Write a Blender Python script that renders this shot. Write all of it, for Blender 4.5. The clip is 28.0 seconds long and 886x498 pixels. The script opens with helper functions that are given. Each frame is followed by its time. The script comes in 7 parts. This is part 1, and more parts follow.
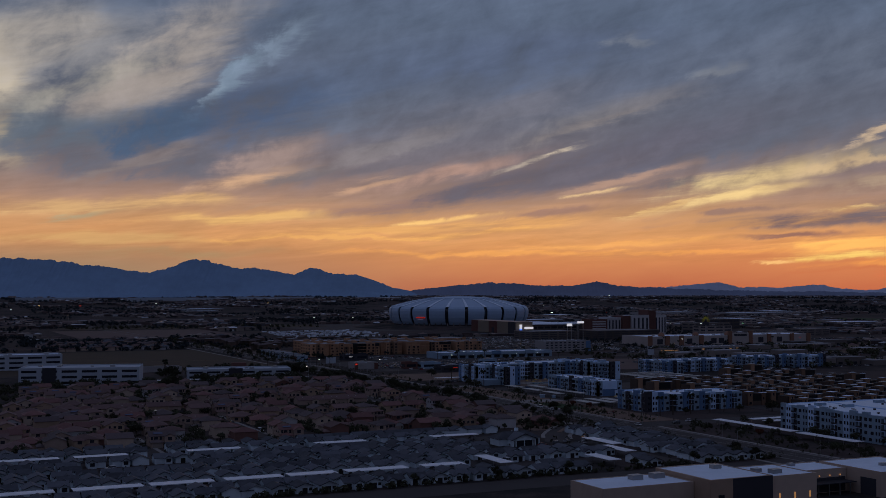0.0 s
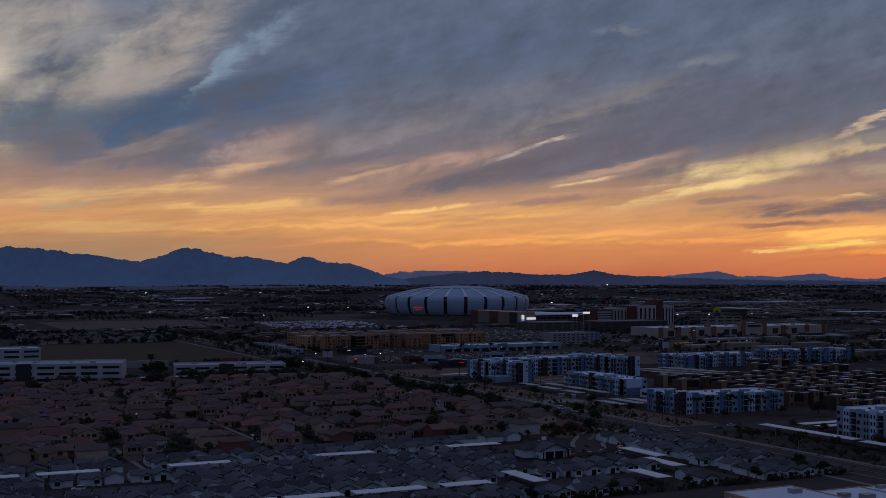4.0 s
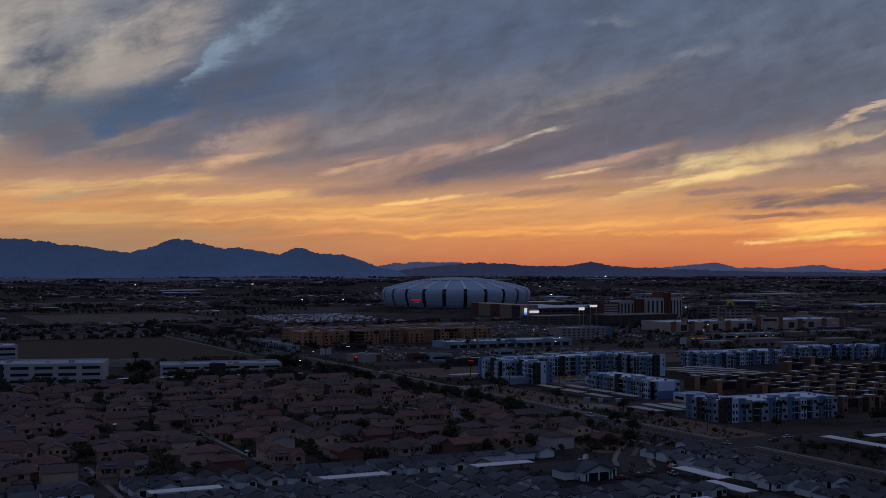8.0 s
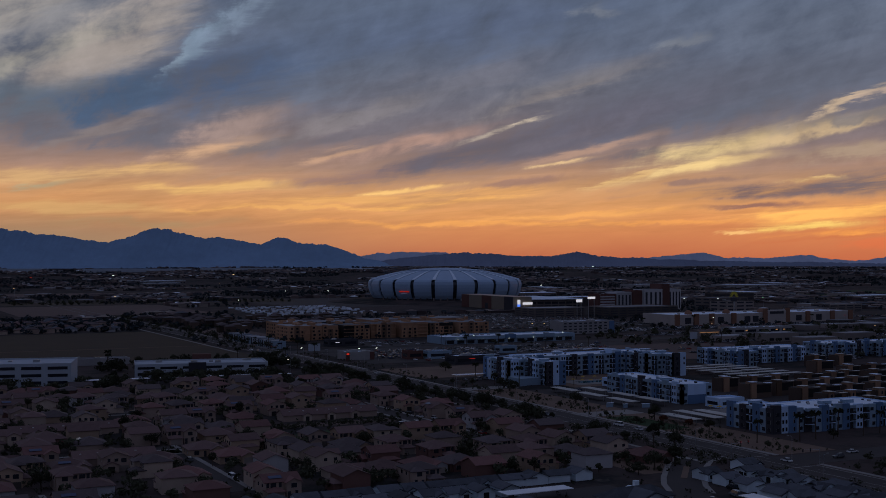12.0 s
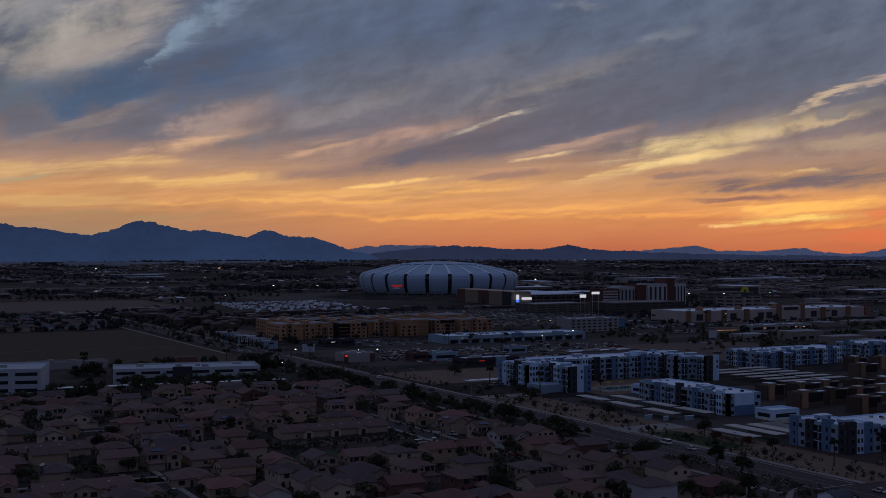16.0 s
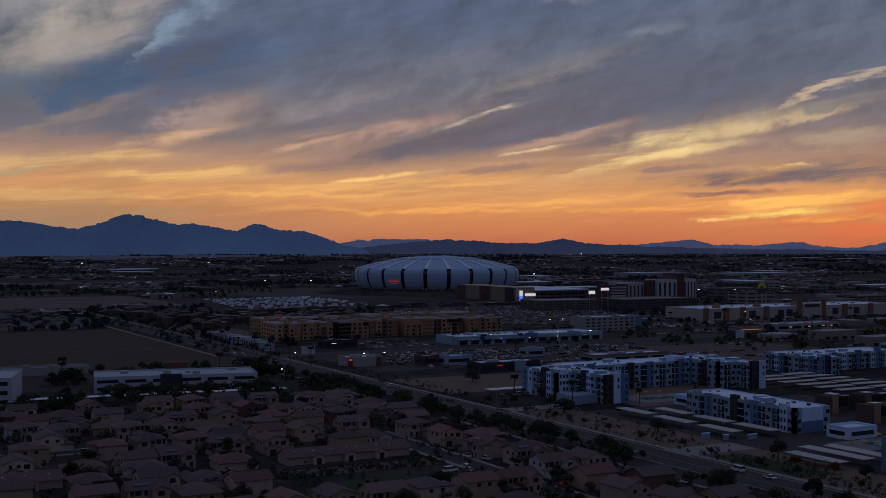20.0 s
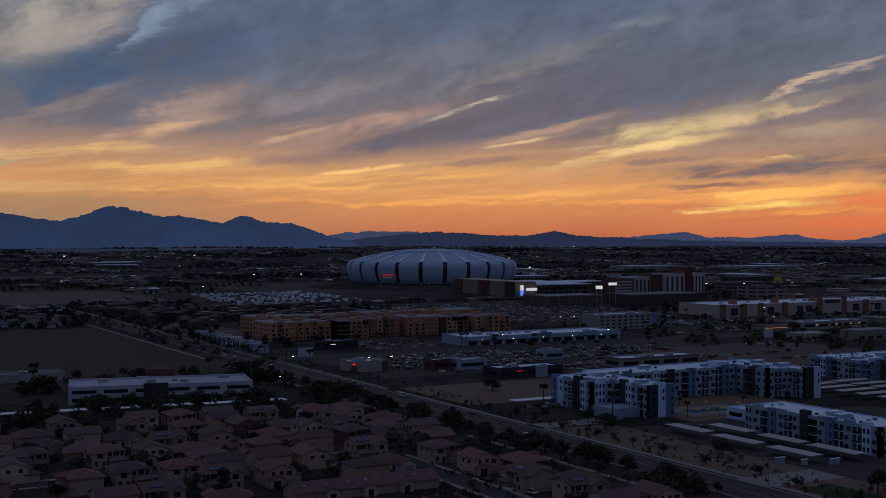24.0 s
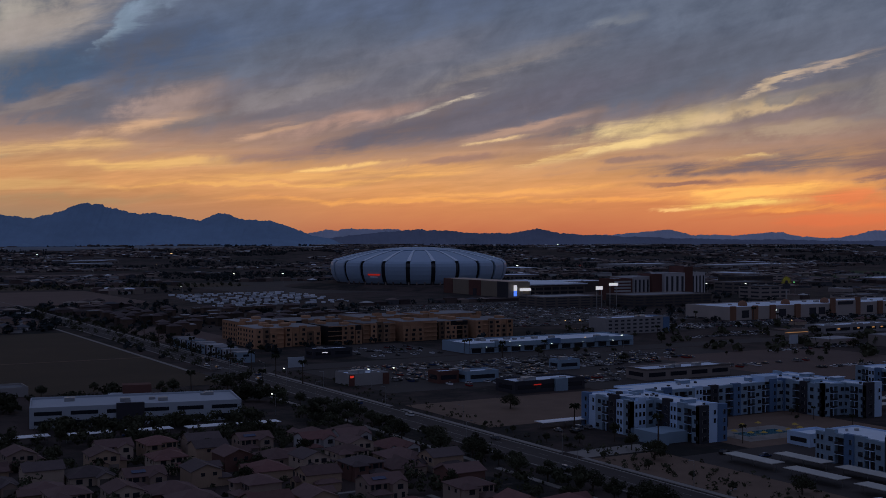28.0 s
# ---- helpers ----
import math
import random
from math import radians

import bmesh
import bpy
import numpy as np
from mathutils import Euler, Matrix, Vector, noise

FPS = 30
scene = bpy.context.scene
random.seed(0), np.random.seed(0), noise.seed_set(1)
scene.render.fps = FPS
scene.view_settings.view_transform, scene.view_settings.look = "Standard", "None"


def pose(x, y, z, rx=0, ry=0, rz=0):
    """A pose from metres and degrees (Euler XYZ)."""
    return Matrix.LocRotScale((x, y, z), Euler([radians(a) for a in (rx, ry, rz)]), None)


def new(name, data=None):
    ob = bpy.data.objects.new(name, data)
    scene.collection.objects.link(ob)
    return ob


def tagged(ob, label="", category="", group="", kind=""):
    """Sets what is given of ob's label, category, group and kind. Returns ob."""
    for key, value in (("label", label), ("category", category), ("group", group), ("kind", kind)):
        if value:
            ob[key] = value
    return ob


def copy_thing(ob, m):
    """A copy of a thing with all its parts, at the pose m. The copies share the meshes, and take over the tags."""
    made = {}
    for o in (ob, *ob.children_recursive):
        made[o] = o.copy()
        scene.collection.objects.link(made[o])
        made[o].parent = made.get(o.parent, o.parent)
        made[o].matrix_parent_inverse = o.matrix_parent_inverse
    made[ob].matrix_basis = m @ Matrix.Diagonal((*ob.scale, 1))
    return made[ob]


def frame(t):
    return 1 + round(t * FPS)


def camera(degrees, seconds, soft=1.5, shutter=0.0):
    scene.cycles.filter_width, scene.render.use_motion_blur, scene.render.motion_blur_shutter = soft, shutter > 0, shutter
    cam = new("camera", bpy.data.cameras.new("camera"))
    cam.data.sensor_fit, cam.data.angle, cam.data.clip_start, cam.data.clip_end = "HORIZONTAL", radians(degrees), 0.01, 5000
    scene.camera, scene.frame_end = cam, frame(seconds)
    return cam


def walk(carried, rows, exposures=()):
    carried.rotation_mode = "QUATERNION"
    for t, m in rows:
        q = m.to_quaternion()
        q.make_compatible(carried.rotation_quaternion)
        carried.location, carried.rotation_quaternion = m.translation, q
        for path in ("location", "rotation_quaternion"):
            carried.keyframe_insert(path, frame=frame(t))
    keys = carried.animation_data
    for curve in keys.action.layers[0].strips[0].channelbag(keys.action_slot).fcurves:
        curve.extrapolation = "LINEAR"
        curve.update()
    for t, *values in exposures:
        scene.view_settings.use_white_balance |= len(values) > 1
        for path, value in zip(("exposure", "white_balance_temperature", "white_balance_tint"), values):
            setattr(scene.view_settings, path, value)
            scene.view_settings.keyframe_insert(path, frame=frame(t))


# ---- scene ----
cam = camera(40.91, 28.0, soft=0.8)
PATH = [
    (0, pose(-0.12, 0.38, 75.00, 91.915, 0.007, -25.248)),
    (0.5, pose(2.50, 8.88, 75.12, 91.760, 0.007, -25.385)),
    (1, pose(5.00, 17.38, 75.25, 91.751, 0.007, -25.418)),
    (1.5, pose(7.50, 25.88, 75.25, 91.629, 0.007, -25.324)),
    (2, pose(10.00, 34.38, 75.38, 91.586, 0.007, -25.347)),
    (2.5, pose(12.50, 42.88, 75.38, 91.602, 0.006, -25.403)),
    (4.5, pose(22.38, 77.25, 75.62, 91.292, 0.006, -25.697)),
    (5, pose(24.75, 85.88, 75.75, 91.243, 0.005, -25.788)),
    (5.5, pose(27.25, 94.50, 75.75, 91.197, 0.005, -25.854)),
    (6, pose(29.62, 103.12, 75.75, 91.155, 0.005, -25.880)),
    (6.5, pose(32.12, 111.75, 75.88, 91.144, 0.005, -25.902)),
    (7, pose(34.50, 120.38, 75.88, 91.094, 0.005, -25.978)),
    (7.5, pose(37.00, 129.12, 76.00, 91.022, 0.005, -26.032)),
    (8, pose(39.38, 137.75, 76.00, 90.959, 0.004, -26.011)),
    (8.5, pose(41.75, 146.38, 76.00, 90.855, 0.004, -26.022)),
    (9, pose(44.12, 155.12, 76.12, 90.813, 0.004, -26.068)),
    (9.5, pose(46.62, 163.75, 76.12, 90.800, 0.004, -26.123)),
    (10, pose(49.00, 172.50, 76.12, 90.732, 0.004, -26.368)),
    (10.5, pose(51.38, 181.12, 76.25, 90.688, 0.003, -26.648)),
    (11, pose(53.75, 189.88, 76.25, 90.633, 0.003, -26.773)),
    (11.5, pose(56.12, 198.50, 76.25, 90.558, 0.003, -26.808)),
    (12, pose(58.50, 207.25, 76.25, 90.476, 0.003, -26.928)),
    (12.5, pose(60.88, 215.88, 76.38, 90.407, 0.003, -26.976)),
    (14.5, pose(70.38, 250.62, 76.50, 90.295, 0.002, -27.115)),
    (15, pose(72.62, 259.25, 76.50, 90.251, 0.002, -27.229)),
    (15.5, pose(75.00, 267.88, 76.50, 90.192, 0.001, -27.422)),
    (16, pose(77.38, 276.62, 76.62, 90.141, 0.001, -27.628)),
    (16.5, pose(79.75, 285.25, 76.62, 90.167, 0.001, -27.765)),
    (17, pose(82.12, 293.88, 76.62, 90.089, 0.001, -27.839)),
    (17.5, pose(84.38, 302.50, 76.62, 90.022, 0.001, -27.904)),
    (18, pose(86.75, 311.12, 76.75, 89.944, 0.000, -27.962)),
    (18.5, pose(89.12, 319.75, 76.75, 89.886, 0.000, -28.004)),
    (19, pose(91.50, 328.38, 76.75, 89.912, 0.000, -28.027)),
    (19.5, pose(93.75, 337.00, 76.75, 89.826, -0.000, -28.100)),
    (20, pose(96.12, 345.50, 76.88, 89.849, -0.000, -28.157)),
    (20.5, pose(98.50, 354.12, 76.88, 89.788, -0.001, -28.294)),
    (21, pose(100.88, 362.62, 76.88, 89.749, -0.001, -28.396)),
    (21.5, pose(103.12, 371.12, 77.00, 89.672, -0.001, -28.532)),
    (23.5, pose(112.50, 405.12, 77.12, 89.491, -0.002, -28.773)),
    (24, pose(114.88, 413.62, 77.25, 89.478, -0.002, -28.847)),
    (24.5, pose(117.25, 422.00, 77.25, 89.482, -0.002, -28.972)),
    (25, pose(119.62, 430.38, 77.38, 89.464, -0.002, -28.982)),
    (25.5, pose(122.00, 438.75, 77.38, 89.369, -0.002, -29.012)),
    (26, pose(124.25, 447.12, 77.50, 89.340, -0.003, -29.203)),
    (26.5, pose(126.62, 455.50, 77.50, 89.342, -0.003, -29.429)),
    (27, pose(129.00, 463.88, 77.62, 89.272, -0.003, -29.520)),
    (27.5, pose(131.38, 472.12, 77.62, 89.362, -0.003, -29.438)),
    (28, pose(133.75, 480.38, 77.75, 89.363, -0.003, -29.939)),
]
walk(cam, PATH)

# ---- world: dusk sky with broken cloud, sun already set ----
HEAD = radians(-27.2)          # mean heading of the flight, from +y


class Net:
    """Short hand for building node networks."""

    def __init__(self, tree):
        self.t = tree
        tree.nodes.clear()

    def n(self, kind, **kw):
        nd = self.t.nodes.new(kind)
        for k, v in kw.items():
            setattr(nd, k, v)
        return nd

    def put(self, sock, v):
        if isinstance(v, bpy.types.NodeSocket):
            self.t.links.new(v, sock)
        else:
            sock.default_value = v

    def m(self, op, a, b=0.0, c=0.0, clamp=False):
        nd = self.n("ShaderNodeMath", operation=op, use_clamp=clamp)
        for i, v in enumerate((a, b, c)):
            self.put(nd.inputs[i], v)
        return nd.outputs[0]

    def v(self, op, a, b=(0, 0, 0)):
        nd = self.n("ShaderNodeVectorMath", operation=op)
        self.put(nd.inputs[0], a)
        self.put(nd.inputs[1], b)
        return nd.outputs["Value" if op in ("DOT_PRODUCT", "LENGTH") else "Vector"]

    def xyz(self, x, y, z=0.0):
        nd = self.n("ShaderNodeCombineXYZ")
        for i, q in enumerate((x, y, z)):
            self.put(nd.inputs[i], q)
        return nd.outputs[0]

    def noise(self, vec, scale, detail=4.0, rough=0.55, dist=0.0):
        nd = self.n("ShaderNodeTexNoise")
        self.put(nd.inputs["Vector"], vec)
        for k, q in (("Scale", scale), ("Detail", detail), ("Roughness", rough), ("Distortion", dist)):
            nd.inputs[k].default_value = q
        return nd.outputs["Fac"]

    def ramp(self, f, stops, mode="LINEAR"):
        nd = self.n("ShaderNodeValToRGB")
        nd.color_ramp.interpolation = mode
        el = nd.color_ramp.elements
        while len(el) < len(stops):
            el.new(0.5)
        for e, (p, c) in zip(el, stops):
            e.position = p
            e.color = (*c, 1) if len(c) == 3 else c
        self.put(nd.inputs[0], f)
        return nd.outputs[0]

    def mix(self, f, a, b, mode="MIX"):
        nd = self.n("ShaderNodeMix", data_type="RGBA", blend_type=mode)
        self.put(nd.inputs[0], f)
        for s, q in ((nd.inputs[6], a), (nd.inputs[7], b)):
            self.put(s, (*q, 1) if isinstance(q, tuple) and len(q) == 3 else q)
        return nd.outputs[2]

    def step(self, x, lo, hi):
        nd = self.n("ShaderNodeMapRange", interpolation_type="SMOOTHSTEP")
        self.put(nd.inputs[0], x)
        nd.inputs[1].default_value, nd.inputs[2].default_value = lo, hi
        return nd.outputs[0]


def srgb(r, g, b):
    """Linear colour from 0-255 display values."""
    return tuple(((c / 255 + 0.055) / 1.055) ** 2.4 if c > 10 else c / 255 / 12.92 for c in (r, g, b))


def dusk_world():
    w = bpy.data.worlds.new("dusk_sky")
    scene.world = w
    w.use_nodes = True
    k = Net(w.node_tree)
    d = k.n("ShaderNodeTexCoord").outputs["Generated"]
    fwd = (-math.sin(HEAD), math.cos(HEAD), 0)
    rgt = (math.cos(HEAD), math.sin(HEAD), 0)
    dx, dy, dz = k.v("DOT_PRODUCT", d, rgt), k.v("DOT_PRODUCT", d, fwd), k.v("DOT_PRODUCT", d, (0, 0, 1))
    u = k.m("MULTIPLY", k.m("ARCTAN2", dx, dy), 57.2958)      # degrees to the right of the heading
    v = k.m("MULTIPLY", k.m("ARCSINE", dz), 57.2958)          # degrees above the horizon
    uv = k.xyz(u, v)

    def grain(tilt, long, short, seed, detail, rough, dist=0.0):
        """Cloud grain drawn out along a tilt, from about -1 to 1."""
        c, s = math.cos(radians(tilt)), math.sin(radians(tilt))
        p = k.v("DOT_PRODUCT", uv, (c / long, s / long, 0))
        q = k.v("DOT_PRODUCT", uv, (-s / short, c / short, 0))
        return k.m("MULTIPLY", k.m("SUBTRACT", k.noise(k.xyz(p, q, seed), 1.0, detail, rough, dist), 0.5), 5.0)

    drift = grain(14, 7.0, 1.7, 3.0, 8, 0.6, 0.5)      # long drawn-out sheets
    comb = grain(11, 3.2, 0.42, 9.0, 6, 0.6, 0.4)      # fine filaments
    billow = grain(32, 2.6, 1.6, 17.0, 9, 0.62, 0.3)   # lumps of the higher cloud
    level = grain(3, 6.5, 0.5, 23.0, 8, 0.64, 0.6)     # flat streaks of the glow
    high = k.step(v, 3.0, 6.5)
    swirl = grain(20, 4.5, 3.2, 31.0, 3, 0.5)          # slow bends
    # warp, so that no band has a clean edge
    wob = k.xyz(k.m("ADD", k.m("MULTIPLY", k.m("ADD", billow, swirl), 1.0), k.m("ADD", k.m("MULTIPLY", comb, 0.3), k.m("MULTIPLY", level, 0.4))),
                k.m("MULTIPLY", k.m("ADD", k.m("MULTIPLY", drift, 0.34), k.m("ADD", k.m("MULTIPLY", billow, 0.34), k.m("MULTIPLY", swirl, 0.4))), k.m("ADD", 0.4, k.m("MULTIPLY", high, 0.6))))
    at = k.v("ADD", uv, wob)
    n_mix = k.n("ShaderNodeMix", data_type="FLOAT")
    k.put(n_mix.inputs[0], high)
    k.put(n_mix.inputs[2], k.m("ADD", k.m("MULTIPLY", level, 0.7), k.m("MULTIPLY", comb, 0.5)))
    k.put(n_mix.inputs[3], k.m("ADD", k.m("MULTIPLY", billow, 0.65), k.m("MULTIPLY", drift, 0.45)))
    rag = k.m("MULTIPLY", n_mix.outputs[0], 0.75)
    # glow above the set sun, closing to slate cloud upwards
    vv = k.m("DIVIDE", k.m("ADD", v, k.m("MULTIPLY", drift, 0.25)), 16.0)
    col = k.ramp(vv, [
        (0.0, srgb(190, 107, 76)), (0.05, srgb(204, 126, 85)), (0.09, srgb(213, 138, 89)), (0.14, srgb(223, 155, 99)), (0.205, srgb(206, 153, 110)),
        (0.275, srgb(165, 132, 118)), (0.34, srgb(135, 118, 120)), (0.425, srgb(112, 108, 120)), (0.51, srgb(102, 105, 122)), (0.6, srgb(94, 102, 124)), (0.8, srgb(90, 102, 126)), (1.0, srgb(92, 104, 130))])
    low = k.m("SUBTRACT", 1.0, k.step(v, 0.8, 3.4))
    col = k.mix(k.m("MULTIPLY", k.m("MULTIPLY", k.m("SUBTRACT", 1.0, k.step(u, -21.0, 4.0)), low), 0.95), col, srgb(160, 131, 105))
    col = k.mix(k.m("MULTIPLY", k.m("MULTIPLY", k.step(u, 6.0, 24.0), low), 0.35), col, srgb(224, 112, 70))

    laid = 0

    def patch(u0, v0, length, width, tilt, colour, much):
        """A bank, gap or streak of cloud with a ragged edge."""
        nonlocal col, at, laid
        laid += 1
        if laid % 5 == 0:                 # lay the cloud in order, a few banks at a time
            n_at = k.n("ShaderNodeVectorMath", operation="MULTIPLY_ADD")
            k.put(n_at.inputs[0], col)
            n_at.inputs[1].default_value = (1e-6, 1e-6, 0)
            k.put(n_at.inputs[2], at)
            at = n_at.outputs[0]
        o = k.n("ShaderNodeMapping", vector_type="TEXTURE")
        k.put(o.inputs[0], at)
        o.inputs[1].default_value = (u0, v0, 0)
        o.inputs[2].default_value = (0, 0, radians(tilt))
        o.inputs[3].default_value = (length, width, 1)
        g = k.m("POWER", 0.3679, k.v("DOT_PRODUCT", o.outputs[0], o.outputs[0]))
        f = k.n("ShaderNodeMapRange", interpolation_type="SMOOTHSTEP")
        k.put(f.inputs[0], k.m("MULTIPLY_ADD", g, rag, g))
        f.inputs[1].default_value, f.inputs[2].default_value, f.inputs[4].default_value = 0.06, 1.05, much
        col = k.mix(f.outputs[0], col, srgb(*colour))

    patch(-19.43, 10.63, 4.63, 2.45, 10, (138, 137, 144), 0.80)
    patch(-23.19, 9.81, 2.18, 2.18, 10, (206, 192, 174), 0.90)
    patch(-23.19, 6.81, 2.18, 1.63, 0, (208, 188, 158), 0.90)
    patch(-15.20, 10.63, 5.18, 1.63, 38, (174, 162, 155), 0.66)
    patch(-21.33, 11.17, 3.27, 1.63, 20, (166, 158, 154), 0.70)
    patch(-17.52, 8.72, 3.27, 0.71, 30, (152, 142, 140), 0.75)
    patch(-4.71, 10.63, 7.08, 1.36, 12, (88, 100, 126), 0.70)
    patch(-5.80, 8.72, 7.08, 1.09, 14, (98, 106, 126), 0.60)
    patch(2.10, 11.17, 7.08, 1.23, 8, (86, 97, 124), 0.80)
    patch(18.45, 10.63, 8.17, 1.91, 5, (102, 110, 130), 0.60)
    patch(0.74, 8.45, 4.90, 0.82, 14, (116, 114, 126), 0.50)
    patch(14.36, 7.90, 8.99, 1.50, 10, (94, 99, 117), 0.85)
    patch(6.19, 6.13, 8.17, 0.98, 14, (98, 96, 112), 0.85)
    patch(-19.97, 7.49, 4.09, 1.23, 0, (90, 101, 118), 0.90)
    patch(-19.43, 9.21, 3.54, 0.71, 22, (152, 147, 141), 0.70)
    patch(-11.53, 8.45, 5.72, 1.31, 12, (76, 91, 121), 0.90)
    patch(-15.34, 7.57, 2.45, 1.23, 15, (72, 90, 118), 0.90)
    patch(-12.07, 9.95, 2.59, 0.49, 42, (132, 152, 174), 0.50)
    patch(-13.30, 9.05, 1.36, 0.25, 40, (144, 160, 180), 0.45)
    patch(-9.35, 11.85, 1.63, 0.68, 40, (130, 146, 170), 0.65)
    patch(-19.43, 6.13, 4.36, 0.82, -5, (98, 102, 118), 0.75)
    patch(-14.25, 5.86, 2.32, 0.93, 10, (102, 102, 116), 0.85)
    patch(-16.16, 6.05, 3.27, 0.33, 20, (142, 128, 126), 0.55)
    patch(-9.62, 6.49, 2.59, 0.76, 15, (164, 140, 134), 0.75)
    patch(7.00, 11.72, 1.09, 0.38, 10, (128, 132, 144), 0.50)
    patch(10.55, 10.03, 1.09, 0.38, 5, (128, 132, 144), 0.55)
    patch(6.19, 8.31, 4.36, 0.76, 14, (128, 123, 128), 0.60)
    patch(4.82, 7.63, 3.27, 0.25, 16, (140, 130, 130), 0.50)
    patch(-4.17, 7.00, 3.54, 0.49, 14, (134, 127, 132), 0.60)
    patch(-10.98, 5.23, 3.13, 0.41, 12, (212, 170, 138), 0.85)
    patch(-7.98, 5.64, 2.59, 0.35, 16, (116, 110, 117), 0.75)
    patch(-4.17, 6.13, 4.09, 0.44, 14, (110, 105, 116), 0.80)
    patch(-1.99, 5.50, 5.18, 0.35, 13, (180, 144, 132), 0.75)
    patch(-5.80, 4.90, 1.91, 0.19, 14, (206, 164, 136), 0.70)
    patch(-0.35, 4.77, 4.63, 0.60, 13, (102, 96, 109), 0.90)
    patch(3.46, 5.40, 5.18, 0.46, 14, (106, 100, 112), 0.80)
    patch(2.64, 6.21, 2.40, 0.14, 17, (196, 180, 166), 0.70)
    patch(4.14, 6.70, 0.82, 0.11, 15, (222, 204, 184), 0.70)
    patch(6.46, 5.18, 4.09, 0.25, 12, (184, 148, 130), 0.75)
    patch(5.64, 4.63, 1.77, 0.14, 8, (232, 194, 148), 0.90)
    patch(9.73, 4.96, 2.59, 0.25, 5, (114, 104, 112), 0.95)
    patch(12.73, 5.18, 3.68, 0.60, 12, (228, 198, 146), 0.90)
    patch(11.64, 4.25, 3.68, 0.25, 10, (246, 210, 148), 0.95)
    patch(8.37, 3.76, 1.31, 0.14, 12, (240, 196, 134), 0.90)
    patch(17.08, 5.94, 3.81, 0.38, 12, (210, 180, 142), 0.85)
    patch(17.90, 6.87, 2.04, 0.16, 22, (214, 186, 156), 0.70)
    patch(20.76, 7.77, 2.45, 0.16, 17, (190, 166, 150), 0.70)
    patch(19.26, 6.49, 3.54, 0.30, 8, (116, 112, 118), 0.80)
    patch(19.26, 4.90, 3.54, 0.35, 3, (178, 154, 132), 0.65)
    patch(15.18, 3.13, 5.31, 0.38, 2, (116, 98, 104), 0.92)
    patch(19.81, 3.49, 3.54, 0.60, 0, (112, 101, 110), 0.90)
    patch(17.08, 3.68, 1.31, 0.11, 3, (240, 200, 138), 0.85)
    patch(13.81, 2.40, 3.27, 0.14, 2, (136, 98, 95), 0.85)
    patch(11.36, 3.54, 2.04, 0.16, 5, (136, 110, 110), 0.70)
    patch(-18.34, 3.81, 4.77, 0.38, 2, (218, 175, 124), 0.75)
    patch(-18.88, 3.38, 1.77, 0.14, 10, (166, 164, 138), 0.70)
    patch(-13.98, 4.09, 3.13, 0.27, 5, (226, 180, 124), 0.70)
    patch(-12.07, 3.27, 5.18, 0.25, 2, (236, 186, 118), 0.75)
    patch(-5.80, 3.73, 3.27, 0.27, 6, (146, 117, 115), 0.70)
    patch(-9.07, 4.09, 2.45, 0.16, 5, (180, 144, 122), 0.60)
    patch(-4.71, 2.86, 5.72, 0.22, 3, (232, 172, 106), 0.75)
    patch(-1.99, 3.32, 1.58, 0.11, 5, (250, 198, 126), 0.95)
    patch(-0.35, 2.72, 4.09, 0.14, 4, (248, 182, 106), 0.80)
    patch(2.10, 3.13, 3.00, 0.22, 3, (230, 168, 106), 0.65)
    patch(3.46, 3.60, 3.27, 0.16, 6, (150, 116, 110), 0.70)
    patch(-7.98, 2.40, 5.45, 0.11, 1, (236, 174, 104), 0.70)
    patch(0.74, 1.77, 8.45, 0.14, 0, (244, 168, 94), 0.75)
    patch(6.19, 2.13, 5.72, 0.16, 2, (244, 172, 100), 0.75)
    patch(10.27, 1.69, 4.63, 0.11, 0, (242, 162, 90), 0.70)
    patch(-17.52, 2.32, 4.63, 0.27, 0, (208, 164, 110), 0.65)
    patch(-14.25, 1.72, 4.63, 0.22, 0, (166, 138, 104), 0.60)
    patch(18.45, 2.13, 4.50, 0.30, 3, (255, 186, 102), 0.97)
    patch(17.08, 1.58, 2.59, 0.19, 2, (255, 208, 116), 0.95)
    patch(19.81, 1.31, 3.41, 0.19, 3, (255, 166, 84), 0.90)
    patch(18.45, 1.09, 3.00, 0.08, 4, (206, 112, 72), 0.70)
    patch(14.09, 1.31, 0.87, 0.08, 3, (252, 194, 124), 0.90)
    patch(21.58, 1.77, 1.63, 0.54, 0, (240, 118, 74), 0.45)
    patch(21.04, 0.76, 3.41, 0.33, 0, (236, 114, 70), 0.40)
    patch(24.44, 3.81, 3.27, 0.82, 0, (124, 100, 102), 0.80)
    patch(24.17, 6.54, 3.27, 1.23, 8, (132, 124, 124), 0.80)
    patch(24.71, 1.47, 2.72, 0.27, 0, (226, 104, 68), 0.55)
    patch(24.99, 2.86, 3.00, 0.87, 0, (122, 95, 98), 0.85)
    # filaments in the glow, lumps and wisps above
    tex = k.m("ADD", k.m("MULTIPLY", k.m("SUBTRACT", 1.0, high), k.m("ADD", k.m("MULTIPLY", level, 0.13), k.m("MULTIPLY", comb, 0.05))),
              k.m("MULTIPLY", high, k.m("ADD", k.m("MULTIPLY", billow, 0.17), k.m("ADD", k.m("MULTIPLY", drift, 0.11), k.m("MULTIPLY", comb, 0.05)))))
    tex = k.m("ADD", 1.0, k.m("MULTIPLY", tex, k.step(v, 0.5, 2.2)))
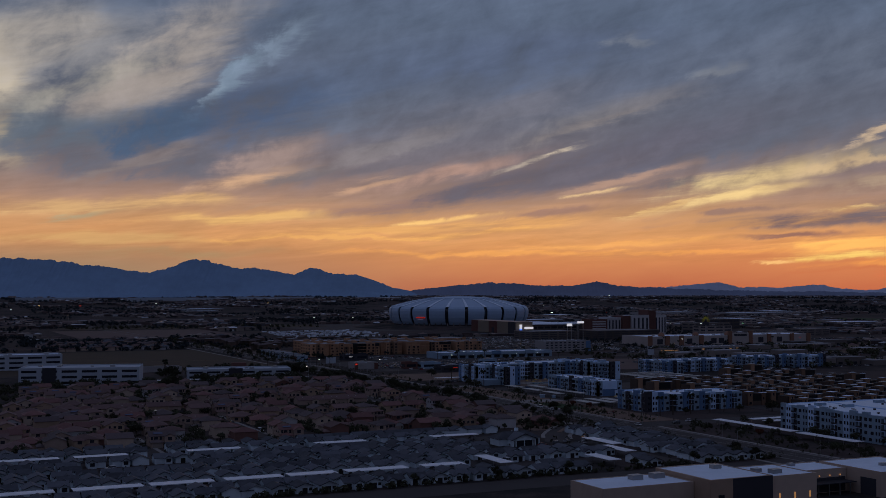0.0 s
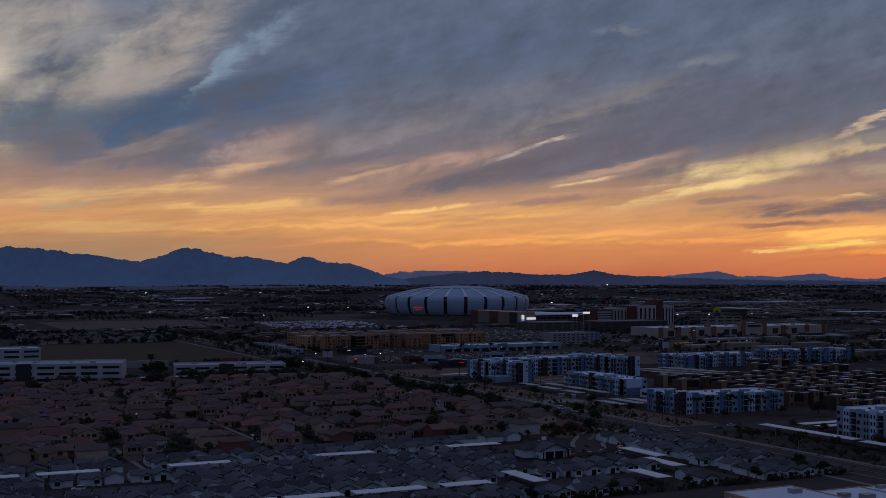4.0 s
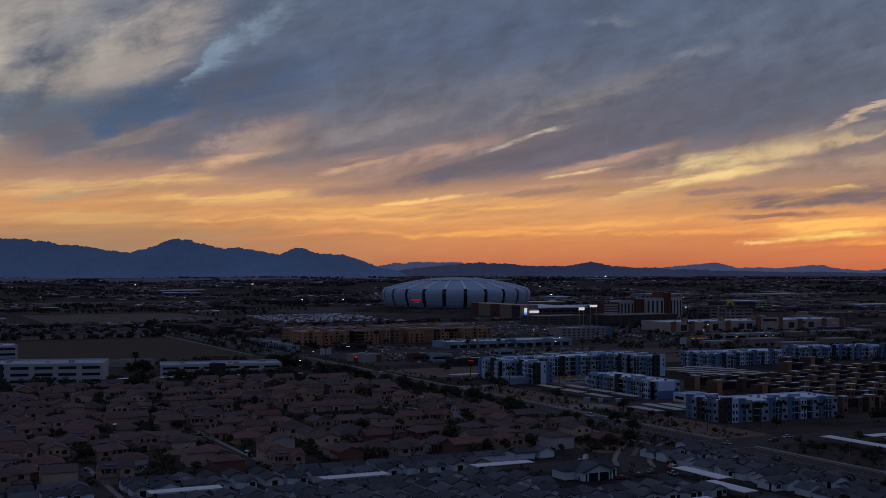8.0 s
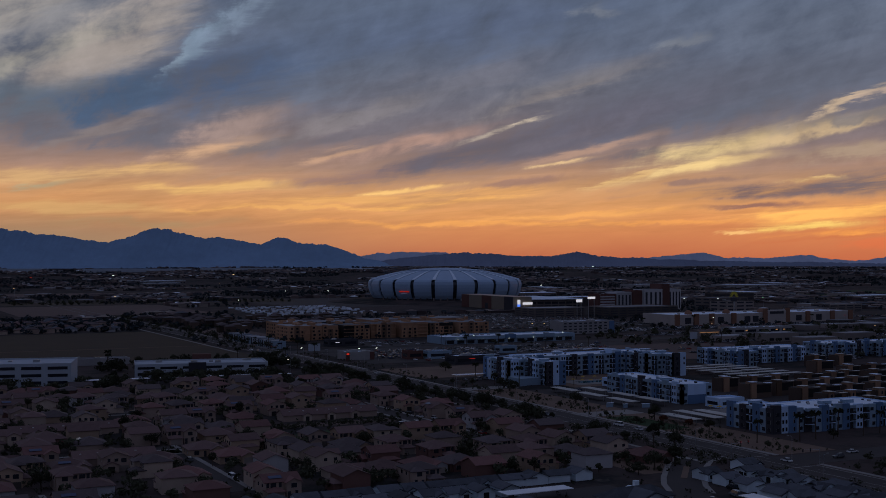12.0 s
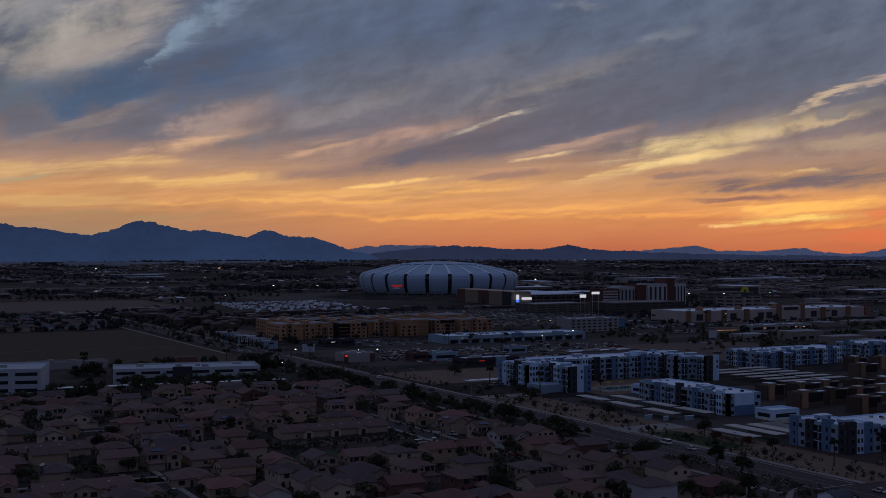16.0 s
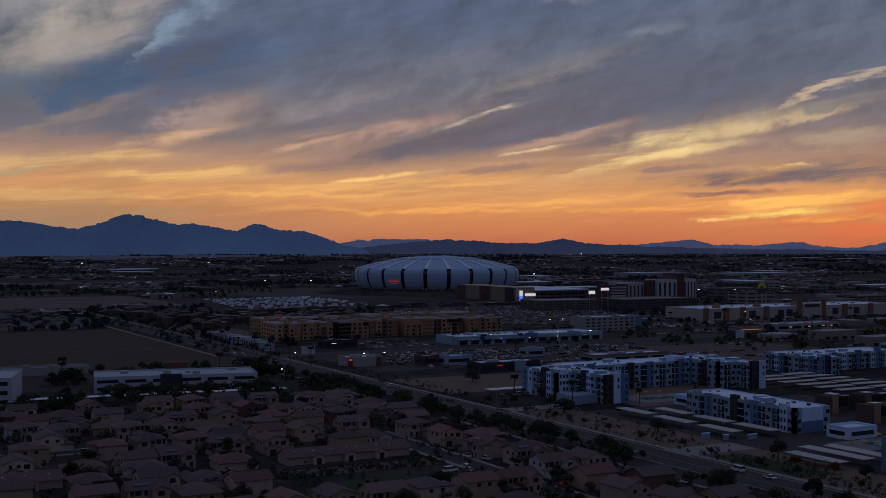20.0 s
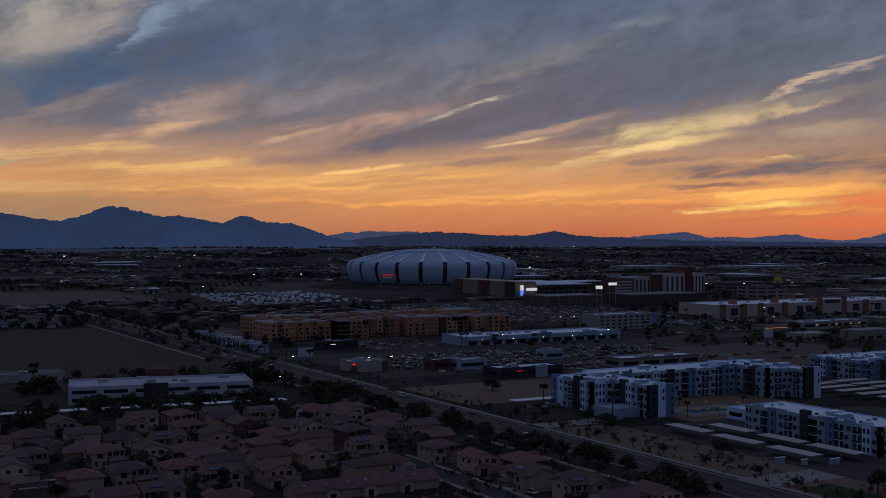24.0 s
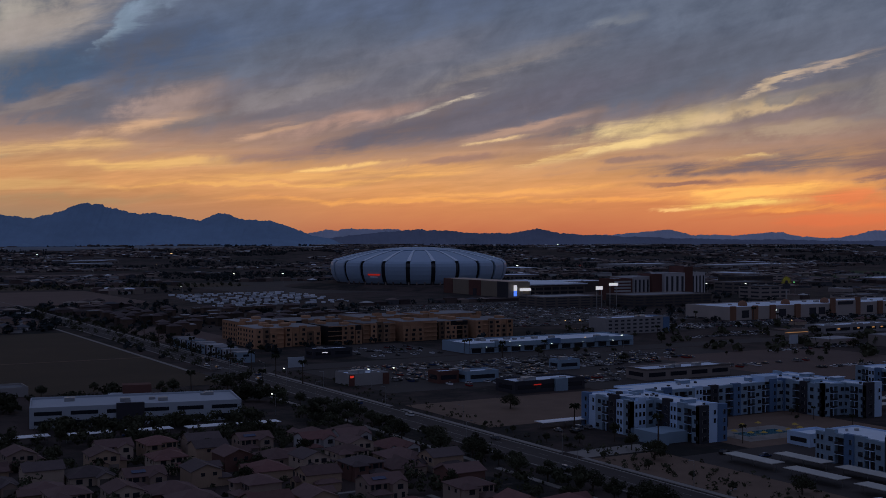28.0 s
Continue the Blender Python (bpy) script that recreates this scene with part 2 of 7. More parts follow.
    col = k.mix(1.0, col, k.xyz(k.m("MULTIPLY", tex, 1.0), k.m("MULTIPLY", tex, 1.005), k.m("MULTIPLY", tex, 0.965)), "MULTIPLY")
    # overhead and behind the flight the cloud is dim and blue
    dim = k.m("MAXIMUM", k.step(v, 14.5, 30.0), k.m("SUBTRACT", 1.0, k.step(dy, 0.2, 0.75)))
    dome = k.ramp(k.m("DIVIDE", v, 90.0), [(0.0, (0.073, 0.083, 0.133)), (0.12, (0.075, 0.085, 0.140)), (0.35, (0.089, 0.104, 0.177)), (1.0, (0.116, 0.139, 0.238))])
    col = k.mix(dim, col, dome)
    # below the horizon
    col = k.mix(k.step(v, -0.6, 0.0), (0.012, 0.013, 0.018), col)
    bg = k.n("ShaderNodeBackground")
    k.put(bg.inputs[0], col)
    bg.inputs[1].default_value = 1.0
    k.put(k.n("ShaderNodeOutputWorld").inputs[0], bg.outputs[0])


dusk_world()

# ---- materials ----
def material(name, colour, rough=0.8, metal=0.0, vary=0.15, scale=0.6, fine=8.0, bump=0.0, each=0.0, spec=0.3):
    """A surface with large and fine variation of its colour, and relief."""
    m = bpy.data.materials.new(name)
    m.use_nodes = True
    k = Net(m.node_tree)
    p = k.n("ShaderNodeBsdfPrincipled")
    pos = k.n("ShaderNodeNewGeometry").outputs["Position"]
    a, b = k.noise(pos, scale, 3), k.noise(pos, fine, 4, 0.65)
    f = k.m("ADD", k.m("MULTIPLY", k.m("SUBTRACT", a, 0.5), 2.2 * vary), k.m("MULTIPLY", k.m("SUBTRACT", b, 0.5), 1.4 * vary))
    if each:
        rnd = k.n("ShaderNodeObjectInfo").outputs["Random"]
        f = k.m("ADD", f, k.m("MULTIPLY", k.m("SUBTRACT", rnd, 0.5), 2 * each))
    col = k.mix(1.0, colour, k.xyz(*(k.m("ADD", 1.0, f),) * 3), "MULTIPLY")
    k.put(p.inputs["Base Color"], col)
    k.put(p.inputs["Roughness"], k.m("ADD", rough, k.m("MULTIPLY", k.m("SUBTRACT", b, 0.5), 0.2), clamp=True))
    p.inputs["Metallic"].default_value = metal
    p.inputs["Specular IOR Level"].default_value = spec
    if bump:
        bp = k.n("ShaderNodeBump")
        bp.inputs["Strength"].default_value = bump
        bp.inputs["Distance"].default_value = 0.05
        k.put(bp.inputs["Height"], b)
        k.put(p.inputs["Normal"], bp.outputs[0])
    k.put(k.n("ShaderNodeOutputMaterial").inputs[0], p.outputs[0])
    return m


def glow(name, colour, strength):
    m = bpy.data.materials.new(name)
    m.use_nodes = True
    k = Net(m.node_tree)
    e = k.n("ShaderNodeEmission")
    e.inputs[0].default_value = (*colour, 1)
    e.inputs[1].default_value = strength
    k.put(k.n("ShaderNodeOutputMaterial").inputs[0], e.outputs[0])
    return m


def land_material():
    """Dry ground mottled with dark scrub and bare patches."""
    m = bpy.data.materials.new("desert_ground")
    m.use_nodes = True
    k = Net(m.node_tree)
    p = k.n("ShaderNodeBsdfPrincipled")
    pos = k.n("ShaderNodeNewGeometry").outputs["Position"]
    a, b, c = k.noise(pos, 0.006, 3), k.noise(pos, 0.035, 5, 0.7), k.noise(pos, 0.6, 4, 0.6)
    scrub = k.step(k.m("ADD", k.m("MULTIPLY", a, 0.7), b), 0.72, 1.02)
    col = k.mix(scrub, (0.074, 0.056, 0.052), (0.022, 0.023, 0.022))
    col = k.mix(k.step(b, 0.62, 0.72), col, (0.088, 0.074, 0.070))
    f = k.m("ADD", 0.75, k.m("MULTIPLY", c, 0.5))
    k.put(p.inputs["Base Color"], k.mix(1.0, col, k.xyz(f, f, f), "MULTIPLY"))
    p.inputs["Roughness"].default_value = 0.95
    p.inputs["Specular IOR Level"].default_value = 0.1
    k.put(k.n("ShaderNodeOutputMaterial").inputs[0], p.outputs[0])
    return m


DIRT = land_material()
ASPHALT = material("asphalt", (0.054, 0.046, 0.044), 0.9, vary=0.25, scale=0.05, fine=2)
WALK = material("concrete_walk", (0.25, 0.235, 0.22), 0.85, vary=0.15, scale=0.2)
# Rock colour carries the blue haze of distance.
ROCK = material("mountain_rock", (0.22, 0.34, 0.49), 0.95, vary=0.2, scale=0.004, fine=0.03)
WHITE = material("white_stucco", (0.42, 0.47, 0.53), 0.85, vary=0.06)
SHELL = material("stadium_steel", (0.35, 0.48, 0.64), 0.5, 0.0, vary=0.06, scale=0.05, fine=0.5)
GLASS = material("window_glass", (0.02, 0.025, 0.035), 0.08, vary=0.1, spec=0.6)
FRAME = material("window_frame", (0.55, 0.54, 0.52), 0.6, vary=0.05)
DARKTRIM = material("dark_trim", (0.03, 0.032, 0.04), 0.7, vary=0.1)
STEEL = material("galvanised_steel", (0.35, 0.36, 0.37), 0.4, 0.8, vary=0.1)
# White membrane with the sky's blue put into its colour.
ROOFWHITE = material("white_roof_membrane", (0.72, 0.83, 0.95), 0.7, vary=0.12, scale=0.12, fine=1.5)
CARPORT = material("painted_carport_sheet", (0.82, 0.86, 0.90), 0.5, vary=0.12, scale=0.15, fine=2)
TILE = {}
for nm, c in (("brown", (0.146, 0.090, 0.084)), ("rust", (0.178, 0.088, 0.080)), ("grey", (0.104, 0.080, 0.081))):
    TILE[nm] = material("roof_tile_" + nm, c, 0.85, vary=0.22, scale=0.5, fine=5, bump=0.5, each=0.22)
STUCCO = {}
for nm, c in (("tan", (0.37, 0.275, 0.225)), ("cream", (0.48, 0.375, 0.30)), ("red", (0.165, 0.085, 0.070)), ("pale", (0.46, 0.45, 0.46)), ("ochre", (0.40, 0.285, 0.205))):
    STUCCO[nm] = material("stucco_" + nm, c, 0.9, vary=0.12, scale=0.3, fine=4, each=0.12)
SHINGLE = material("dark_shingle", (0.082, 0.090, 0.106), 0.85, vary=0.35, scale=0.4, fine=6, bump=0.5, each=0.42)
COTTAGE = material("cottage_siding", (0.62, 0.72, 0.78), 0.85, vary=0.1, scale=0.3, each=0.12)
# White walls tinted towards the blue of the sky light.
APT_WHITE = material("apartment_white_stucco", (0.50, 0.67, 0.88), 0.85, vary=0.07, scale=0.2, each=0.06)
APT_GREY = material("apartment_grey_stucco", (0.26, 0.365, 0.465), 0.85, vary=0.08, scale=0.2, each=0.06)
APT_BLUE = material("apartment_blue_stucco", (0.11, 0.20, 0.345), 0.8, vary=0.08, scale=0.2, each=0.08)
# Charcoal walls, and the painted shade of balcony recesses and deck gaps.
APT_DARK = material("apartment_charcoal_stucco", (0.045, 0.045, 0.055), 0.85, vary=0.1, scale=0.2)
TOWNHOUSE = material("brown_stucco", (0.27, 0.165, 0.106), 0.9, vary=0.15, scale=0.2, each=0.5)
TARROOF = material("dark_tar_roof", (0.050, 0.048, 0.050), 0.9, vary=0.25, scale=0.2, each=0.3)
SHEATH = material("orange_sheathing", (0.43, 0.24, 0.14), 0.85, vary=0.3, scale=0.3, each=0.15)
LEAF = material("desert_tree_leaves", (0.054, 0.056, 0.036), 0.95, vary=0.4, scale=0.5, fine=3, each=0.4, spec=0.05)
# Leaves of the far trees, with haze blue put into their colour.
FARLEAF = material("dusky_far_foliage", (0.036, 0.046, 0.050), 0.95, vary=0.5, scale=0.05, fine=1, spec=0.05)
PALMLEAF = material("palm_fronds", (0.042, 0.050, 0.030), 0.9, vary=0.3, scale=0.5, spec=0.08)
DRYLEAF = material("rust_coloured_leaves", (0.11, 0.035, 0.02), 0.9, vary=0.3, scale=0.5)
BARK = material("bark", (0.08, 0.06, 0.045), 0.95, vary=0.25, scale=1.0)
GRASS = material("turf", (0.024, 0.050, 0.014), 0.95, vary=0.25, scale=0.1, fine=2)
FIELD = material("dry_farm_field", (0.058, 0.041, 0.024), 0.95, vary=0.25, scale=0.03, fine=0.8)
GRAVEL = material("decomposed_granite", (0.17, 0.115, 0.085), 0.95, vary=0.25, scale=0.1, fine=2)
PAINT = material("worn_road_paint", (0.26, 0.25, 0.235), 0.8, vary=0.2, scale=0.5)
BROWNBOX = material("tan_masonry", (0.24, 0.20, 0.155), 0.9, vary=0.1, scale=0.05, fine=1)
BRICK = material("red_brick_cladding", (0.13, 0.06, 0.05), 0.9, vary=0.15, scale=0.1, fine=2)
TYRE = material("tyre_rubber", (0.015, 0.015, 0.016), 0.9)
CARS = [material("car_paint_" + n, c, 0.25, m, vary=0.03) for n, c, m in
        (("white", (0.70, 0.71, 0.72), 0.0), ("silver", (0.35, 0.36, 0.38), 0.5), ("black", (0.02, 0.02, 0.022), 0.1), ("grey", (0.12, 0.125, 0.13), 0.3),
         ("red", (0.25, 0.02, 0.02), 0.1), ("blue", (0.03, 0.06, 0.16), 0.2))]
LAMP_WHITE = glow("lamp_white", (0.9, 1.0, 0.85), 2.2)
LAMP_WARM = glow("lamp_warm", (1.0, 0.62, 0.25), 1.6)
LAMP_DIM = glow("dim_warm_lamp", (1.0, 0.5, 0.2), 0.3)
LAMP_RED = glow("lamp_red", (1.0, 0.06, 0.04), 0.42)
LAMP_GREEN = glow("lamp_green", (0.25, 1.0, 0.35), 1.3)
SCREEN = glow("led_screen", (0.9, 0.9, 1.0), 0.62)
SCREENBLUE = glow("led_screen_blue", (0.10, 0.25, 1.0), 0.9)
SIGNRED = glow("red_lit_sign", (1.0, 0.05, 0.04), 0.22)
# Paler again: more of the far haze put into the rock.
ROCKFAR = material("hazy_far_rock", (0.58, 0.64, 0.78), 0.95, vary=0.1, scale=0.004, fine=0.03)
DULL = material("dull_commercial_stucco", (0.22, 0.19, 0.175), 0.9, vary=0.15, scale=0.1, each=0.75)
DULLROOF = material("weathered_flat_roof", (0.26, 0.27, 0.29), 0.85, vary=0.25, scale=0.08, fine=1.0, each=0.6)
TRAILER = material("dusty_trailer_sheet", (0.66, 0.72, 0.80), 0.6, vary=0.15, each=0.35)
# Distance haze mixed into the middle range's dark rock colour.
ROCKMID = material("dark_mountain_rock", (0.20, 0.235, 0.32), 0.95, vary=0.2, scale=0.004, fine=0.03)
PALEWALL = material("pale_grey_plaster", (0.32, 0.31, 0.31), 0.9, vary=0.12, scale=0.1)
CINEMA = material("cream_plaster", (0.44, 0.39, 0.36), 0.9, vary=0.12, scale=0.08)
CARPORT_TAN = material("tan_carport_sheet", (0.48, 0.48, 0.45), 0.6, vary=0.15, scale=0.15, fine=2)
ORANGE = material("terracotta_plaster", (0.25, 0.13, 0.085), 0.9, vary=0.15, scale=0.1)
UMBRELLA = material("yellow_canvas", (0.50, 0.34, 0.08), 0.9, vary=0.12)
WATER = material("pool_water", (0.05, 0.16, 0.18), 0.05, vary=0.1, spec=0.5)
DARKBROWN = material("dark_brown_stucco", (0.10, 0.07, 0.055), 0.9, vary=0.2, scale=0.1, each=0.5)
TRIMDARK = material("dark_blue_fascia", (0.022, 0.026, 0.036), 0.8, vary=0.1)
# Door tan darkened to carry the shade at the house fronts.
DOORTAN = material("garage_door_panel", (0.19, 0.16, 0.14), 0.7, vary=0.1, each=0.8)
SOLAR = material("solar_cells", (0.02, 0.04, 0.11), 0.15, vary=0.2, scale=1.0, spec=0.6)
LOTDIRT = material("graded_bare_dirt", (0.125, 0.086, 0.074), 0.95, vary=0.22, scale=0.03, fine=0.6)
# Near-black for the shade inside openings that are only sheets.
SHADE_BLACK = material("unlit_opening", (0.018, 0.017, 0.018), 0.8, vary=0.2)


def motley():
    """Car paint of many colours, one to each car."""
    m = bpy.data.materials.new("mixed_car_paint")
    m.use_nodes = True
    k = Net(m.node_tree)
    p = k.n("ShaderNodeBsdfPrincipled")
    rnd_island = k.n("ShaderNodeNewGeometry").outputs["Random Per Island"]
    k.put(p.inputs["Base Color"], k.ramp(rnd_island, [(0.0, (0.02, 0.02, 0.022)), (0.3, (0.10, 0.10, 0.11)), (0.52, (0.30, 0.31, 0.33)), (0.76, (0.78, 0.80, 0.83)), (0.94, (0.16, 0.02, 0.02))], "CONSTANT"))
    p.inputs["Roughness"].default_value = 0.3
    k.put(k.n("ShaderNodeOutputMaterial").inputs[0], p.outputs[0])
    return m


def suburb_paint():
    """Stucco, tile and flat-roof tones of the far suburb, one to each wall block or roof."""
    m = bpy.data.materials.new("far_suburb_surfaces")
    m.use_nodes = True
    k = Net(m.node_tree)
    p = k.n("ShaderNodeBsdfPrincipled")
    rnd_island = k.n("ShaderNodeNewGeometry").outputs["Random Per Island"]
    k.put(p.inputs["Base Color"], k.ramp(rnd_island, [(0.0, (0.07, 0.055, 0.055)), (0.22, (0.12, 0.09, 0.085)), (0.45, (0.19, 0.145, 0.13)), (0.64, (0.27, 0.23, 0.20)), (0.80, (0.10, 0.105, 0.12)), (0.945, (0.44, 0.45, 0.46)), (0.985, (0.75, 0.80, 0.85))], "CONSTANT"))
    p.inputs["Roughness"].default_value = 0.9
    p.inputs["Specular IOR Level"].default_value = 0.15
    k.put(k.n("ShaderNodeOutputMaterial").inputs[0], p.outputs[0])
    return m


MOTLEY = motley()
SUBURB = suburb_paint()

# ---- helpers for meshes ----
PLAN = 1.25                       # metres to one unit of the plan below; the last lines bring it to metres
TRUE = Matrix.Scale(1 / PLAN, 4)  # for things drawn in metres


def link(name, bm, mat, parent=None, label=""):
    me = bpy.data.meshes.new(name)
    bm.to_mesh(me)
    bm.free()
    for q in (mat if isinstance(mat, (list, tuple)) else (mat,)):
        me.materials.append(q)
    ob = new(name, me)
    if parent:
        ob.parent = parent
    if label:
        ob["label"] = label
    return ob


def part(name, bm, mat, parent, label=""):
    return link(name, bm, mat, parent, label)


def thing(name, label, category, m=None, group="", kind=""):
    ob = new(name)
    ob.empty_display_size = 0.5
    if m is not None:
        ob.matrix_basis = m
    return tagged(ob, label, category, group, kind)


def box(bm, x0, x1, y0, y1, z0, z1, mi=0):
    vs = [bm.verts.new(p) for p in ((x0, y0, z0), (x1, y0, z0), (x1, y1, z0), (x0, y1, z0), (x0, y0, z1), (x1, y0, z1), (x1, y1, z1), (x0, y1, z1))]
    for f in ((3, 2, 1, 0), (4, 5, 6, 7), (0, 1, 5, 4), (1, 2, 6, 5), (2, 3, 7, 6), (3, 0, 4, 7)):
        bm.faces.new([vs[i] for i in f]).material_index = mi
    return vs


def boxed(*a):
    bm = bmesh.new()
    box(bm, *a)
    return bm


# ---- the land: one sheet that rises gently to the foot of the mountains ----
def smooth(x):
    x = min(1.0, max(0.0, x))
    return x * x * (3 - 2 * x)


def land(x, y):
    return 33 * smooth((math.hypot(x - 60, y - 230) - 2300) / 1300)


bm = bmesh.new()
xs = [-3500, -2500, -1800, -1200, -800, -400, *range(0, 3601, 200), 4300, 5200]
ys = [-3000, -1500, -600, *range(0, 4001, 200), 4300, 4700, 5300]
grid = [[bm.verts.new((x, y, land(x, y))) for x in xs] for y in ys]
for j in range(len(ys) - 1):
    for i in range(len(xs) - 1):
        bm.faces.new((grid[j][i], grid[j][i + 1], grid[j + 1][i + 1], grid[j + 1][i]))
tagged(link("ground", bm, DIRT), "dusky brown desert ground with dry patches", "ground", kind="structure")

RANGE = (2296.0, 4258.0)        # middle of the far ridge line
FWD = Vector((-math.sin(HEAD - radians(1.8)), math.cos(HEAD - radians(1.8)), 0))
RGT = Vector((FWD.y, -FWD.x, 0))


def ridge(name, label, summits, deep, seed, mat, back=0.0):
    """A mountain range along the horizon through its summits and saddles (offset, height), with spurs in front."""
    bm = bmesh.new()
    a, b = summits[0][0], summits[-1][0]
    n, rows = int((b - a) / 3), 12
    prev = None
    for i in range(n + 1):
        s = a + (b - a) * i / n
        for (s0, h0), (s1, h1) in zip(summits, summits[1:]):
            if s0 <= s <= s1:
                h = h0 + (h1 - h0) * (s - s0) / (s1 - s0)
        col = []
        for r in range(rows + 1):
            q = r / rows
            jag = (5.0 * noise.fractal((s * 0.012, q * 3 + seed, seed), 0.8, 2.1, 5) + 3.0 * noise.fractal((s * 0.045, q * 2 + seed, 5 + seed), 0.6, 2.2, 4) + 1.3 * noise.fractal((s * 0.11, q * 2 + seed, 9 + seed), 0.5, 2.1, 3)) * (0.3 + q) * (h / 170) ** 0.5
            spur = 14 * abs(noise.noise((s * 0.009, q * 1.2, seed + 3))) * q * (1 - q) * 3
            z = 14 + (h - 14) * q ** 1.3 + (jag - spur if r else -30)
            p = Vector((*RANGE, 0)) + RGT * s + FWD * (back - deep * (1 - q))
            away = Vector((p.x - 54, p.y - 193))          # the ranges curve round the plain
            f = min(1.0, (3800 + 0.5 * back - deep * (1 - q) * 0.8) / away.length)
            col.append(bm.verts.new((54 + away.x * f, 193 + away.y * f, 61 + (z - 61) * f)))
        if prev:
            for r in range(rows):
                bm.faces.new((prev[r], col[r], col[r + 1], prev[r + 1]))
        prev = col
    ob = link(name, bm, mat)
    for f in ob.data.polygons:
        f.use_smooth = True
    return tagged(ob, label, "mountain range", kind="structure")


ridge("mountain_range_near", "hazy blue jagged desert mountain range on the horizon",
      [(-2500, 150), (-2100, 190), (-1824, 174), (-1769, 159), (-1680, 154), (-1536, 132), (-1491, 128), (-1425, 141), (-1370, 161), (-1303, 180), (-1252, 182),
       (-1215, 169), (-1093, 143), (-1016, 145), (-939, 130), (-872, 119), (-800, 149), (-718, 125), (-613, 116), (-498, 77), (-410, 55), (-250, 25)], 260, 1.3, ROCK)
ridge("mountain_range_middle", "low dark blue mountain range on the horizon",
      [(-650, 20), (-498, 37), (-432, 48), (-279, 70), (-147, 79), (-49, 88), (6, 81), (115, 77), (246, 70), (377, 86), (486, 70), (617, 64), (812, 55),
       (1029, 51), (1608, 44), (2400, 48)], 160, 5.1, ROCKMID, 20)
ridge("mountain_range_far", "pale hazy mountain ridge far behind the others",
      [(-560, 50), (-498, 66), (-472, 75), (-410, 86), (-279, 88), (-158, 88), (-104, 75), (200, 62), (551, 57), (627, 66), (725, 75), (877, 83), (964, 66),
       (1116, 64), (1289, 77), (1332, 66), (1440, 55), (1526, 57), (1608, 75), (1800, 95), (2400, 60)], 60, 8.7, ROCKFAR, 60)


def slab(name, x0, x1, y0, y1, z, mat, label, category):
    return tagged(link(name, boxed(x0, x1, y0, y1, -0.3, z), mat), label, category, kind="structure")


def flat(name, x0, x1, y0, y1, z, mat, label, category):
    return slab(name, x0, x1, y0, y1, z, mat, label, category)


flat("road_avenue", 289.5, 303.5, -200, 2300, 0.04, ASPHALT, "wide dark asphalt avenue with worn lane lines", "road")
flat("road_cross", 303.5, 700, 431, 446, 0.04, ASPHALT, "dark asphalt side street", "road")
flat("road_front", -300, 289.5, 314, 330, 0.04, ASPHALT, "dark asphalt side street", "road")
flat("road_junction", 303.5, 1500, 893, 914, 0.04, ASPHALT, "wide asphalt cross road at the junction", "road")
flat("road_junction_west", -200, 289.5, 893, 906, 0.04, ASPHALT, "asphalt cross road beside the field", "road")
for x0, x1, y0, y1 in ((238, 245, 512, 632), (136, 143.5, 468, 552), (86, 92.5, 430, 486), (40, 238, 536, 543), (100, 238, 637, 643.5)):
    flat("residential_street", x0, x1, y0, y1, 0.05, ASPHALT, "narrow asphalt residential street", "road")
    if y1 - y0 > x1 - x0:
        for a in (x0 - 1.6, x1):
            flat("pavement", a, a + 1.6, y0, y1, 0.16, WALK, "pale concrete kerb and pavement", "pavement")
    else:
        for a in (y0 - 1.6, y1):
            flat("pavement", x0, x1, a, a + 1.6, 0.16, WALK, "pale concrete kerb and pavement", "pavement")
flat("cottage_lot", 15, 286, 333, 450, 0.03, DIRT, "gravel and asphalt lot between the cottages", "ground")
for y in (349.5, 418.5):
    flat("lane", 15, 232, y, y + 13, 0.045, ASPHALT, "asphalt lane under the carports", "road")
for x in (181, 240):
    flat("lane", x, x + 13, 335, 400, 0.05, ASPHALT, "asphalt lane under the carports", "road")
for x0, x1 in ((277, 279), (305.5, 307.5)):
    for y0, y1 in ((250, 430), (448, 652), (662, 760), (768, 890), (916, 1500)):
        flat("pavement", x0, x1, y0, y1, 0.15, WALK, "pale concrete pavement beside the avenue", "pavement")
for x0, x1 in ((288.9, 289.5), (303.5, 304.1)):
    for y0, y1 in ((200, 429), (449, 890), (916, 2200)):
        flat("kerb", x0, x1, y0, y1, 0.17, WALK, "concrete kerb of the avenue", "kerb")
bm = bmesh.new()
for y in range(240, 1100, 12):
    for x in (293.1, 299.9):
        box(bm, x - 0.07, x + 0.07, y, y + 4, 0.0, 0.048)
tagged(link("lane_dashes", bm, PAINT), "worn white lane dashes of the avenue", "road marking", kind="stuff")
for x in (296.2, 296.6):
    flat("centre_line", x - 0.06, x + 0.06, 250, 1500, 0.048, PAINT, "worn centre line", "road marking")
for y in (428.5, 448.5, 889, 916):
    flat("crosswalk", 289.8, 303.2, y, y + 0.5, 0.049, PAINT, "painted crosswalk line", "road marking")
bm = bmesh.new()
ring = [(22 * math.cos(a) * (1 + 0.06 * math.sin(3 * a)), 8.5 * math.sin(a) * (1 + 0.1 * math.cos(2 * a))) for a in (2 * math.pi * i / 40 for i in range(40))]
for z in (-0.3, 0.08):
    bm.faces.new([bm.verts.new((200 + x * 0.95 - y * 0.31, 553 + x * 0.31 + y * 0.95, z)) for x, y in (ring if z > 0 else ring[::-1])])
bm.verts.ensure_lookup_table()
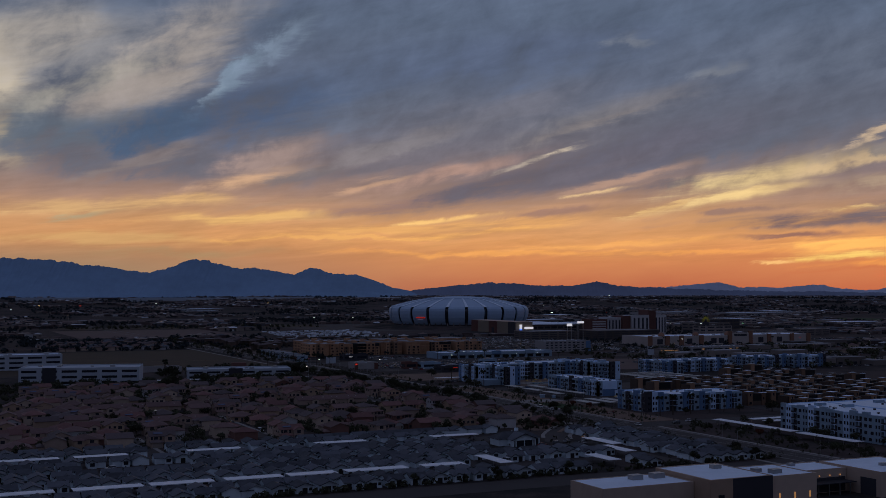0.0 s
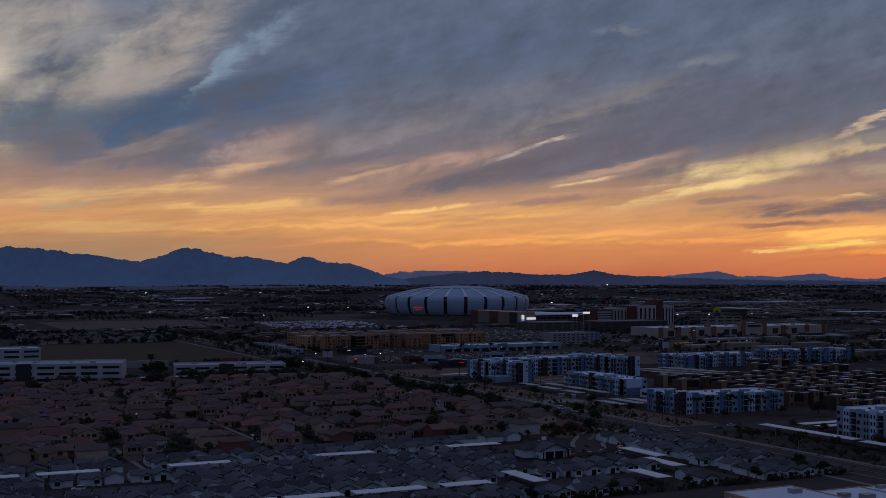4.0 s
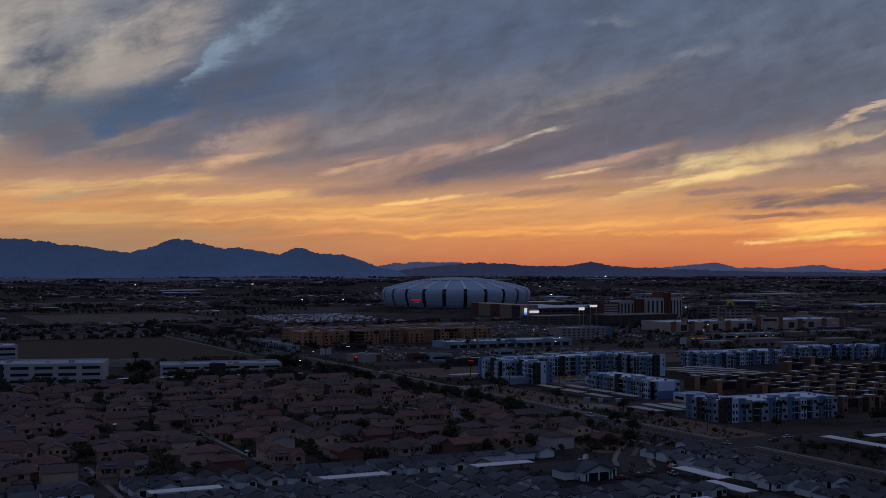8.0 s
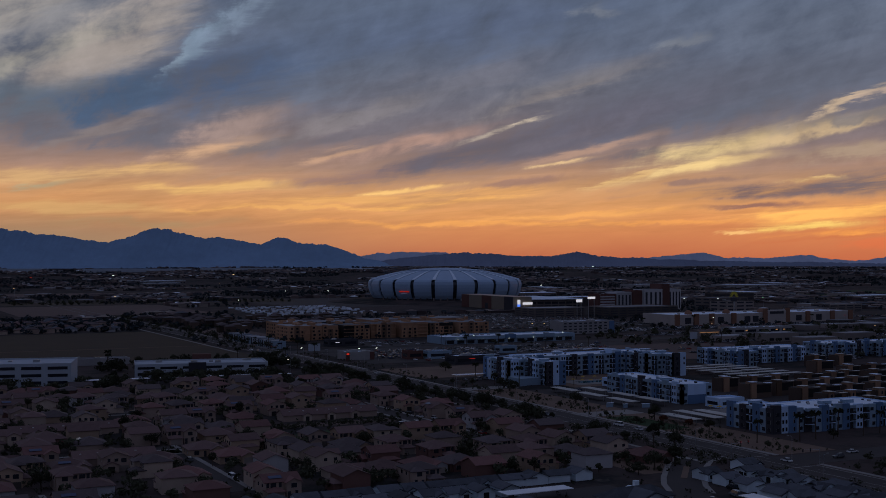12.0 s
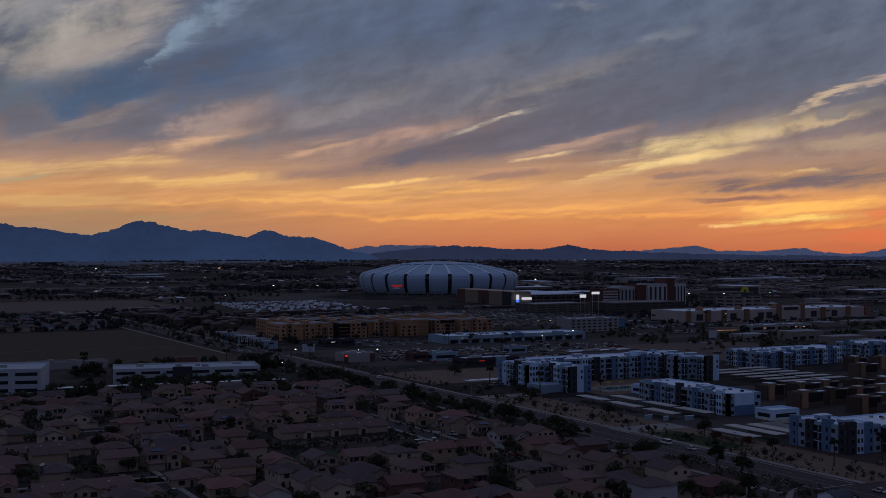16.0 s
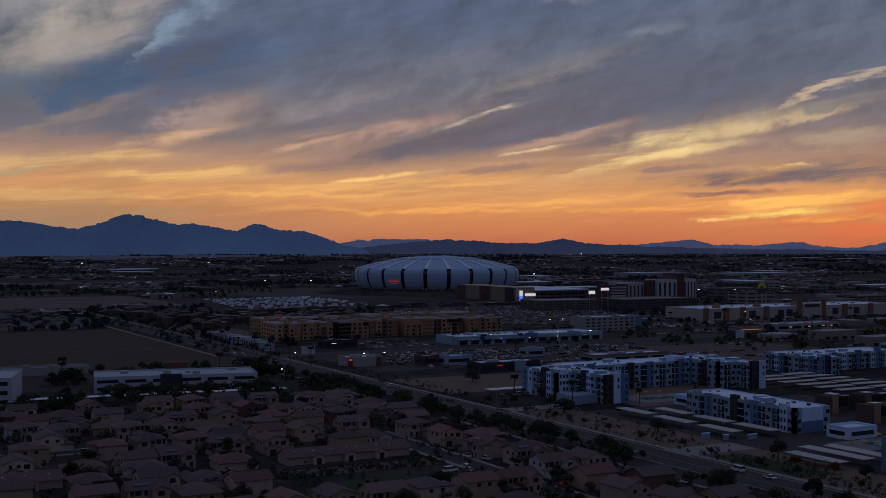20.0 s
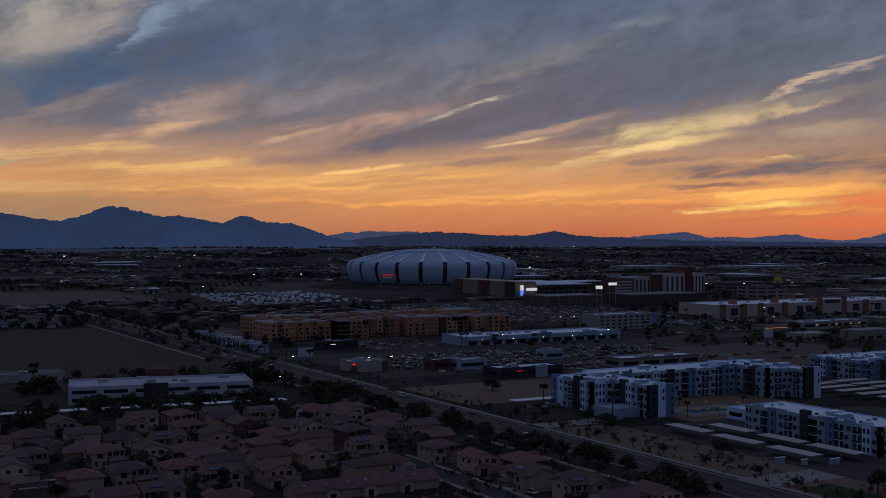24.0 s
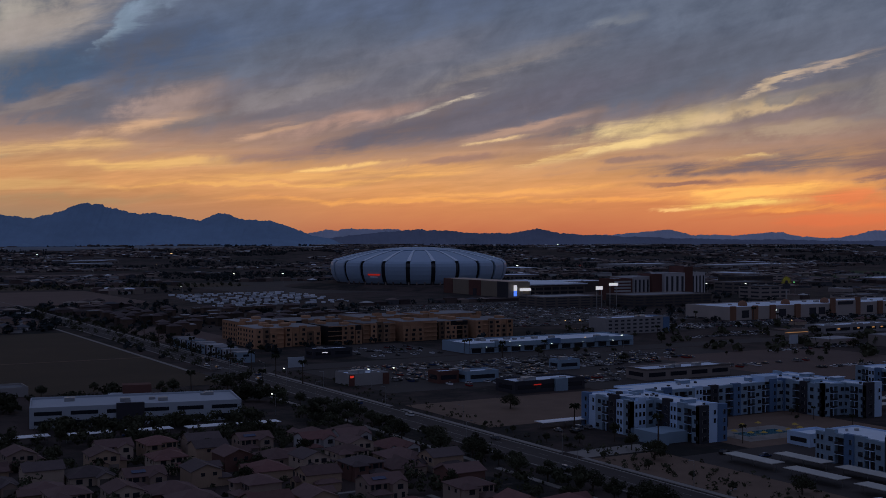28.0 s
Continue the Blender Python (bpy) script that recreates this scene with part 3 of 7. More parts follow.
for i in range(40):
    j = (i + 1) % 40
    bm.faces.new((bm.verts[39 - i], bm.verts[39 - j], bm.verts[40 + j], bm.verts[40 + i]))
tagged(link("turf_park", bm, GRASS), "dark green curved park lawn among the houses", "lawn", kind="structure")
flat("garden_bank", 188, 234, 572, 582, 0.05, LOTDIRT, "planted gravel bank behind the lawn", "ground")
flat("field", 60, 280, 862, 1165, 0.05, FIELD, "dark dry farm field", "field")
for y in (985,):
    flat("field_track", 60, 280, y, y + 1.6, 0.09, GRAVEL, "pale dirt track across the field", "track")
flat("car_park", 322, 560, 800, 890, 0.045, ASPHALT, "asphalt car park with parked cars", "car park")
flat("car_park", 376, 428, 918, 994, 0.045, ASPHALT, "asphalt car park before the building site", "car park")
flat("car_park", 400, 560, 770, 800, 0.045, ASPHALT, "asphalt car park behind the shops", "car park")
flat("car_park", 570, 900, 985, 1028, 0.045, ASPHALT, "asphalt car park before the cinema", "car park")
flat("car_park", 560, 720, 1060, 1320, 0.045, ASPHALT, "large asphalt car park", "car park")
flat("apartment_lot", 331, 440, 508, 640, 0.04, ASPHALT, "asphalt parking lanes behind the apartments", "car park")
flat("apartment_court", 358, 424, 640, 688, 0.055, GRAVEL, "brown paved courtyard with planting", "pavement")
flat("front_yard", 308, 331, 448, 650, 0.035, GRAVEL, "brown gravel yard with low shrubs", "ground")
flat("pool_deck", 366, 396, 648, 668, 0.075, WALK, "pale concrete pool deck", "pavement")
flat("townhouse_lot", 396, 590, 440, 625, 0.035, ASPHALT, "asphalt drives between the townhouses", "car park")
flat("vacant_lot", 312, 440, 710, 768, 0.04, GRAVEL, "bare dirt lot", "ground")
flat("pool", 372, 390, 655, 662, 0.09, WATER, "still blue swimming pool", "pool")
flat("pool_deck", 356, 384, 530, 546, 0.075, WALK, "pale concrete pool deck", "pavement")
flat("pool", 366, 380, 534, 541, 0.09, WATER, "still blue swimming pool", "pool")
flat("entry_apron", 304.1, 331, 549, 561, 0.07, WALK, "pale concrete entry apron of the apartments", "pavement")
flat("lawn_strip", 309, 321, 508, 545, 0.06, GRASS, "dark grass strip beside the avenue", "lawn")
flat("green_field", 1430, 1800, 1600, 1880, 0.5, GRASS, "far dark green field before the warehouses", "field")
flat("driveway", 307.5, 334, 652, 662, 0.06, WALK, "pale concrete driveway", "pavement")


def lane(name, pts, half, z, mat, label, category):
    """A curved strip of road along a line of points."""
    bm = bmesh.new()
    p = [Vector(q) for q in pts]
    rings = []
    for i, q in enumerate(p):
        d = (p[min(i + 1, len(p) - 1)] - p[max(i - 1, 0)]).normalized()
        side = Vector((-d.y, d.x)) * half
        rings.append([bm.verts.new((*(q + k * side), h)) for k, h in ((-1, -0.3), (-1, z), (1, z), (1, -0.3))])
    for r0, r1 in zip(rings, rings[1:]):
        for k in range(3):
            bm.faces.new((r0[k], r0[k + 1], r1[k + 1], r1[k]))
    for r in (rings[0], rings[-1]):
        bm.faces.new(r)
    bmesh.ops.recalc_face_normals(bm, faces=bm.faces[:])
    return tagged(link(name, bm, mat), label, category, kind="structure")


DRIVE = [(240, 404), (245, 413), (250, 422), (256, 430), (262.5, 437.5), (269, 445), (275.5, 451), (282, 455), (289.4, 457)]
lane("entry_drive", DRIVE, 5.0, 0.07, ASPHALT, "curved asphalt entry drive to the cottages", "road")
lane("entry_kerb", [(x - 4.2, y + 3.6) for x, y in DRIVE[1:-1]], 0.8, 0.18, WALK, "pale kerb along the curved entry drive", "pavement")
lane("entry_kerb", [(x + 4.2, y - 3.6) for x, y in DRIVE[1:-1]], 0.8, 0.18, WALK, "pale kerb along the curved entry drive", "pavement")
lane("entry_island", DRIVE[3:6], 0.9, 0.19, GRAVEL, "narrow planted island in the entry drive", "pavement")
flat("entry_garden", 250, 276.5, 440, 466, 0.045, GRAVEL, "brown gravel garden beside the entry drive", "ground")
flat("forecourt", 160, 286, 205, 232, 0.04, ASPHALT, "asphalt yard of the warehouse", "car park")
flat("bare_lot", 215, 425, 1480, 1745, 0.06, LOTDIRT, "wide bare graded lot beside the far avenue", "ground")
flat("bare_lot", 312, 356, 1040, 1180, 0.06, LOTDIRT, "bare dirt beside the building site", "ground")
flat("bare_lot", 500, 615, 742, 858, 0.07, LOTDIRT, "bare brown dirt lot behind the apartments", "ground")
flat("orchard_strip", 235, 640, 1780, 1880, 0.06, FIELD, "olive strip of field under small trees", "field")
flat("fallow_field", 180, 640, 2150, 2330, 0.08, LOTDIRT, "wide fallow field of bare dirt", "field")
flat("fallow_field", 900, 1500, 2230, 2300, 0.08, LOTDIRT, "narrow fallow field of bare dirt", "field")
flat("stadium_lot", 560, 760, 1560, 1900, 0.03, ASPHALT, "wide asphalt stadium car park", "car park")

# ---- apartment blocks: bays, recessed balconies, windows ----
def window_mesh(w, h, name="window"):
    """One framed window of two lights, its panes set back in the frame."""
    bm = bmesh.new()
    fr = [[bm.verts.new((x, -0.06, z)) for x in (-w / 2, 0, w / 2)] for z in (0, h)]
    bk = [[bm.verts.new((x, 0.02, z)) for x in (-w / 2, 0, w / 2)] for z in (0, h)]
    panes = [bm.faces.new((fr[0][i], fr[0][i + 1], fr[1][i + 1], fr[1][i])) for i in (0, 1)]
    for i in (0, 1):
        bm.faces.new((fr[0][i + 1], fr[0][i], bk[0][i], bk[0][i + 1]))
        bm.faces.new((fr[1][i], fr[1][i + 1], bk[1][i + 1], bk[1][i]))
    bm.faces.new((fr[0][0], fr[1][0], bk[1][0], bk[0][0]))
    bm.faces.new((fr[1][2], fr[0][2], bk[0][2], bk[1][2]))
    bmesh.ops.inset_individual(bm, faces=panes, thickness=0.07, depth=-0.04)
    for f in panes:
        f.material_index = 1
    me = bpy.data.meshes.new(name)
    bm.to_mesh(me)
    bm.free()
    me.materials.append(FRAME)
    me.materials.append(GLASS)
    return me


WIN_WIDE, WIN_SLIM, WIN_SMALL = window_mesh(1.9, 1.5), window_mesh(1.0, 1.6), window_mesh(1.3, 1.1)
BAY = 3.4
APT_WIDE, APT_SLIM, APT_TINY = window_mesh(1.55, 1.25), window_mesh(0.8, 1.35), window_mesh(0.6, 0.7)


def balcony_mesh(w, d):
    """A floor slab with a turned-up dark parapet rail."""
    prof = [(d, 0, 0), (-0.15, 0, 0), (-0.15, 0.22, 0), (-0.15, 0.9, 1), (-0.10, 0.9, 1), (-0.10, 0.20, 1), (d, 0.20, 0)]
    bm = bmesh.new()
    a, b = ([bm.verts.new((x, y, z)) for y, z, _ in prof] for x in (-w / 2, w / 2))
    n = len(prof)
    for i in range(n):
        j = (i + 1) % n
        bm.faces.new((a[i], a[j], b[j], b[i])).material_index = 1 if prof[i][2] or prof[j][2] else 0
    bm.faces.new(a[::-1])
    bm.faces.new(b)
    me = bpy.data.meshes.new("balcony")
    bm.to_mesh(me)
    bm.free()
    me.materials.append(APT_WHITE)
    me.materials.append(DARKTRIM)
    return me


BALC = balcony_mesh(BAY - 0.08, 1.4)


def shared(name, me, parent, m):
    ob = new(name, me)
    ob.parent = parent
    ob.matrix_basis = m
    return ob


def facade(owner, x, y, turn, bays, length, floors, fh, top, rnd):
    """Bays along a wall that starts at (x, y) and runs to its right as seen from outside (turn 0: faces -y, -90: faces -x)."""
    base = pose(x, y, 0, 0, 0, turn)
    n = max(1, round(length / BAY))
    w = length / n
    for i in range(n):
        kind = bays[i % len(bays)]
        cx = w * (i + 0.5)
        if kind == "b":
            for f in range(1, floors):
                shared("balcony", BALC, owner, base @ pose(cx, 0.0, f * fh) @ Matrix.Diagonal((w / BAY, 1, 1, 1)))
            part("lintel", boxed(cx - w / 2, cx + w / 2, 0.0, 1.4, top - 0.9, top + 0.1), APT_GREY, owner).matrix_basis = base
            if i % 2:
                part("side_post", boxed(cx - 0.14, cx + 0.14, 0.0, 0.28, 0, top - 0.9), APT_WHITE, owner).matrix_basis = base
            continue
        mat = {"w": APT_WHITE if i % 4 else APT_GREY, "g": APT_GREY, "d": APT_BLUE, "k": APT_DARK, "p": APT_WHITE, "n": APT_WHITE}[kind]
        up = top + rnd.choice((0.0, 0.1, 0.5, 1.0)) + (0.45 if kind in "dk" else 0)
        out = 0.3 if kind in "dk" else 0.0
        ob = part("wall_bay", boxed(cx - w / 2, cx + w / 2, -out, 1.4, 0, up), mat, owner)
        ob.matrix_basis = base
        if kind == "n":
            part("dado", boxed(cx - w / 2 + 0.02, cx + w / 2 - 0.02, -0.05, 0.1, 0, 1.45 * fh), APT_BLUE, owner).matrix_basis = base
            continue
        if kind in "wp" and i % 3 == 0:
            part("dado", boxed(cx - w / 2 + 0.02, cx + w / 2 - 0.02, -out - 0.05, -out + 0.1, 0, fh), APT_GREY, owner).matrix_basis = base
        for f in range(floors):
            z = f * fh + 0.75
            if kind == "p" and f < floors - 2:
                continue
            for q, me in {"k": ((0, APT_WIDE),), "d": ((0.6, APT_SLIM),), "p": ((0.7, APT_SLIM),), "w": ((-0.75, APT_SLIM), (0.75, APT_SLIM)), "g": ((rnd.choice((-0.5, 0.4)), APT_WIDE),)}[kind]:
                shared("window", me, owner, base @ pose(cx + q, -out - 0.06, z))


def roof_units(owner, x0, x1, y0, y1, z, n, rnd):
    for _ in range(n):
        x, y = rnd.uniform(x0, x1), rnd.uniform(y0, y1)
        s = rnd.uniform(0.35, 0.6)
        bm = boxed(-s, s, -s * 0.8, s * 0.8, 0, rnd.uniform(0.45, 0.75))
        bmesh.ops.bevel(bm, geom=bm.edges[:], offset=0.06, segments=1, affect="EDGES")
        part("air_conditioner", bm, STEEL if rnd.random() < 0.4 else DARKTRIM, owner).matrix_basis = pose(x, y, z)


def apartment(name, label, wings, floors, fh, seed, units=10):
    """wings: x0, x1, y0, y1, bays to the south, bays to the west, extra height."""
    rnd = random.Random(seed)
    a = thing(name, label, "apartment building")
    for x0, x1, y0, y1, south, west, more in wings:
        top = floors * fh + 0.35 + more
        # The core's charcoal colour puts shade into the balcony recesses.
        part("core", boxed(x0 + 1.4 if west else x0, x1, y0 + 1.4 if south else y0, y1, 0, top - 0.5), APT_DARK, a, "balcony wall coloured dark for the shade of the recess")
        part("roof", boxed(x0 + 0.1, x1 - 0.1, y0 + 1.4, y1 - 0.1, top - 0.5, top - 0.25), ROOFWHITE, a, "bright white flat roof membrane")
        for q in ((x0, x1, y1 - 0.3, y1), (x1 - 0.3, x1, y0 + 1.6, y1 - 0.3)):
            part("parapet", boxed(*q, top - 0.5, top + 0.15), APT_WHITE, a)
        if south:
            facade(a, x0, y0, 0, south, x1 - x0, floors, fh, top, rnd)
        if west:
            facade(a, x0, y1, -90, west, y1 - y0, floors, fh, top, rnd)
        roof_units(a, x0 + 4, x1 - 3, y0 + 4, y1 - 3, top - 0.25, units, rnd)
        for _ in range(2):
            cx, cy = rnd.uniform(x0 + 5, x1 - 5), rnd.uniform(y0 + 3, y1 - 3)
            part("roof_canopy", boxed(cx - 2.6, cx + 2.6, cy - 1.6, cy + 1.6, top + 0.95, top + 1.1), ROOFWHITE, a)
            part("stair_head", boxed(cx - 2.2, cx + 2.2, cy - 1.3, cy + 1.3, top - 0.25, top + 0.95), APT_GREY, a)
    return a


APT = "white and blue stucco apartment block with balconies, flat roof"
apartment("apartment_building", APT, [
    (341, 350, 674, 699, "pwg", "dpgbkwgb", 0.0), (350, 361, 653, 699, "kpd", "gbkwgbg", 0.3),
    (361, 423, 690, 708, "gbdgbgwbkgbdgb", "", 0.0), (423, 434, 672, 706, "gbg", "gbgbdgbkg", 0.4), (434, 442, 663, 706, "kp", "gb", 0.5)], 4, 2.56, 3, 7)
part("low_block", boxed(337.5, 341, 656, 668, 0, 3.6), APT_GREY, bpy.data.objects["apartment_building"])
part("low_block_link", boxed(341, 350, 658, 668, 0, 3.4), APT_GREY, bpy.data.objects["apartment_building"])
part("stair_tower", boxed(414, 420, 690, 697, 9.8, 12.6), APT_WHITE, bpy.data.objects["apartment_building"])
apartment("apartment_building", APT, [(361, 377, 564, 618, "gnnn", "wgbdgbgkbgdbgb", 0.0)], 3, 2.64, 8, 16)
apartment("apartment_building", APT, [
    (336, 350, 482, 506, "kwdg", "dgkb", 0.2), (350, 393, 480, 500, "bgdbgdbwbgd", "", 0.0)], 3, 2.64, 12, 12)
apartment("apartment_building", APT, [
    (497, 512, 686, 722, "dkgb", "gbwdbg", 0.2), (512, 566, 702, 722, "gbwdbwgbd", "", 0.0)], 3, 2.7, 19, 9)
apartment("apartment_building", "blue-grey stucco apartment block behind brown townhouses", [
    (592, 625, 712, 735, "gdbgdbgk", "gbdgb", 0.0), (628, 656, 702, 725, "dgbwgbdk", "gbdgb", 0.5)], 3, 2.7, 23, 6)
apartment("apartment_building", "pale grey four-storey apartment block with balconies and dark roof units", [
    (348, 372, 340, 400, "wbgwbg", "gwbgwwbgwbgwwbg", 0.2), (372, 440, 362, 400, "gbwgbwgbwgbwgbwgb", "", 0.0)], 4, 2.56, 31, 22)


# ---- carports: thin sheet roofs on steel posts ----
def carport(x0, x1, y0, y1, h=2.2, sheet=None):
    c = thing("carport", "long flat %s sheet-metal carport on thin posts" % ("tan" if sheet else "white"), "carport", pose(x0, y0, 0), "carports")
    lx, ly = x1 - x0, y1 - y0
    part("roof", boxed(0, lx, 0, ly, h, h + 0.16), sheet or CARPORT, c)
    along = lx > ly
    n = max(2, int(max(lx, ly) / 8) + 1)
    for i in range(n):
        s = 0.6 + (max(lx, ly) - 1.2) * i / (n - 1)
        px, py = (s, ly * 0.5) if along else (lx * 0.5, s)
        part("post", boxed(px - 0.08, px + 0.08, py - 0.08, py + 0.08, 0, h - 0.25), STEEL, c)
    return c


for x0, x1 in ((30, 55), (60, 78), (99, 118.5), (147, 167), (195, 214.5)):
    carport(x0, x1, 422, 427)
for x0, x1 in ((20, 45), (50, 70), (72, 91), (94.5, 112.5), (114.5, 130), (133.5, 154.5), (160, 175)):
    carport(x0, x1, 353.5, 359)
for x, y0, y1 in ((186, 350, 370), (246, 375, 396), (239, 356, 374), (222, 340, 356)):
    carport(x, x + 5, y0, y1)
for x, y0, y1 in ((337, 611, 629), (349, 605, 622), (336, 588, 606), (348.5, 583, 600), (336, 566, 583), (348.5, 562, 580), (324, 511, 531), (334.5, 511, 536), (342.5, 512, 534)):
    carport(x, x + 5, y0, y1, sheet=CARPORT_TAN)
carport(324, 345, 697, 702)
for i in range(6):
    carport(450, 470, 628 + 10.5 * i, 633 + 10.5 * i, sheet=CARPORT_TAN)
    carport(473, 492, 630 + 10.5 * i, 635 + 10.5 * i, sheet=CARPORT_TAN)
for x0, x1, y0, y1 in ((332, 337, 376, 426), (348, 369, 417, 422), (331, 336, 340, 372), (330, 335, 300, 323), (349, 372, 408, 413)):
    carport(x0, x1, y0, y1, 2.3)


# ---- brown townhouses with pale flat roofs ----
def townhouse(m, v, plain=False):
    key = "townhouse%d%d" % (v, plain)
    if key in MADE:
        return copy_thing(MADE[key], m)
    t = thing("townhouse", "three-storey brown stucco townhouse with pale flat roof caps", "house", m @ TRUE, "brown townhouses")
    w = 12 + 2 * v
    part("wall", boxed(0, w, 0, 9, 0, 7.6), DARKBROWN, t, "dark brown stucco wall")
    part("tower", boxed(1, 4.6, -0.9, 4, 0, 8.8), TOWNHOUSE, t)
    part("roof_cap", boxed(0.6, 5.0, -1.3, 4.4 - v, 8.8, 9.02), CARPORT_TAN if v == 1 else ROOFWHITE, t)
    part("roof", boxed(0.2, w - 0.2, 0.2, 8.8, 7.6, 7.75), TARROOF, t, "dark tar roof")
    part("eave", boxed(w - 4.4, w + 0.3, -0.5, 0.9 + 0.5 * v, 7.75, 7.95), ROOFWHITE if v == 2 else CARPORT_TAN, t)
    # No recess here: a near-black sheet gives the loggia its shade.
    part("loggia", boxed(5.4, w - 0.6, -0.06, 0.05, 2.8, 7.2), SHADE_BLACK, t, "dark sheet for the shade of a loggia")
    if not plain:
        part("bay", boxed(w - 3.6, w - 0.8, -0.5, 0.0, 0, 7.3), TOWNHOUSE, t)
        shared("window", WIN_SLIM, t, pose(w - 2.2, -0.52, 3.4))
        shared("window", WIN_WIDE, t, pose(2.8, -0.92, 0.8))
        shared("window", WIN_SLIM, t, pose(2.8, -0.92, 5.9))
    MADE[key] = t
    return t


MADE = {}
rnd = random.Random(5)
for j, y in enumerate((447, 467, 487, 507, 527, 547, 569, 591, 613, 640, 667)):
    for i in range(11):
        x = 402 + 15.0 * i + rnd.uniform(-2, 2) + (j % 2) * 6
        if (y > 600 and x < 500) or (y > 640 and x < 530) or (j % 2 and x > 520):
            continue
        townhouse(pose(x, y + rnd.uniform(-2, 2), 0), rnd.randrange(3), x > 480 or y > 540)

# ---- houses ----
def hip(bm, x0, x1, y0, y1, z, rise, over=0.5, mi=0):
    """A hipped roof with eaves, its ridge along the longer side."""
    x0, x1, y0, y1 = x0 - over, x1 + over, y0 - over, y1 + over
    lx, ly = x1 - x0, y1 - y0
    e = [(x0, y0), (x1, y0), (x1, y1), (x0, y1)]
    lo = [bm.verts.new((*p, z - 0.18)) for p in e]
    up = [bm.verts.new((*p, z)) for p in e]
    if lx >= ly:
        a, b = bm.verts.new((x0 + ly / 2, (y0 + y1) / 2, z + rise)), bm.verts.new((x1 - ly / 2, (y0 + y1) / 2, z + rise))
        fs = ((up[0], up[1], b, a), (up[1], up[2], b), (up[2], up[3], a, b), (up[3], up[0], a))
    else:
        a, b = bm.verts.new(((x0 + x1) / 2, y0 + lx / 2, z + rise)), bm.verts.new(((x0 + x1) / 2, y1 - lx / 2, z + rise))
        fs = ((up[0], up[1], a), (up[1], up[2], b, a), (up[2], up[3], b), (up[3], up[0], a, b))
    for f in fs:
        bm.faces.new(f).material_index = mi
    for i in range(4):
        bm.faces.new((lo[i], lo[(i + 1) % 4], up[(i + 1) % 4], up[i])).material_index = mi
    bm.faces.new(lo[::-1])


def gable(bm, x0, x1, y0, y1, z, rise, over=0.45, along="y"):
    """Two roof planes with thickness; the ridge runs along the named axis."""
    t = 0.16
    z += 0.15                     # clear of the wall top
    if along == "y":
        xm, xa, xb, ya, yb = (x0 + x1) / 2, x0 - over, x1 + over, y0 - over, y1 + over
        drop = rise * over / ((x1 - x0) / 2)
        prof = [(xa, z - drop), (xm, z + rise), (xb, z - drop), (xb, z - drop - t), (xm, z + rise - t), (xa, z - drop - t)]
        a = [bm.verts.new((p, ya, q)) for p, q in prof]
        b = [bm.verts.new((p, yb, q)) for p, q in prof]
    else:
        ym, ya, yb, xa, xb = (y0 + y1) / 2, y0 - over, y1 + over, x0 - over, x1 + over
        drop = rise * over / ((y1 - y0) / 2)
        prof = [(ya, z - drop), (ym, z + rise), (yb, z - drop), (yb, z - drop - t), (ym, z + rise - t), (ya, z - drop - t)]
        a = [bm.verts.new((xb, p, q)) for p, q in prof]
        b = [bm.verts.new((xa, p, q)) for p, q in prof]
    for i in range(6):
        j = (i + 1) % 6
        bm.faces.new((a[i], b[i], b[j], a[j]))
    for s in (a, b):
        bm.faces.new((s[0], s[1], s[4], s[5]))
        bm.faces.new((s[1], s[2], s[3], s[4]))


def pent(bm, x0, x1, y0, y1, z0, z1, rise):
    """A wall block with gable tops facing -y and +y."""
    a = [bm.verts.new(p) for p in ((x0, y0, z0), (x1, y0, z0), (x1, y0, z1), ((x0 + x1) / 2, y0, z1 + rise), (x0, y0, z1))]
    b = [bm.verts.new((v.co.x, y1, v.co.z)) for v in a]
    bm.faces.new(a)
    bm.faces.new(b[::-1])
    for i in range(5):
        j = (i + 1) % 5
        bm.faces.new((a[j], a[i], b[i], b[j]))


def gabled(bm, x0, x1, y0, y1, z0, z1, rise):
    """A wall block with gable tops facing -x and +x."""
    a = [bm.verts.new(p) for p in ((x0, y0, z0), (x0, y0, z1), (x0, (y0 + y1) / 2, z1 + rise), (x0, y1, z1), (x0, y1, z0))]
    b = [bm.verts.new((x1, v.co.y, v.co.z)) for v in a]
    bm.faces.new(a)
    bm.faces.new(b[::-1])
    for i in range(5):
        j = (i + 1) % 5
        bm.faces.new((a[j], a[i], b[i], b[j]))


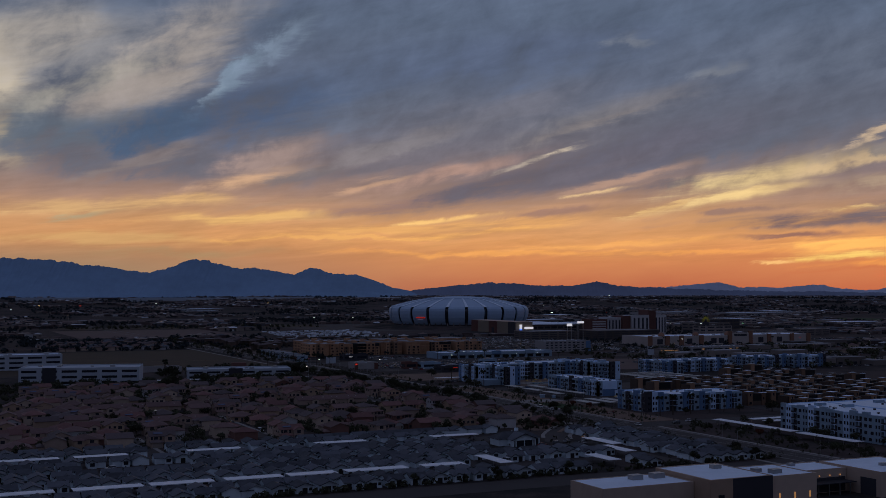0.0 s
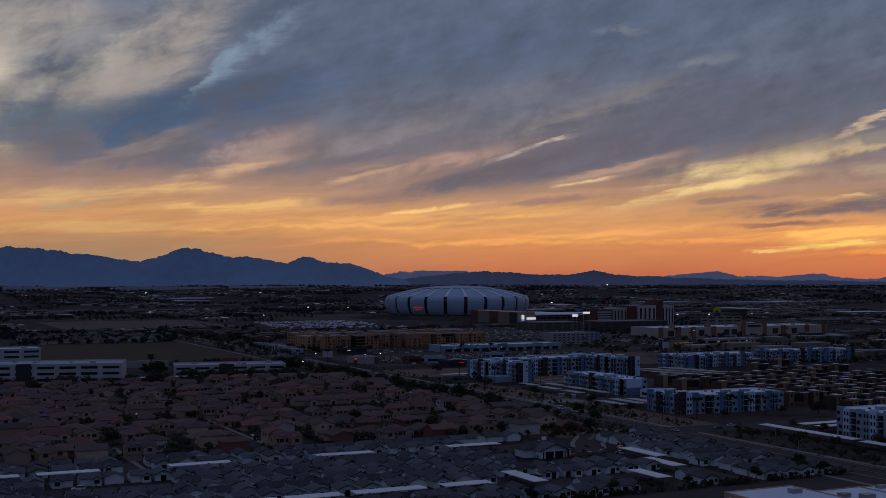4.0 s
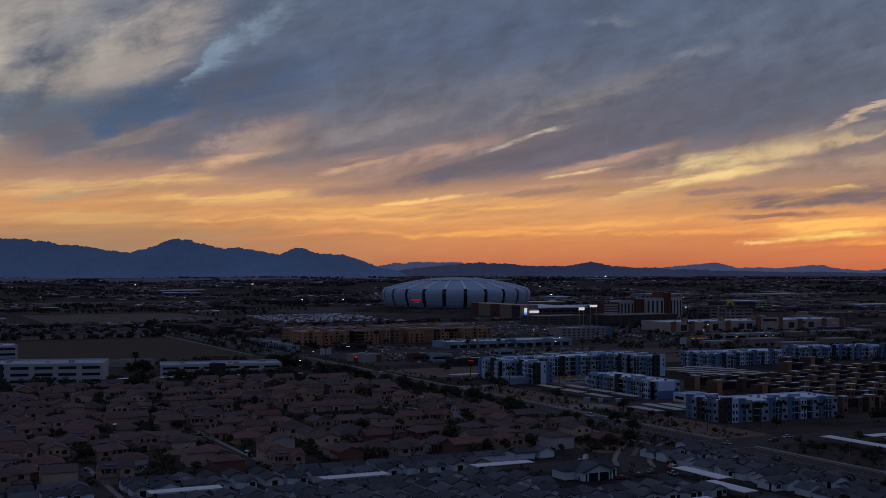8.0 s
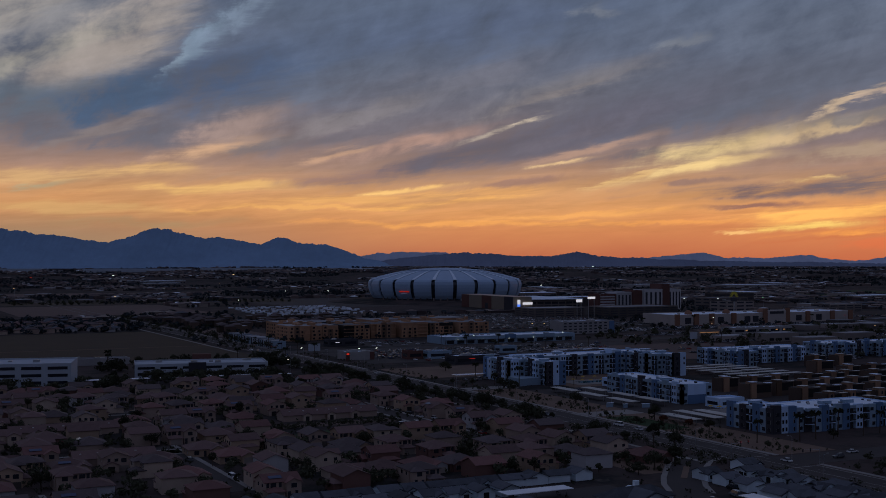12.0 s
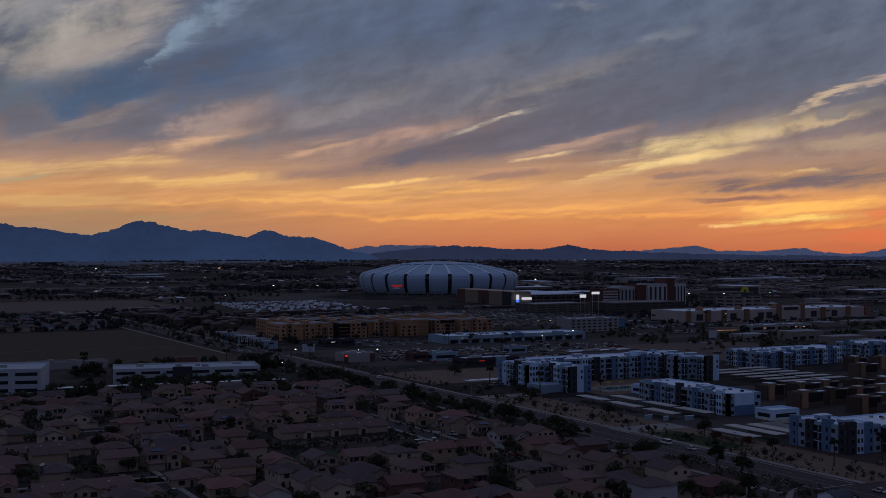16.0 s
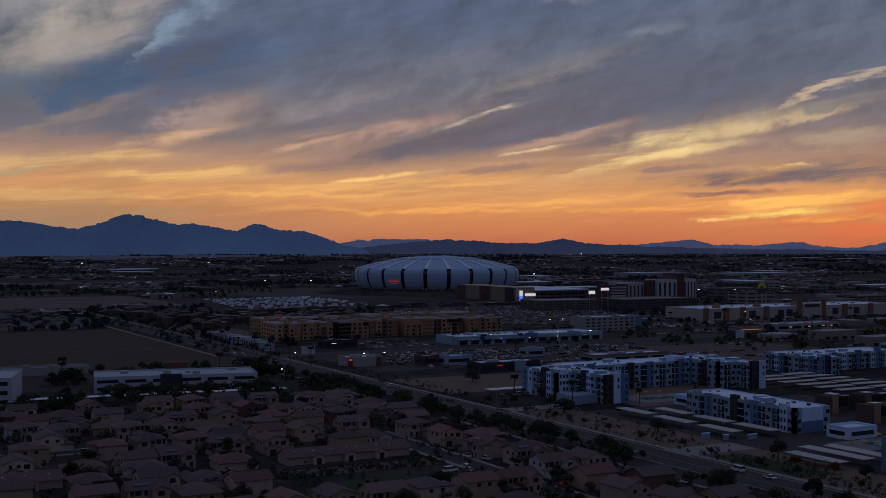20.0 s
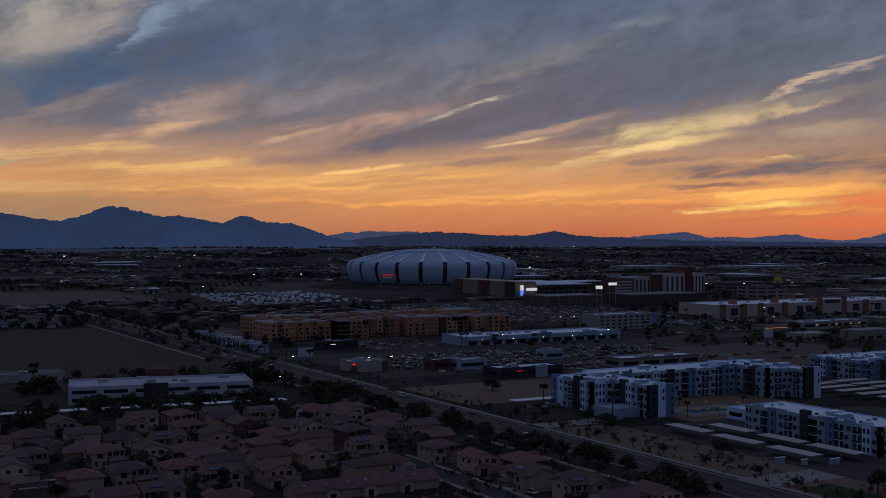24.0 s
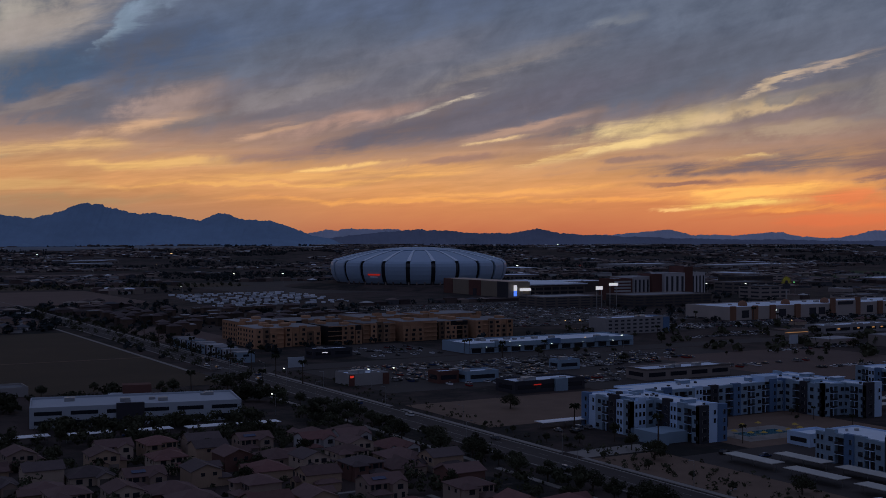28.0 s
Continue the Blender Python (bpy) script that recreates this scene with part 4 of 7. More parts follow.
def house(m, v, wall, tile, plain=False):
    """Tract houses: 0 to 2 of two storeys, 3 and 4 of one; plain ones stand far back and show fewer parts."""
    key = ("house", v, wall, tile, plain)
    if key in MADE:
        return copy_thing(MADE[key], m)
    storeys = "single-storey" if v > 2 else "two-storey"
    tone = {"tan": "tan", "cream": "cream", "red": "red-brown", "pale": "pale grey", "ochre": "ochre"}[wall]
    h = thing("house", "%s %s stucco house with %s tile roof" % (storeys, tone, tile), "house", m @ TRUE, "suburban houses")
    S, R = STUCCO[wall], TILE[tile]

    def solid(name, f, mat, *a):
        bm = bmesh.new()
        f(bm, *a)
        return part(name, bm, mat, h)

    def win(me, x, y, z, turn=0):
        shared("window", me, h, pose(x, y, z, 0, 0, turn))

    def garage(x0, x1, y):
        part("garage_door", boxed(x0, x1, y - 0.05, y + 0.05, 0, 2.2), DOORTAN, h)

    if v == 0:        # hipped, with a hipped bay and a low garage in front
        part("wall", boxed(-5.8, 5.8, -4.5, 5.5, 0, 5.3), S, h)
        part("bay", boxed(-5.5, -0.6, -6.6, -4.5, 0, 5.1), S, h)
        solid("roof", hip, R, -5.8, 5.8, -4.5, 5.5, 5.3, 1.9)
        solid("bay_roof", hip, R, -5.5, -0.6, -6.6, -1.6, 5.1, 1.2)
        part("garage", boxed(0.0, 5.6, -8.6, -4.5, 0, 2.7), S, h)
        solid("garage_roof", hip, R, 0.0, 5.6, -8.6, -4.0, 2.7, 1.1)
        if not plain:
            garage(0.7, 5.0, -8.6)
            part("front_door", boxed(-2.2, -1.2, -6.65, -6.55, 0, 2.2), DARKTRIM, h)
            win(WIN_SLIM, -4.2, -6.61, 0.8)
            win(WIN_SLIM, 4.8, -4.51, 3.4)
            win(WIN_SMALL, 0.7, -4.51, 3.6)
        win(WIN_WIDE, -3.0, -6.61, 3.4)
        win(WIN_WIDE, 2.9, -4.51, 3.4)
    elif v == 1:      # ridge along the street, gabled bay towards it
        solid("wall", gabled, S, -6.0, 6.0, -4.4, 5.2, 0, 5.2, 1.9)
        solid("roof", gable, R, -6.0, 6.0, -4.4, 5.2, 5.2, 1.9, 0.5, "x")
        solid("front_gable", pent, S, 0.6, 5.6, -6.4, -3.0, 0, 5.0, 1.3)
        solid("gable_roof", gable, R, 0.6, 5.6, -6.4, -0.6, 5.0, 1.3)
        part("garage", boxed(-5.8, -0.4, -8.0, -4.4, 0, 2.7), S, h)
        solid("garage_roof", hip, R, -5.8, -0.4, -8.0, -3.6, 2.7, 1.1)
        if not plain:
            garage(-5.2, -0.9, -8.0)
            part("front_door", boxed(1.0, 2.0, -6.45, -6.35, 0, 2.2), DARKTRIM, h)
            win(WIN_SLIM, 4.0, -6.41, 0.8)
            win(WIN_SLIM, -5.0, -4.41, 3.4)
            win(WIN_SLIM, -0.9, -4.41, 3.4)
        win(WIN_WIDE, 3.1, -6.41, 3.3)
        win(WIN_WIDE, -3.2, -4.41, 3.4)
    elif v == 2:      # gable end to the street with an arched porch
        solid("wall", pent, S, -4.8, 4.8, -5.5, 6.0, 0, 5.2, 1.9)
        solid("roof", gable, R, -4.8, 4.8, -5.5, 6.0, 5.2, 1.9)
        part("side_wing", boxed(4.8, 7.6, -3.0, 4.5, 0, 2.9), S, h)
        solid("wing_roof", hip, R, 4.4, 7.6, -3.0, 4.5, 2.9, 1.0)
        solid("porch", pent, S, -4.4, 0.6, -7.2, -5.4, 0, 2.7, 1.1)
        solid("porch_roof", gable, R, -4.4, 0.6, -7.2, -5.4, 2.7, 1.1, 0.35)
        if not plain:
            # Porch shade is a flat near-black sheet on the wall.
            part("porch_opening", boxed(-3.2, -0.8, -7.25, -7.15, 0, 2.2), SHADE_BLACK, h)
            garage(1.0, 4.4, -5.5)
            win(WIN_SMALL, 0.0, -5.51, 3.7)
        for x in (-2.6, 2.6):
            win(WIN_SLIM if x < 0 else WIN_WIDE, x, -5.51, 3.3)
    else:             # one storey, broad hip and one or two gables in front
        part("wall", boxed(-6.8, 6.8, -6.0, 6.4, 0, 2.9), S, h)
        solid("roof", hip, R, -6.8, 6.8, -6.0, 6.4, 2.9, 2.5)
        solid("front_gable", pent, S, 1.2, 6.2, -8.2, -5.0, 0, 2.8, 1.3)
        solid("gable_roof", gable, R, 1.2, 6.2, -8.2, -3.0, 2.8, 1.3)
        if v == 4:
            solid("porch", pent, S, -5.8, -2.0, -7.4, -5.4, 0, 2.8, 1.0)
            solid("porch_roof", gable, R, -5.8, -2.0, -7.4, -3.6, 2.8, 1.0, 0.35)
        if not plain:
            garage(1.8, 5.6, -8.2)
            part("front_door", boxed(-1.2, -0.2, -6.05, -5.95, 0, 2.2), DARKTRIM, h)
        win(WIN_WIDE, -4.0, -7.41 if v == 4 else -6.01, 0.8)
    if wall == "tan" and v in (1, 3):
        part("solar_panel", boxed(-2.2, 2.2, -0.8, 0.8, 0.0, 0.09), SOLAR, h, "dark blue solar panel").matrix_basis = pose(-2.0, -2.4 if v == 1 else -3.6, 6.35 if v == 1 else 4.35, 21.6 if v == 1 else 20.5, 0, 0)
    if not plain:
        win(WIN_SMALL, {0: -5.81, 1: -6.01, 2: -4.81}.get(v, -6.81), 1.6, 3.5 if v < 3 else 1.1, -90)
        win(WIN_SMALL, {0: -5.81, 1: -6.01, 2: -4.81}.get(v, -6.81), -2.2, 3.5 if v < 3 else 1.1, -90)
    MADE[key] = h
    return h


# groups of houses along the streets: x, y, storeys
STREET_A = (97, 459, 2, 129, 458, 2, 148, 459, 2, 168, 459, 2, 188, 458, 2, 208, 458, 2, 226, 459, 2, 244, 458, 2, 104, 474, 2)
STREET_B = (126, 477, 2, 262, 474, 2, 102, 494, 2, 157, 492, 2, 173, 491, 2, 190, 489, 2, 209, 490, 2, 230, 492, 2, 254, 492, 2)
STREET_C = (126, 503, 2, 186, 505, 1, 203, 508, 2, 220, 507, 2, 251, 508, 2, 153, 515, 1, 171, 518, 2, 254, 526, 2, 102, 562, 1, 118, 556, 1)
STREET_D = (256, 562, 2, 138, 575, 2, 155, 585, 2, 204, 573, 1, 218, 590, 1, 222, 573, 1, 252, 577, 2, 126, 609, 2, 181, 594, 1, 200, 595, 1)
STREET_E = (221, 607, 2, 252, 602, 2, 109, 618, 2, 154, 626, 2, 179, 628, 2, 199, 613, 2, 235, 636, 2, 251, 622, 2, 258, 638, 2, 141, 648, 2)
STREET_F = (148, 664, 2, 179, 657, 2, 193, 648, 1, 209, 650, 2, 226, 653, 2, 115, 682, 2, 165, 674, 1, 188, 672, 2, 203, 672, 2, 245, 676, 2)
STREET_G = (156, 706, 1, 168, 692, 2, 186, 704, 2)
STREET_H = (200, 692, 2, 215, 702, 2, 230, 708, 2, 246, 700, 2)
SPOTS = [(r[i], r[i + 1], r[i + 2]) for r in (STREET_A, STREET_B, STREET_C, STREET_D, STREET_E, STREET_F, STREET_G, STREET_H) for i in range(0, len(r), 3) if not (184 < r[i] < 240 and 564 < r[i + 1] < 606)]
rnd = random.Random(11)
PARK = (190, 234, 534, 566)


def on_street(x, y):
    return (236 < x < 247 and 512 < y < 632) or (134 < x < 146 and 468 < y < 552) or (84 < x < 94 and 440 < y < 486) or (40 < x < 232 and 533 < y < 548) \
        or (100 < x < 236 and 636 < y < 645) or (PARK[0] - 12 < x < PARK[1] + 4 and PARK[2] - 4 < y < PARK[3] + 16) or (186 < x < 240 and 580 < y < 606) or (94 < x < 138 and 584 < y < 600) or (104 < x < 136 and 520 < y < 536) or x > 272


for j in range(19):
    for i in range(26):
        x, y = -40 + 12.2 * i + (j % 2) * 5 + rnd.uniform(-1.2, 1.2), 460 + 14.2 * j + rnd.uniform(-1, 1)
        if 24 + 0.2 * (y - 450) < x < 266 and not on_street(x, y - 2) and all(abs(x - a) > 10.6 or abs(y - b) > 11.5 for a, b, _ in SPOTS):
            SPOTS.append((x, y, 2 if rnd.random() < 0.55 else 1))
for n, (x, y, s) in enumerate(SPOTS):
    v = rnd.choice((3, 4)) if s == 1 else rnd.randrange(3)
    wall = rnd.choice(("tan", "tan", "cream", "ochre", "ochre", "cream", "cream", "tan", "red", "pale"))
    tile = rnd.choice(("brown", "brown", "rust", "grey"))
    turn = rnd.choice((0, 0, 0, 0, 180, 90, -90)) if y > 466 else 180 * (n % 2)
    house(pose(x, y, 0, 0, 0, turn + rnd.uniform(-2, 2)), v, wall, tile, x < 70 + 0.3 * (y - 460))
# a long row of attached single-storey homes with bright roof lights
for k, (x, y, lx) in enumerate(((195, 593, 38), (98, 592, 36), (108, 528, 24))):
    r = thing("row_of_homes", "long low tan row of homes with small white roof lights", "house", pose(x, y, 0) @ TRUE, "rows of homes")
    bm = bmesh.new()
    gabled(bm, 0, lx * PLAN, -5, 5, 0, 2.9, 2.2)
    part("wall", bm, STUCCO["tan"], r)
    bm = bmesh.new()
    gable(bm, 0, lx * PLAN, -5, 5, 2.9, 2.2, 0.5, "x")
    part("roof", bm, TILE["brown"], r)
    for i in range(int(lx / 5)):
        part("roof_light", boxed(-0.35, 0.35, -0.25, 0.25, 0, 0.3), FRAME, r).matrix_basis = pose(4 + 6.1 * i + rnd.uniform(-1.5, 1.5), -2.2, 4.2)
        if i % 2:
            bm = bmesh.new()
            pent(bm, -2, 2, -7, -4, 0, 2.7, 1.1)
            part("porch", bm, STUCCO["cream"], r).matrix_basis = pose(5 + 6.1 * i, 0, 0)
            bm = bmesh.new()
            gable(bm, -2, 2, -7, -3, 2.7, 1.1, 0.35)
            part("porch_roof", bm, TILE["brown"], r).matrix_basis = pose(5 + 6.1 * i, 0, 0)
            # Opening is a sheet coloured as dark as its shade.
            part("opening", boxed(-0.9, 0.9, -7.05, -6.95, 0, 2.2), SHADE_BLACK, r).matrix_basis = pose(5 + 6.1 * i, 0, 0)


# ---- dark-roofed cottages of the rental community ----
def cottage(m, v, plain=False):
    key = ("cottage", v, plain)
    if key in MADE:
        return copy_thing(MADE[key], m)
    c = thing("cottage", "small grey cottage with dark shingle gable roof", "house", m @ TRUE, "grey cottages")
    w, d = (3.5, 3.7, 3.2)[v], (3.7, 3.5, 4.2)[v]
    s = -1 if v == 1 else 1
    a, b = sorted((s * 0.2, s * w))
    if v == 2:
        bm = bmesh.new()
        pent(bm, -w, w, -d, d, 0, 2.7, 1.25)
        part("wall", bm, COTTAGE, c)
        bm = bmesh.new()
        gable(bm, -w, w, -d, d, 2.7, 1.25)
        part("roof", bm, SHINGLE, c)
        bm = bmesh.new()
        gable(bm, -w, w, -d - 0.5, -d - 0.46, 2.62, 1.25, 0.5)
        part("fascia", bm, TRIMDARK, c)
        # Near-black sheet paints the shade of the porch.
        part("porch_opening", boxed(-1.0, 1.0, -d - 0.04, -d + 0.01, 0, 2.1), SHADE_BLACK, c)
        if not plain:
            shared("window", WIN_SMALL, c, pose(2.2, -d - 0.01, 1.0))
    else:
        bm = bmesh.new()
        gabled(bm, -w, w, -d, d, 0, 2.7, 1.4)
        part("wall", bm, COTTAGE, c)
        bm = bmesh.new()
        gable(bm, -w, w, -d, d, 2.7, 1.4, 0.45, "x")
        part("roof", bm, SHINGLE, c)
        bm = bmesh.new()
        pent(bm, a, b, -d - 1.7, -d + 1.0, 0, 2.6, 1.0)
        part("front_gable", bm, COTTAGE, c)
        bm = bmesh.new()
        gable(bm, a, b, -d - 1.7, -d + 2.6, 2.6, 1.0, 0.35)
        part("gable_roof", bm, SHINGLE, c)
        bm = bmesh.new()
        gable(bm, a, b, -d - 2.1, -d - 2.06, 2.54, 1.0, 0.4)
        part("fascia", bm, TRIMDARK, c)
        if not plain:
            part("porch_opening", boxed(-s * 1.6 - 1.0, -s * 1.6 + 1.0, -d - 0.04, -d + 0.01, 0, 2.2), SHADE_BLACK, c)
        shared("window", WIN_WIDE, c, pose((a + b) / 2, -d - 1.71, 0.9))
    MADE[key] = c
    return c


rnd = random.Random(21)
for y in (337.6, 345.5, 367, 376.5, 386, 395.5, 405, 414, 433.5, 443):
    for i in range(43):
        x = -22 + 7.3 * i + rnd.uniform(-0.5, 0.5) + (3.5 if int(y) % 2 else 0)
        if (182 < x < 196 and 345 < y < 376) or (202 < x < 240 and 384 < y < 440) or (232 < x < 274 and 396 < y < 460) or (238 < x < 256 and y < 400) or x > 281:
            continue
        if 214 < x < 232 and 336 < y < 361 or x < 22:
            continue
        if 60 < x < 96 and 395 < y < 412 or 430 < y and (84 < x < 96):
            continue
        cottage(pose(x, y, 0, 0, 0, rnd.choice((0, 0, 0, 0, 0, 0, -90)) + rnd.uniform(-2, 2)), rnd.choice((0, 1, 2, 2)), y > 372)
for y in range(343, 425, 9):
    cottage(pose(275 + rnd.uniform(-1, 1), y, 0, 0, 0, -90), rnd.randrange(3))
    cottage(pose(261 + rnd.uniform(-1, 1), y + 3, 0, 0, 0, rnd.choice((90, 0))), rnd.randrange(3))


def clubhouse():
    c = thing("clubhouse", "white clubhouse with large dark gabled roof and deep porch", "clubhouse", pose(220, 404, 0) @ Matrix.Scale(0.78, 4))
    bm = bmesh.new()
    pent(bm, -4, 9, -7, 6, 0, 3.6, 2.6)
    part("wall", bm, COTTAGE, c)
    part("side_wing", boxed(-9, 14, -2, 7, 0, 3.4), COTTAGE, c)
    bm = bmesh.new()
    gable(bm, -4, 9, -7, 2, 3.6, 2.6, 0.8)
    part("front_roof", bm, SHINGLE, c)
    bm = bmesh.new()
    hip(bm, -9, 14, -2, 8, 3.4, 3.0, 0.7)
    part("main_roof", bm, SHINGLE, c)
    bm = bmesh.new()
    gable(bm, -4, 9, -7.9, -7.82, 3.5, 2.6, 0.85)
    part("fascia", bm, TRIMDARK, c, "dark gable trim")
    part("porch_opening", boxed(-3, 8.2, -7.06, -7.0, 0, 2.9), GLASS, c, "dark glazed porch front")
    part("side_opening", boxed(9.6, 13.2, -2.06, -2.0, 0, 2.6), GLASS, c)
    for x in (-2.2, 2.5, 7.2):
        part("column", boxed(x - 0.25, x + 0.25, -7.4, -7.06, 0, 3.4), COTTAGE, c)
    part("chimney", boxed(3.6, 5.2, 4.0, 5.4, 3.4, 7.6), COTTAGE, c)


clubhouse()

# ---- domed stadium ----
def stadium():
    s = thing("stadium", "silver domed stadium with dark vertical slots and ribbed roof", "stadium", pose(826, 1694, 4.6))
    N, turn0 = 23, radians(-125.5)
    wall = [(103.5, 1.5), (107, 6), (109.3, 11.5), (110.4, 17), (110.6, 21.5), (109.6, 25), (107, 27.4)]
    roof = [(107, 27.4), (92, 31.6), (76, 35.4), (60, 38.4), (40, 40.6)]

    def sector(prof, a0, a1, steps, thick):
        bm = bmesh.new()
        rows = []
        for i in range(steps + 1):
            a = a0 + (a1 - a0) * i / steps
            rows.append([[bm.verts.new(((r - o) * math.cos(a), (r - o) * math.sin(a), z - o * 0.3)) for r, z in prof] for o in (0, thick)])
        for i in range(steps):
            for j in range(len(prof) - 1):
                for o in (0, 1):
                    q = (rows[i][o][j], rows[i + 1][o][j], rows[i + 1][o][j + 1], rows[i][o][j + 1])
                    bm.faces.new(q if o == 0 else q[::-1])
            for j in (0, len(prof) - 1):
                bm.faces.new((rows[i][0][j], rows[i][1][j], rows[i + 1][1][j], rows[i + 1][0][j]))
        for i in (0, steps):
            for j in range(len(prof) - 1):
                bm.faces.new((rows[i][0][j], rows[i][0][j + 1], rows[i][1][j + 1], rows[i][1][j]))
        bmesh.ops.recalc_face_normals(bm, faces=bm.faces[:])
        return bm

    da = 2 * math.pi / N
    first = part("wall_panel", sector(wall, 0.09 * da, da * 0.92, 6, 1.5), SHELL, s)
    slot = part("slot_glazing", sector([(r - 2.5, z) for r, z in wall], -0.10 * da, 0.11 * da, 2, 0.5), GLASS, s, "dark glazed slot")
    skin = part("roof_panel", sector(roof, 0.10 * da, 0.95 * da, 6, 1.0), SHELL, s)
    rib = part("roof_rib", sector([(r, z + 0.8) for r, z in roof], -0.05 * da, 0.10 * da, 2, 1.0), ROOFWHITE, s, "pale translucent roof rib")
    for ob in (first, slot, skin, rib):
        ob.rotation_euler = (0, 0, turn0)
        for i in range(1, N):
            o = new(ob.name, ob.data)
            o.parent = s
            o.rotation_euler = (0, 0, turn0 + i * da)
    bm = bmesh.new()
    prof = [(0, 43.7), (16, 43.3), (32, 42.2), (44, 41.1), (50, 40.2), (49, 38.4), (0, 38.4)]
    rings = [[bm.verts.new((1.12 * r * math.cos(2 * math.pi * i / 40), r * math.sin(2 * math.pi * i / 40), z)) for i in range(40)] for r, z in prof[1:-1]]
    tip, bot = bm.verts.new((0, 0, 43.7)), bm.verts.new((0, 0, 38.4))
    for i in range(40):
        j = (i + 1) % 40
        bm.faces.new((tip, rings[0][i], rings[0][j]))
        for a, b in zip(rings, rings[1:]):
            bm.faces.new((a[i], b[i], b[j], a[j]))
        bm.faces.new((bot, rings[-1][j], rings[-1][i]))
    part("roof_canopy", bm, SHELL, s)
    bm = bmesh.new()
    bmesh.ops.create_cone(bm, cap_ends=True, segments=60, radius1=103, radius2=103, depth=4)
    bmesh.ops.translate(bm, verts=bm.verts[:], vec=(0, 0, 2))
    part("concourse", bm, DARKTRIM, s, "dark glazed ground-floor concourse")
    bm = boxed(-8, 8, -0.4, 0, 0, 1.8)
    part("red_sign", bm, SIGNRED, s, "red lit sign without letters").matrix_basis = pose(-93, -60, 10.9, 0, 0, -57)
    bm = boxed(-5, 5, -0.4, 0, 0, 1.4)
    part("white_sign", bm, ROOFWHITE, s).matrix_basis = pose(-93, -60, 8.4, 0, 0, -57)
    for i in range(26):
        a = radians(190 + 5 * i)
        part("pier", boxed(-0.45, 0.45, -0.8, 0.8, 0, 3.2), DULL, s).matrix_basis = pose(107 * math.cos(a), 107 * math.sin(a), 0, 0, 0, 190 + 5 * i)


def terrace():
    """The raised ground on which the stadium stands."""
    bm = bmesh.new()
    bmesh.ops.create_cone(bm, cap_ends=True, segments=72, radius1=170, radius2=128, depth=4.9)
    bmesh.ops.translate(bm, verts=bm.verts[:], vec=(826, 1694, 2.15))
    tagged(link("terrace", bm, DIRT), "low earth terrace round the stadium", "ground", kind="structure")


terrace()
stadium()


# ---- offices, shops and larger blocks of the middle distance ----
def plain_block(name, label, category, x0, x1, y0, y1, h, wall, roof=None, turn=0, strips=0, strip_mat=None, units=3, seed=1, parapet=0.8):
    """A flat-roofed block with a parapet; strips are rows of windows to the south and west."""
    rnd = random.Random(seed)
    b = thing(name, label, category, pose(x0, y0, 0, 0, 0, turn))
    lx, ly = x1 - x0, y1 - y0
    part("wall", boxed(0, lx, 0, ly, 0, h), wall, b)
    part("roof", boxed(0.5, lx - 0.5, 0.5, ly - 0.5, h, h + 0.12), roof or ROOFWHITE, b)
    for q in ((0, lx, 0, 0.35), (0, lx, ly - 0.35, ly), (0, 0.35, 0.35, ly - 0.35), (lx - 0.35, lx, 0.35, ly - 0.35)):
        part("parapet", boxed(*q, h, h + parapet), wall, b)
    if strips:
        fh = h / strips
        for f in range(strips):
            z = f * fh + fh * 0.36
            n = max(1, int(lx / 11))
            for i in range(n):
                a = lx * (i + 0.12) / n
                part("window_band", boxed(a, lx * (i + 0.88) / n, -0.06, 0.02, z, z + fh * 0.42), strip_mat or GLASS, b)
            n = max(1, int(ly / 11))
            for i in range(n):
                part("window_band", boxed(-0.06, 0.02, ly * (i + 0.15) / n, ly * (i + 0.85) / n, z, z + fh * 0.42), strip_mat or GLASS, b)
    for _ in range(units):
        x, y, s = rnd.uniform(0.12, 0.88) * lx, rnd.uniform(0.2, 0.8) * ly, rnd.uniform(0.7, 1.5)
        part("roof_unit", boxed(x - s * 1.3, x + s * 1.3, y - s, y + s, h + 0.12, h + 0.12 + s), STEEL, b)
    return b


o = plain_block("office_building", "long low white office building with dark window bands", "office building", 182, 250, 781, 807, 6.0, WHITE, WHITE, turn=-11.8, strips=2, units=7, seed=2)
part("entrance_wall", boxed(27, 36, -0.5, 1, 0, 7.2), APT_DARK, o, "dark entrance bay")
part("rear_wing", boxed(26, 41, 26, 40, 0, 5.6), WHITE, o)
part("upper_block", boxed(31, 41, 36, 42, 5.6, 8.6), BRICK, o)
part("rear_block", boxed(31, 41, 40, 42, 0, 5.6), BRICK, o)
o = plain_block("office_building", "white three-storey office building with dark window bands", "office building", 76, 148, 772, 806, 10.4, WHITE, WHITE, turn=-15, strips=3, units=5, seed=3)
part("entrance_wall", boxed(14, 22, -0.5, 1, 0, 11.2), APT_DARK, o)
plain_block("office_building", "white office block with dark glass corner", "office building", 70, 122, 925, 950, 10.5, WHITE, strips=3, units=3, seed=4)
CREAM = "cream tilt-up warehouse with bright white flat roof"
plain_block("warehouse", CREAM, "warehouse", 174.5, 204.3, 270.5, 287, 6.3, STUCCO["cream"], units=2, seed=5, parapet=0.25)
o = plain_block("warehouse", "brown and black fronted warehouse with bright white roof", "warehouse", 204.6, 226, 263.5, 289, 7.6, STUCCO["cream"], units=1, seed=6, parapet=0.3)
part("brown_wall", boxed(-0.12, 7.5, -0.15, 0, 0, 7.8), STUCCO["ochre"], o)
part("brown_wall", boxed(-0.15, 0, 0, 25, 0, 7.8), STUCCO["ochre"], o)
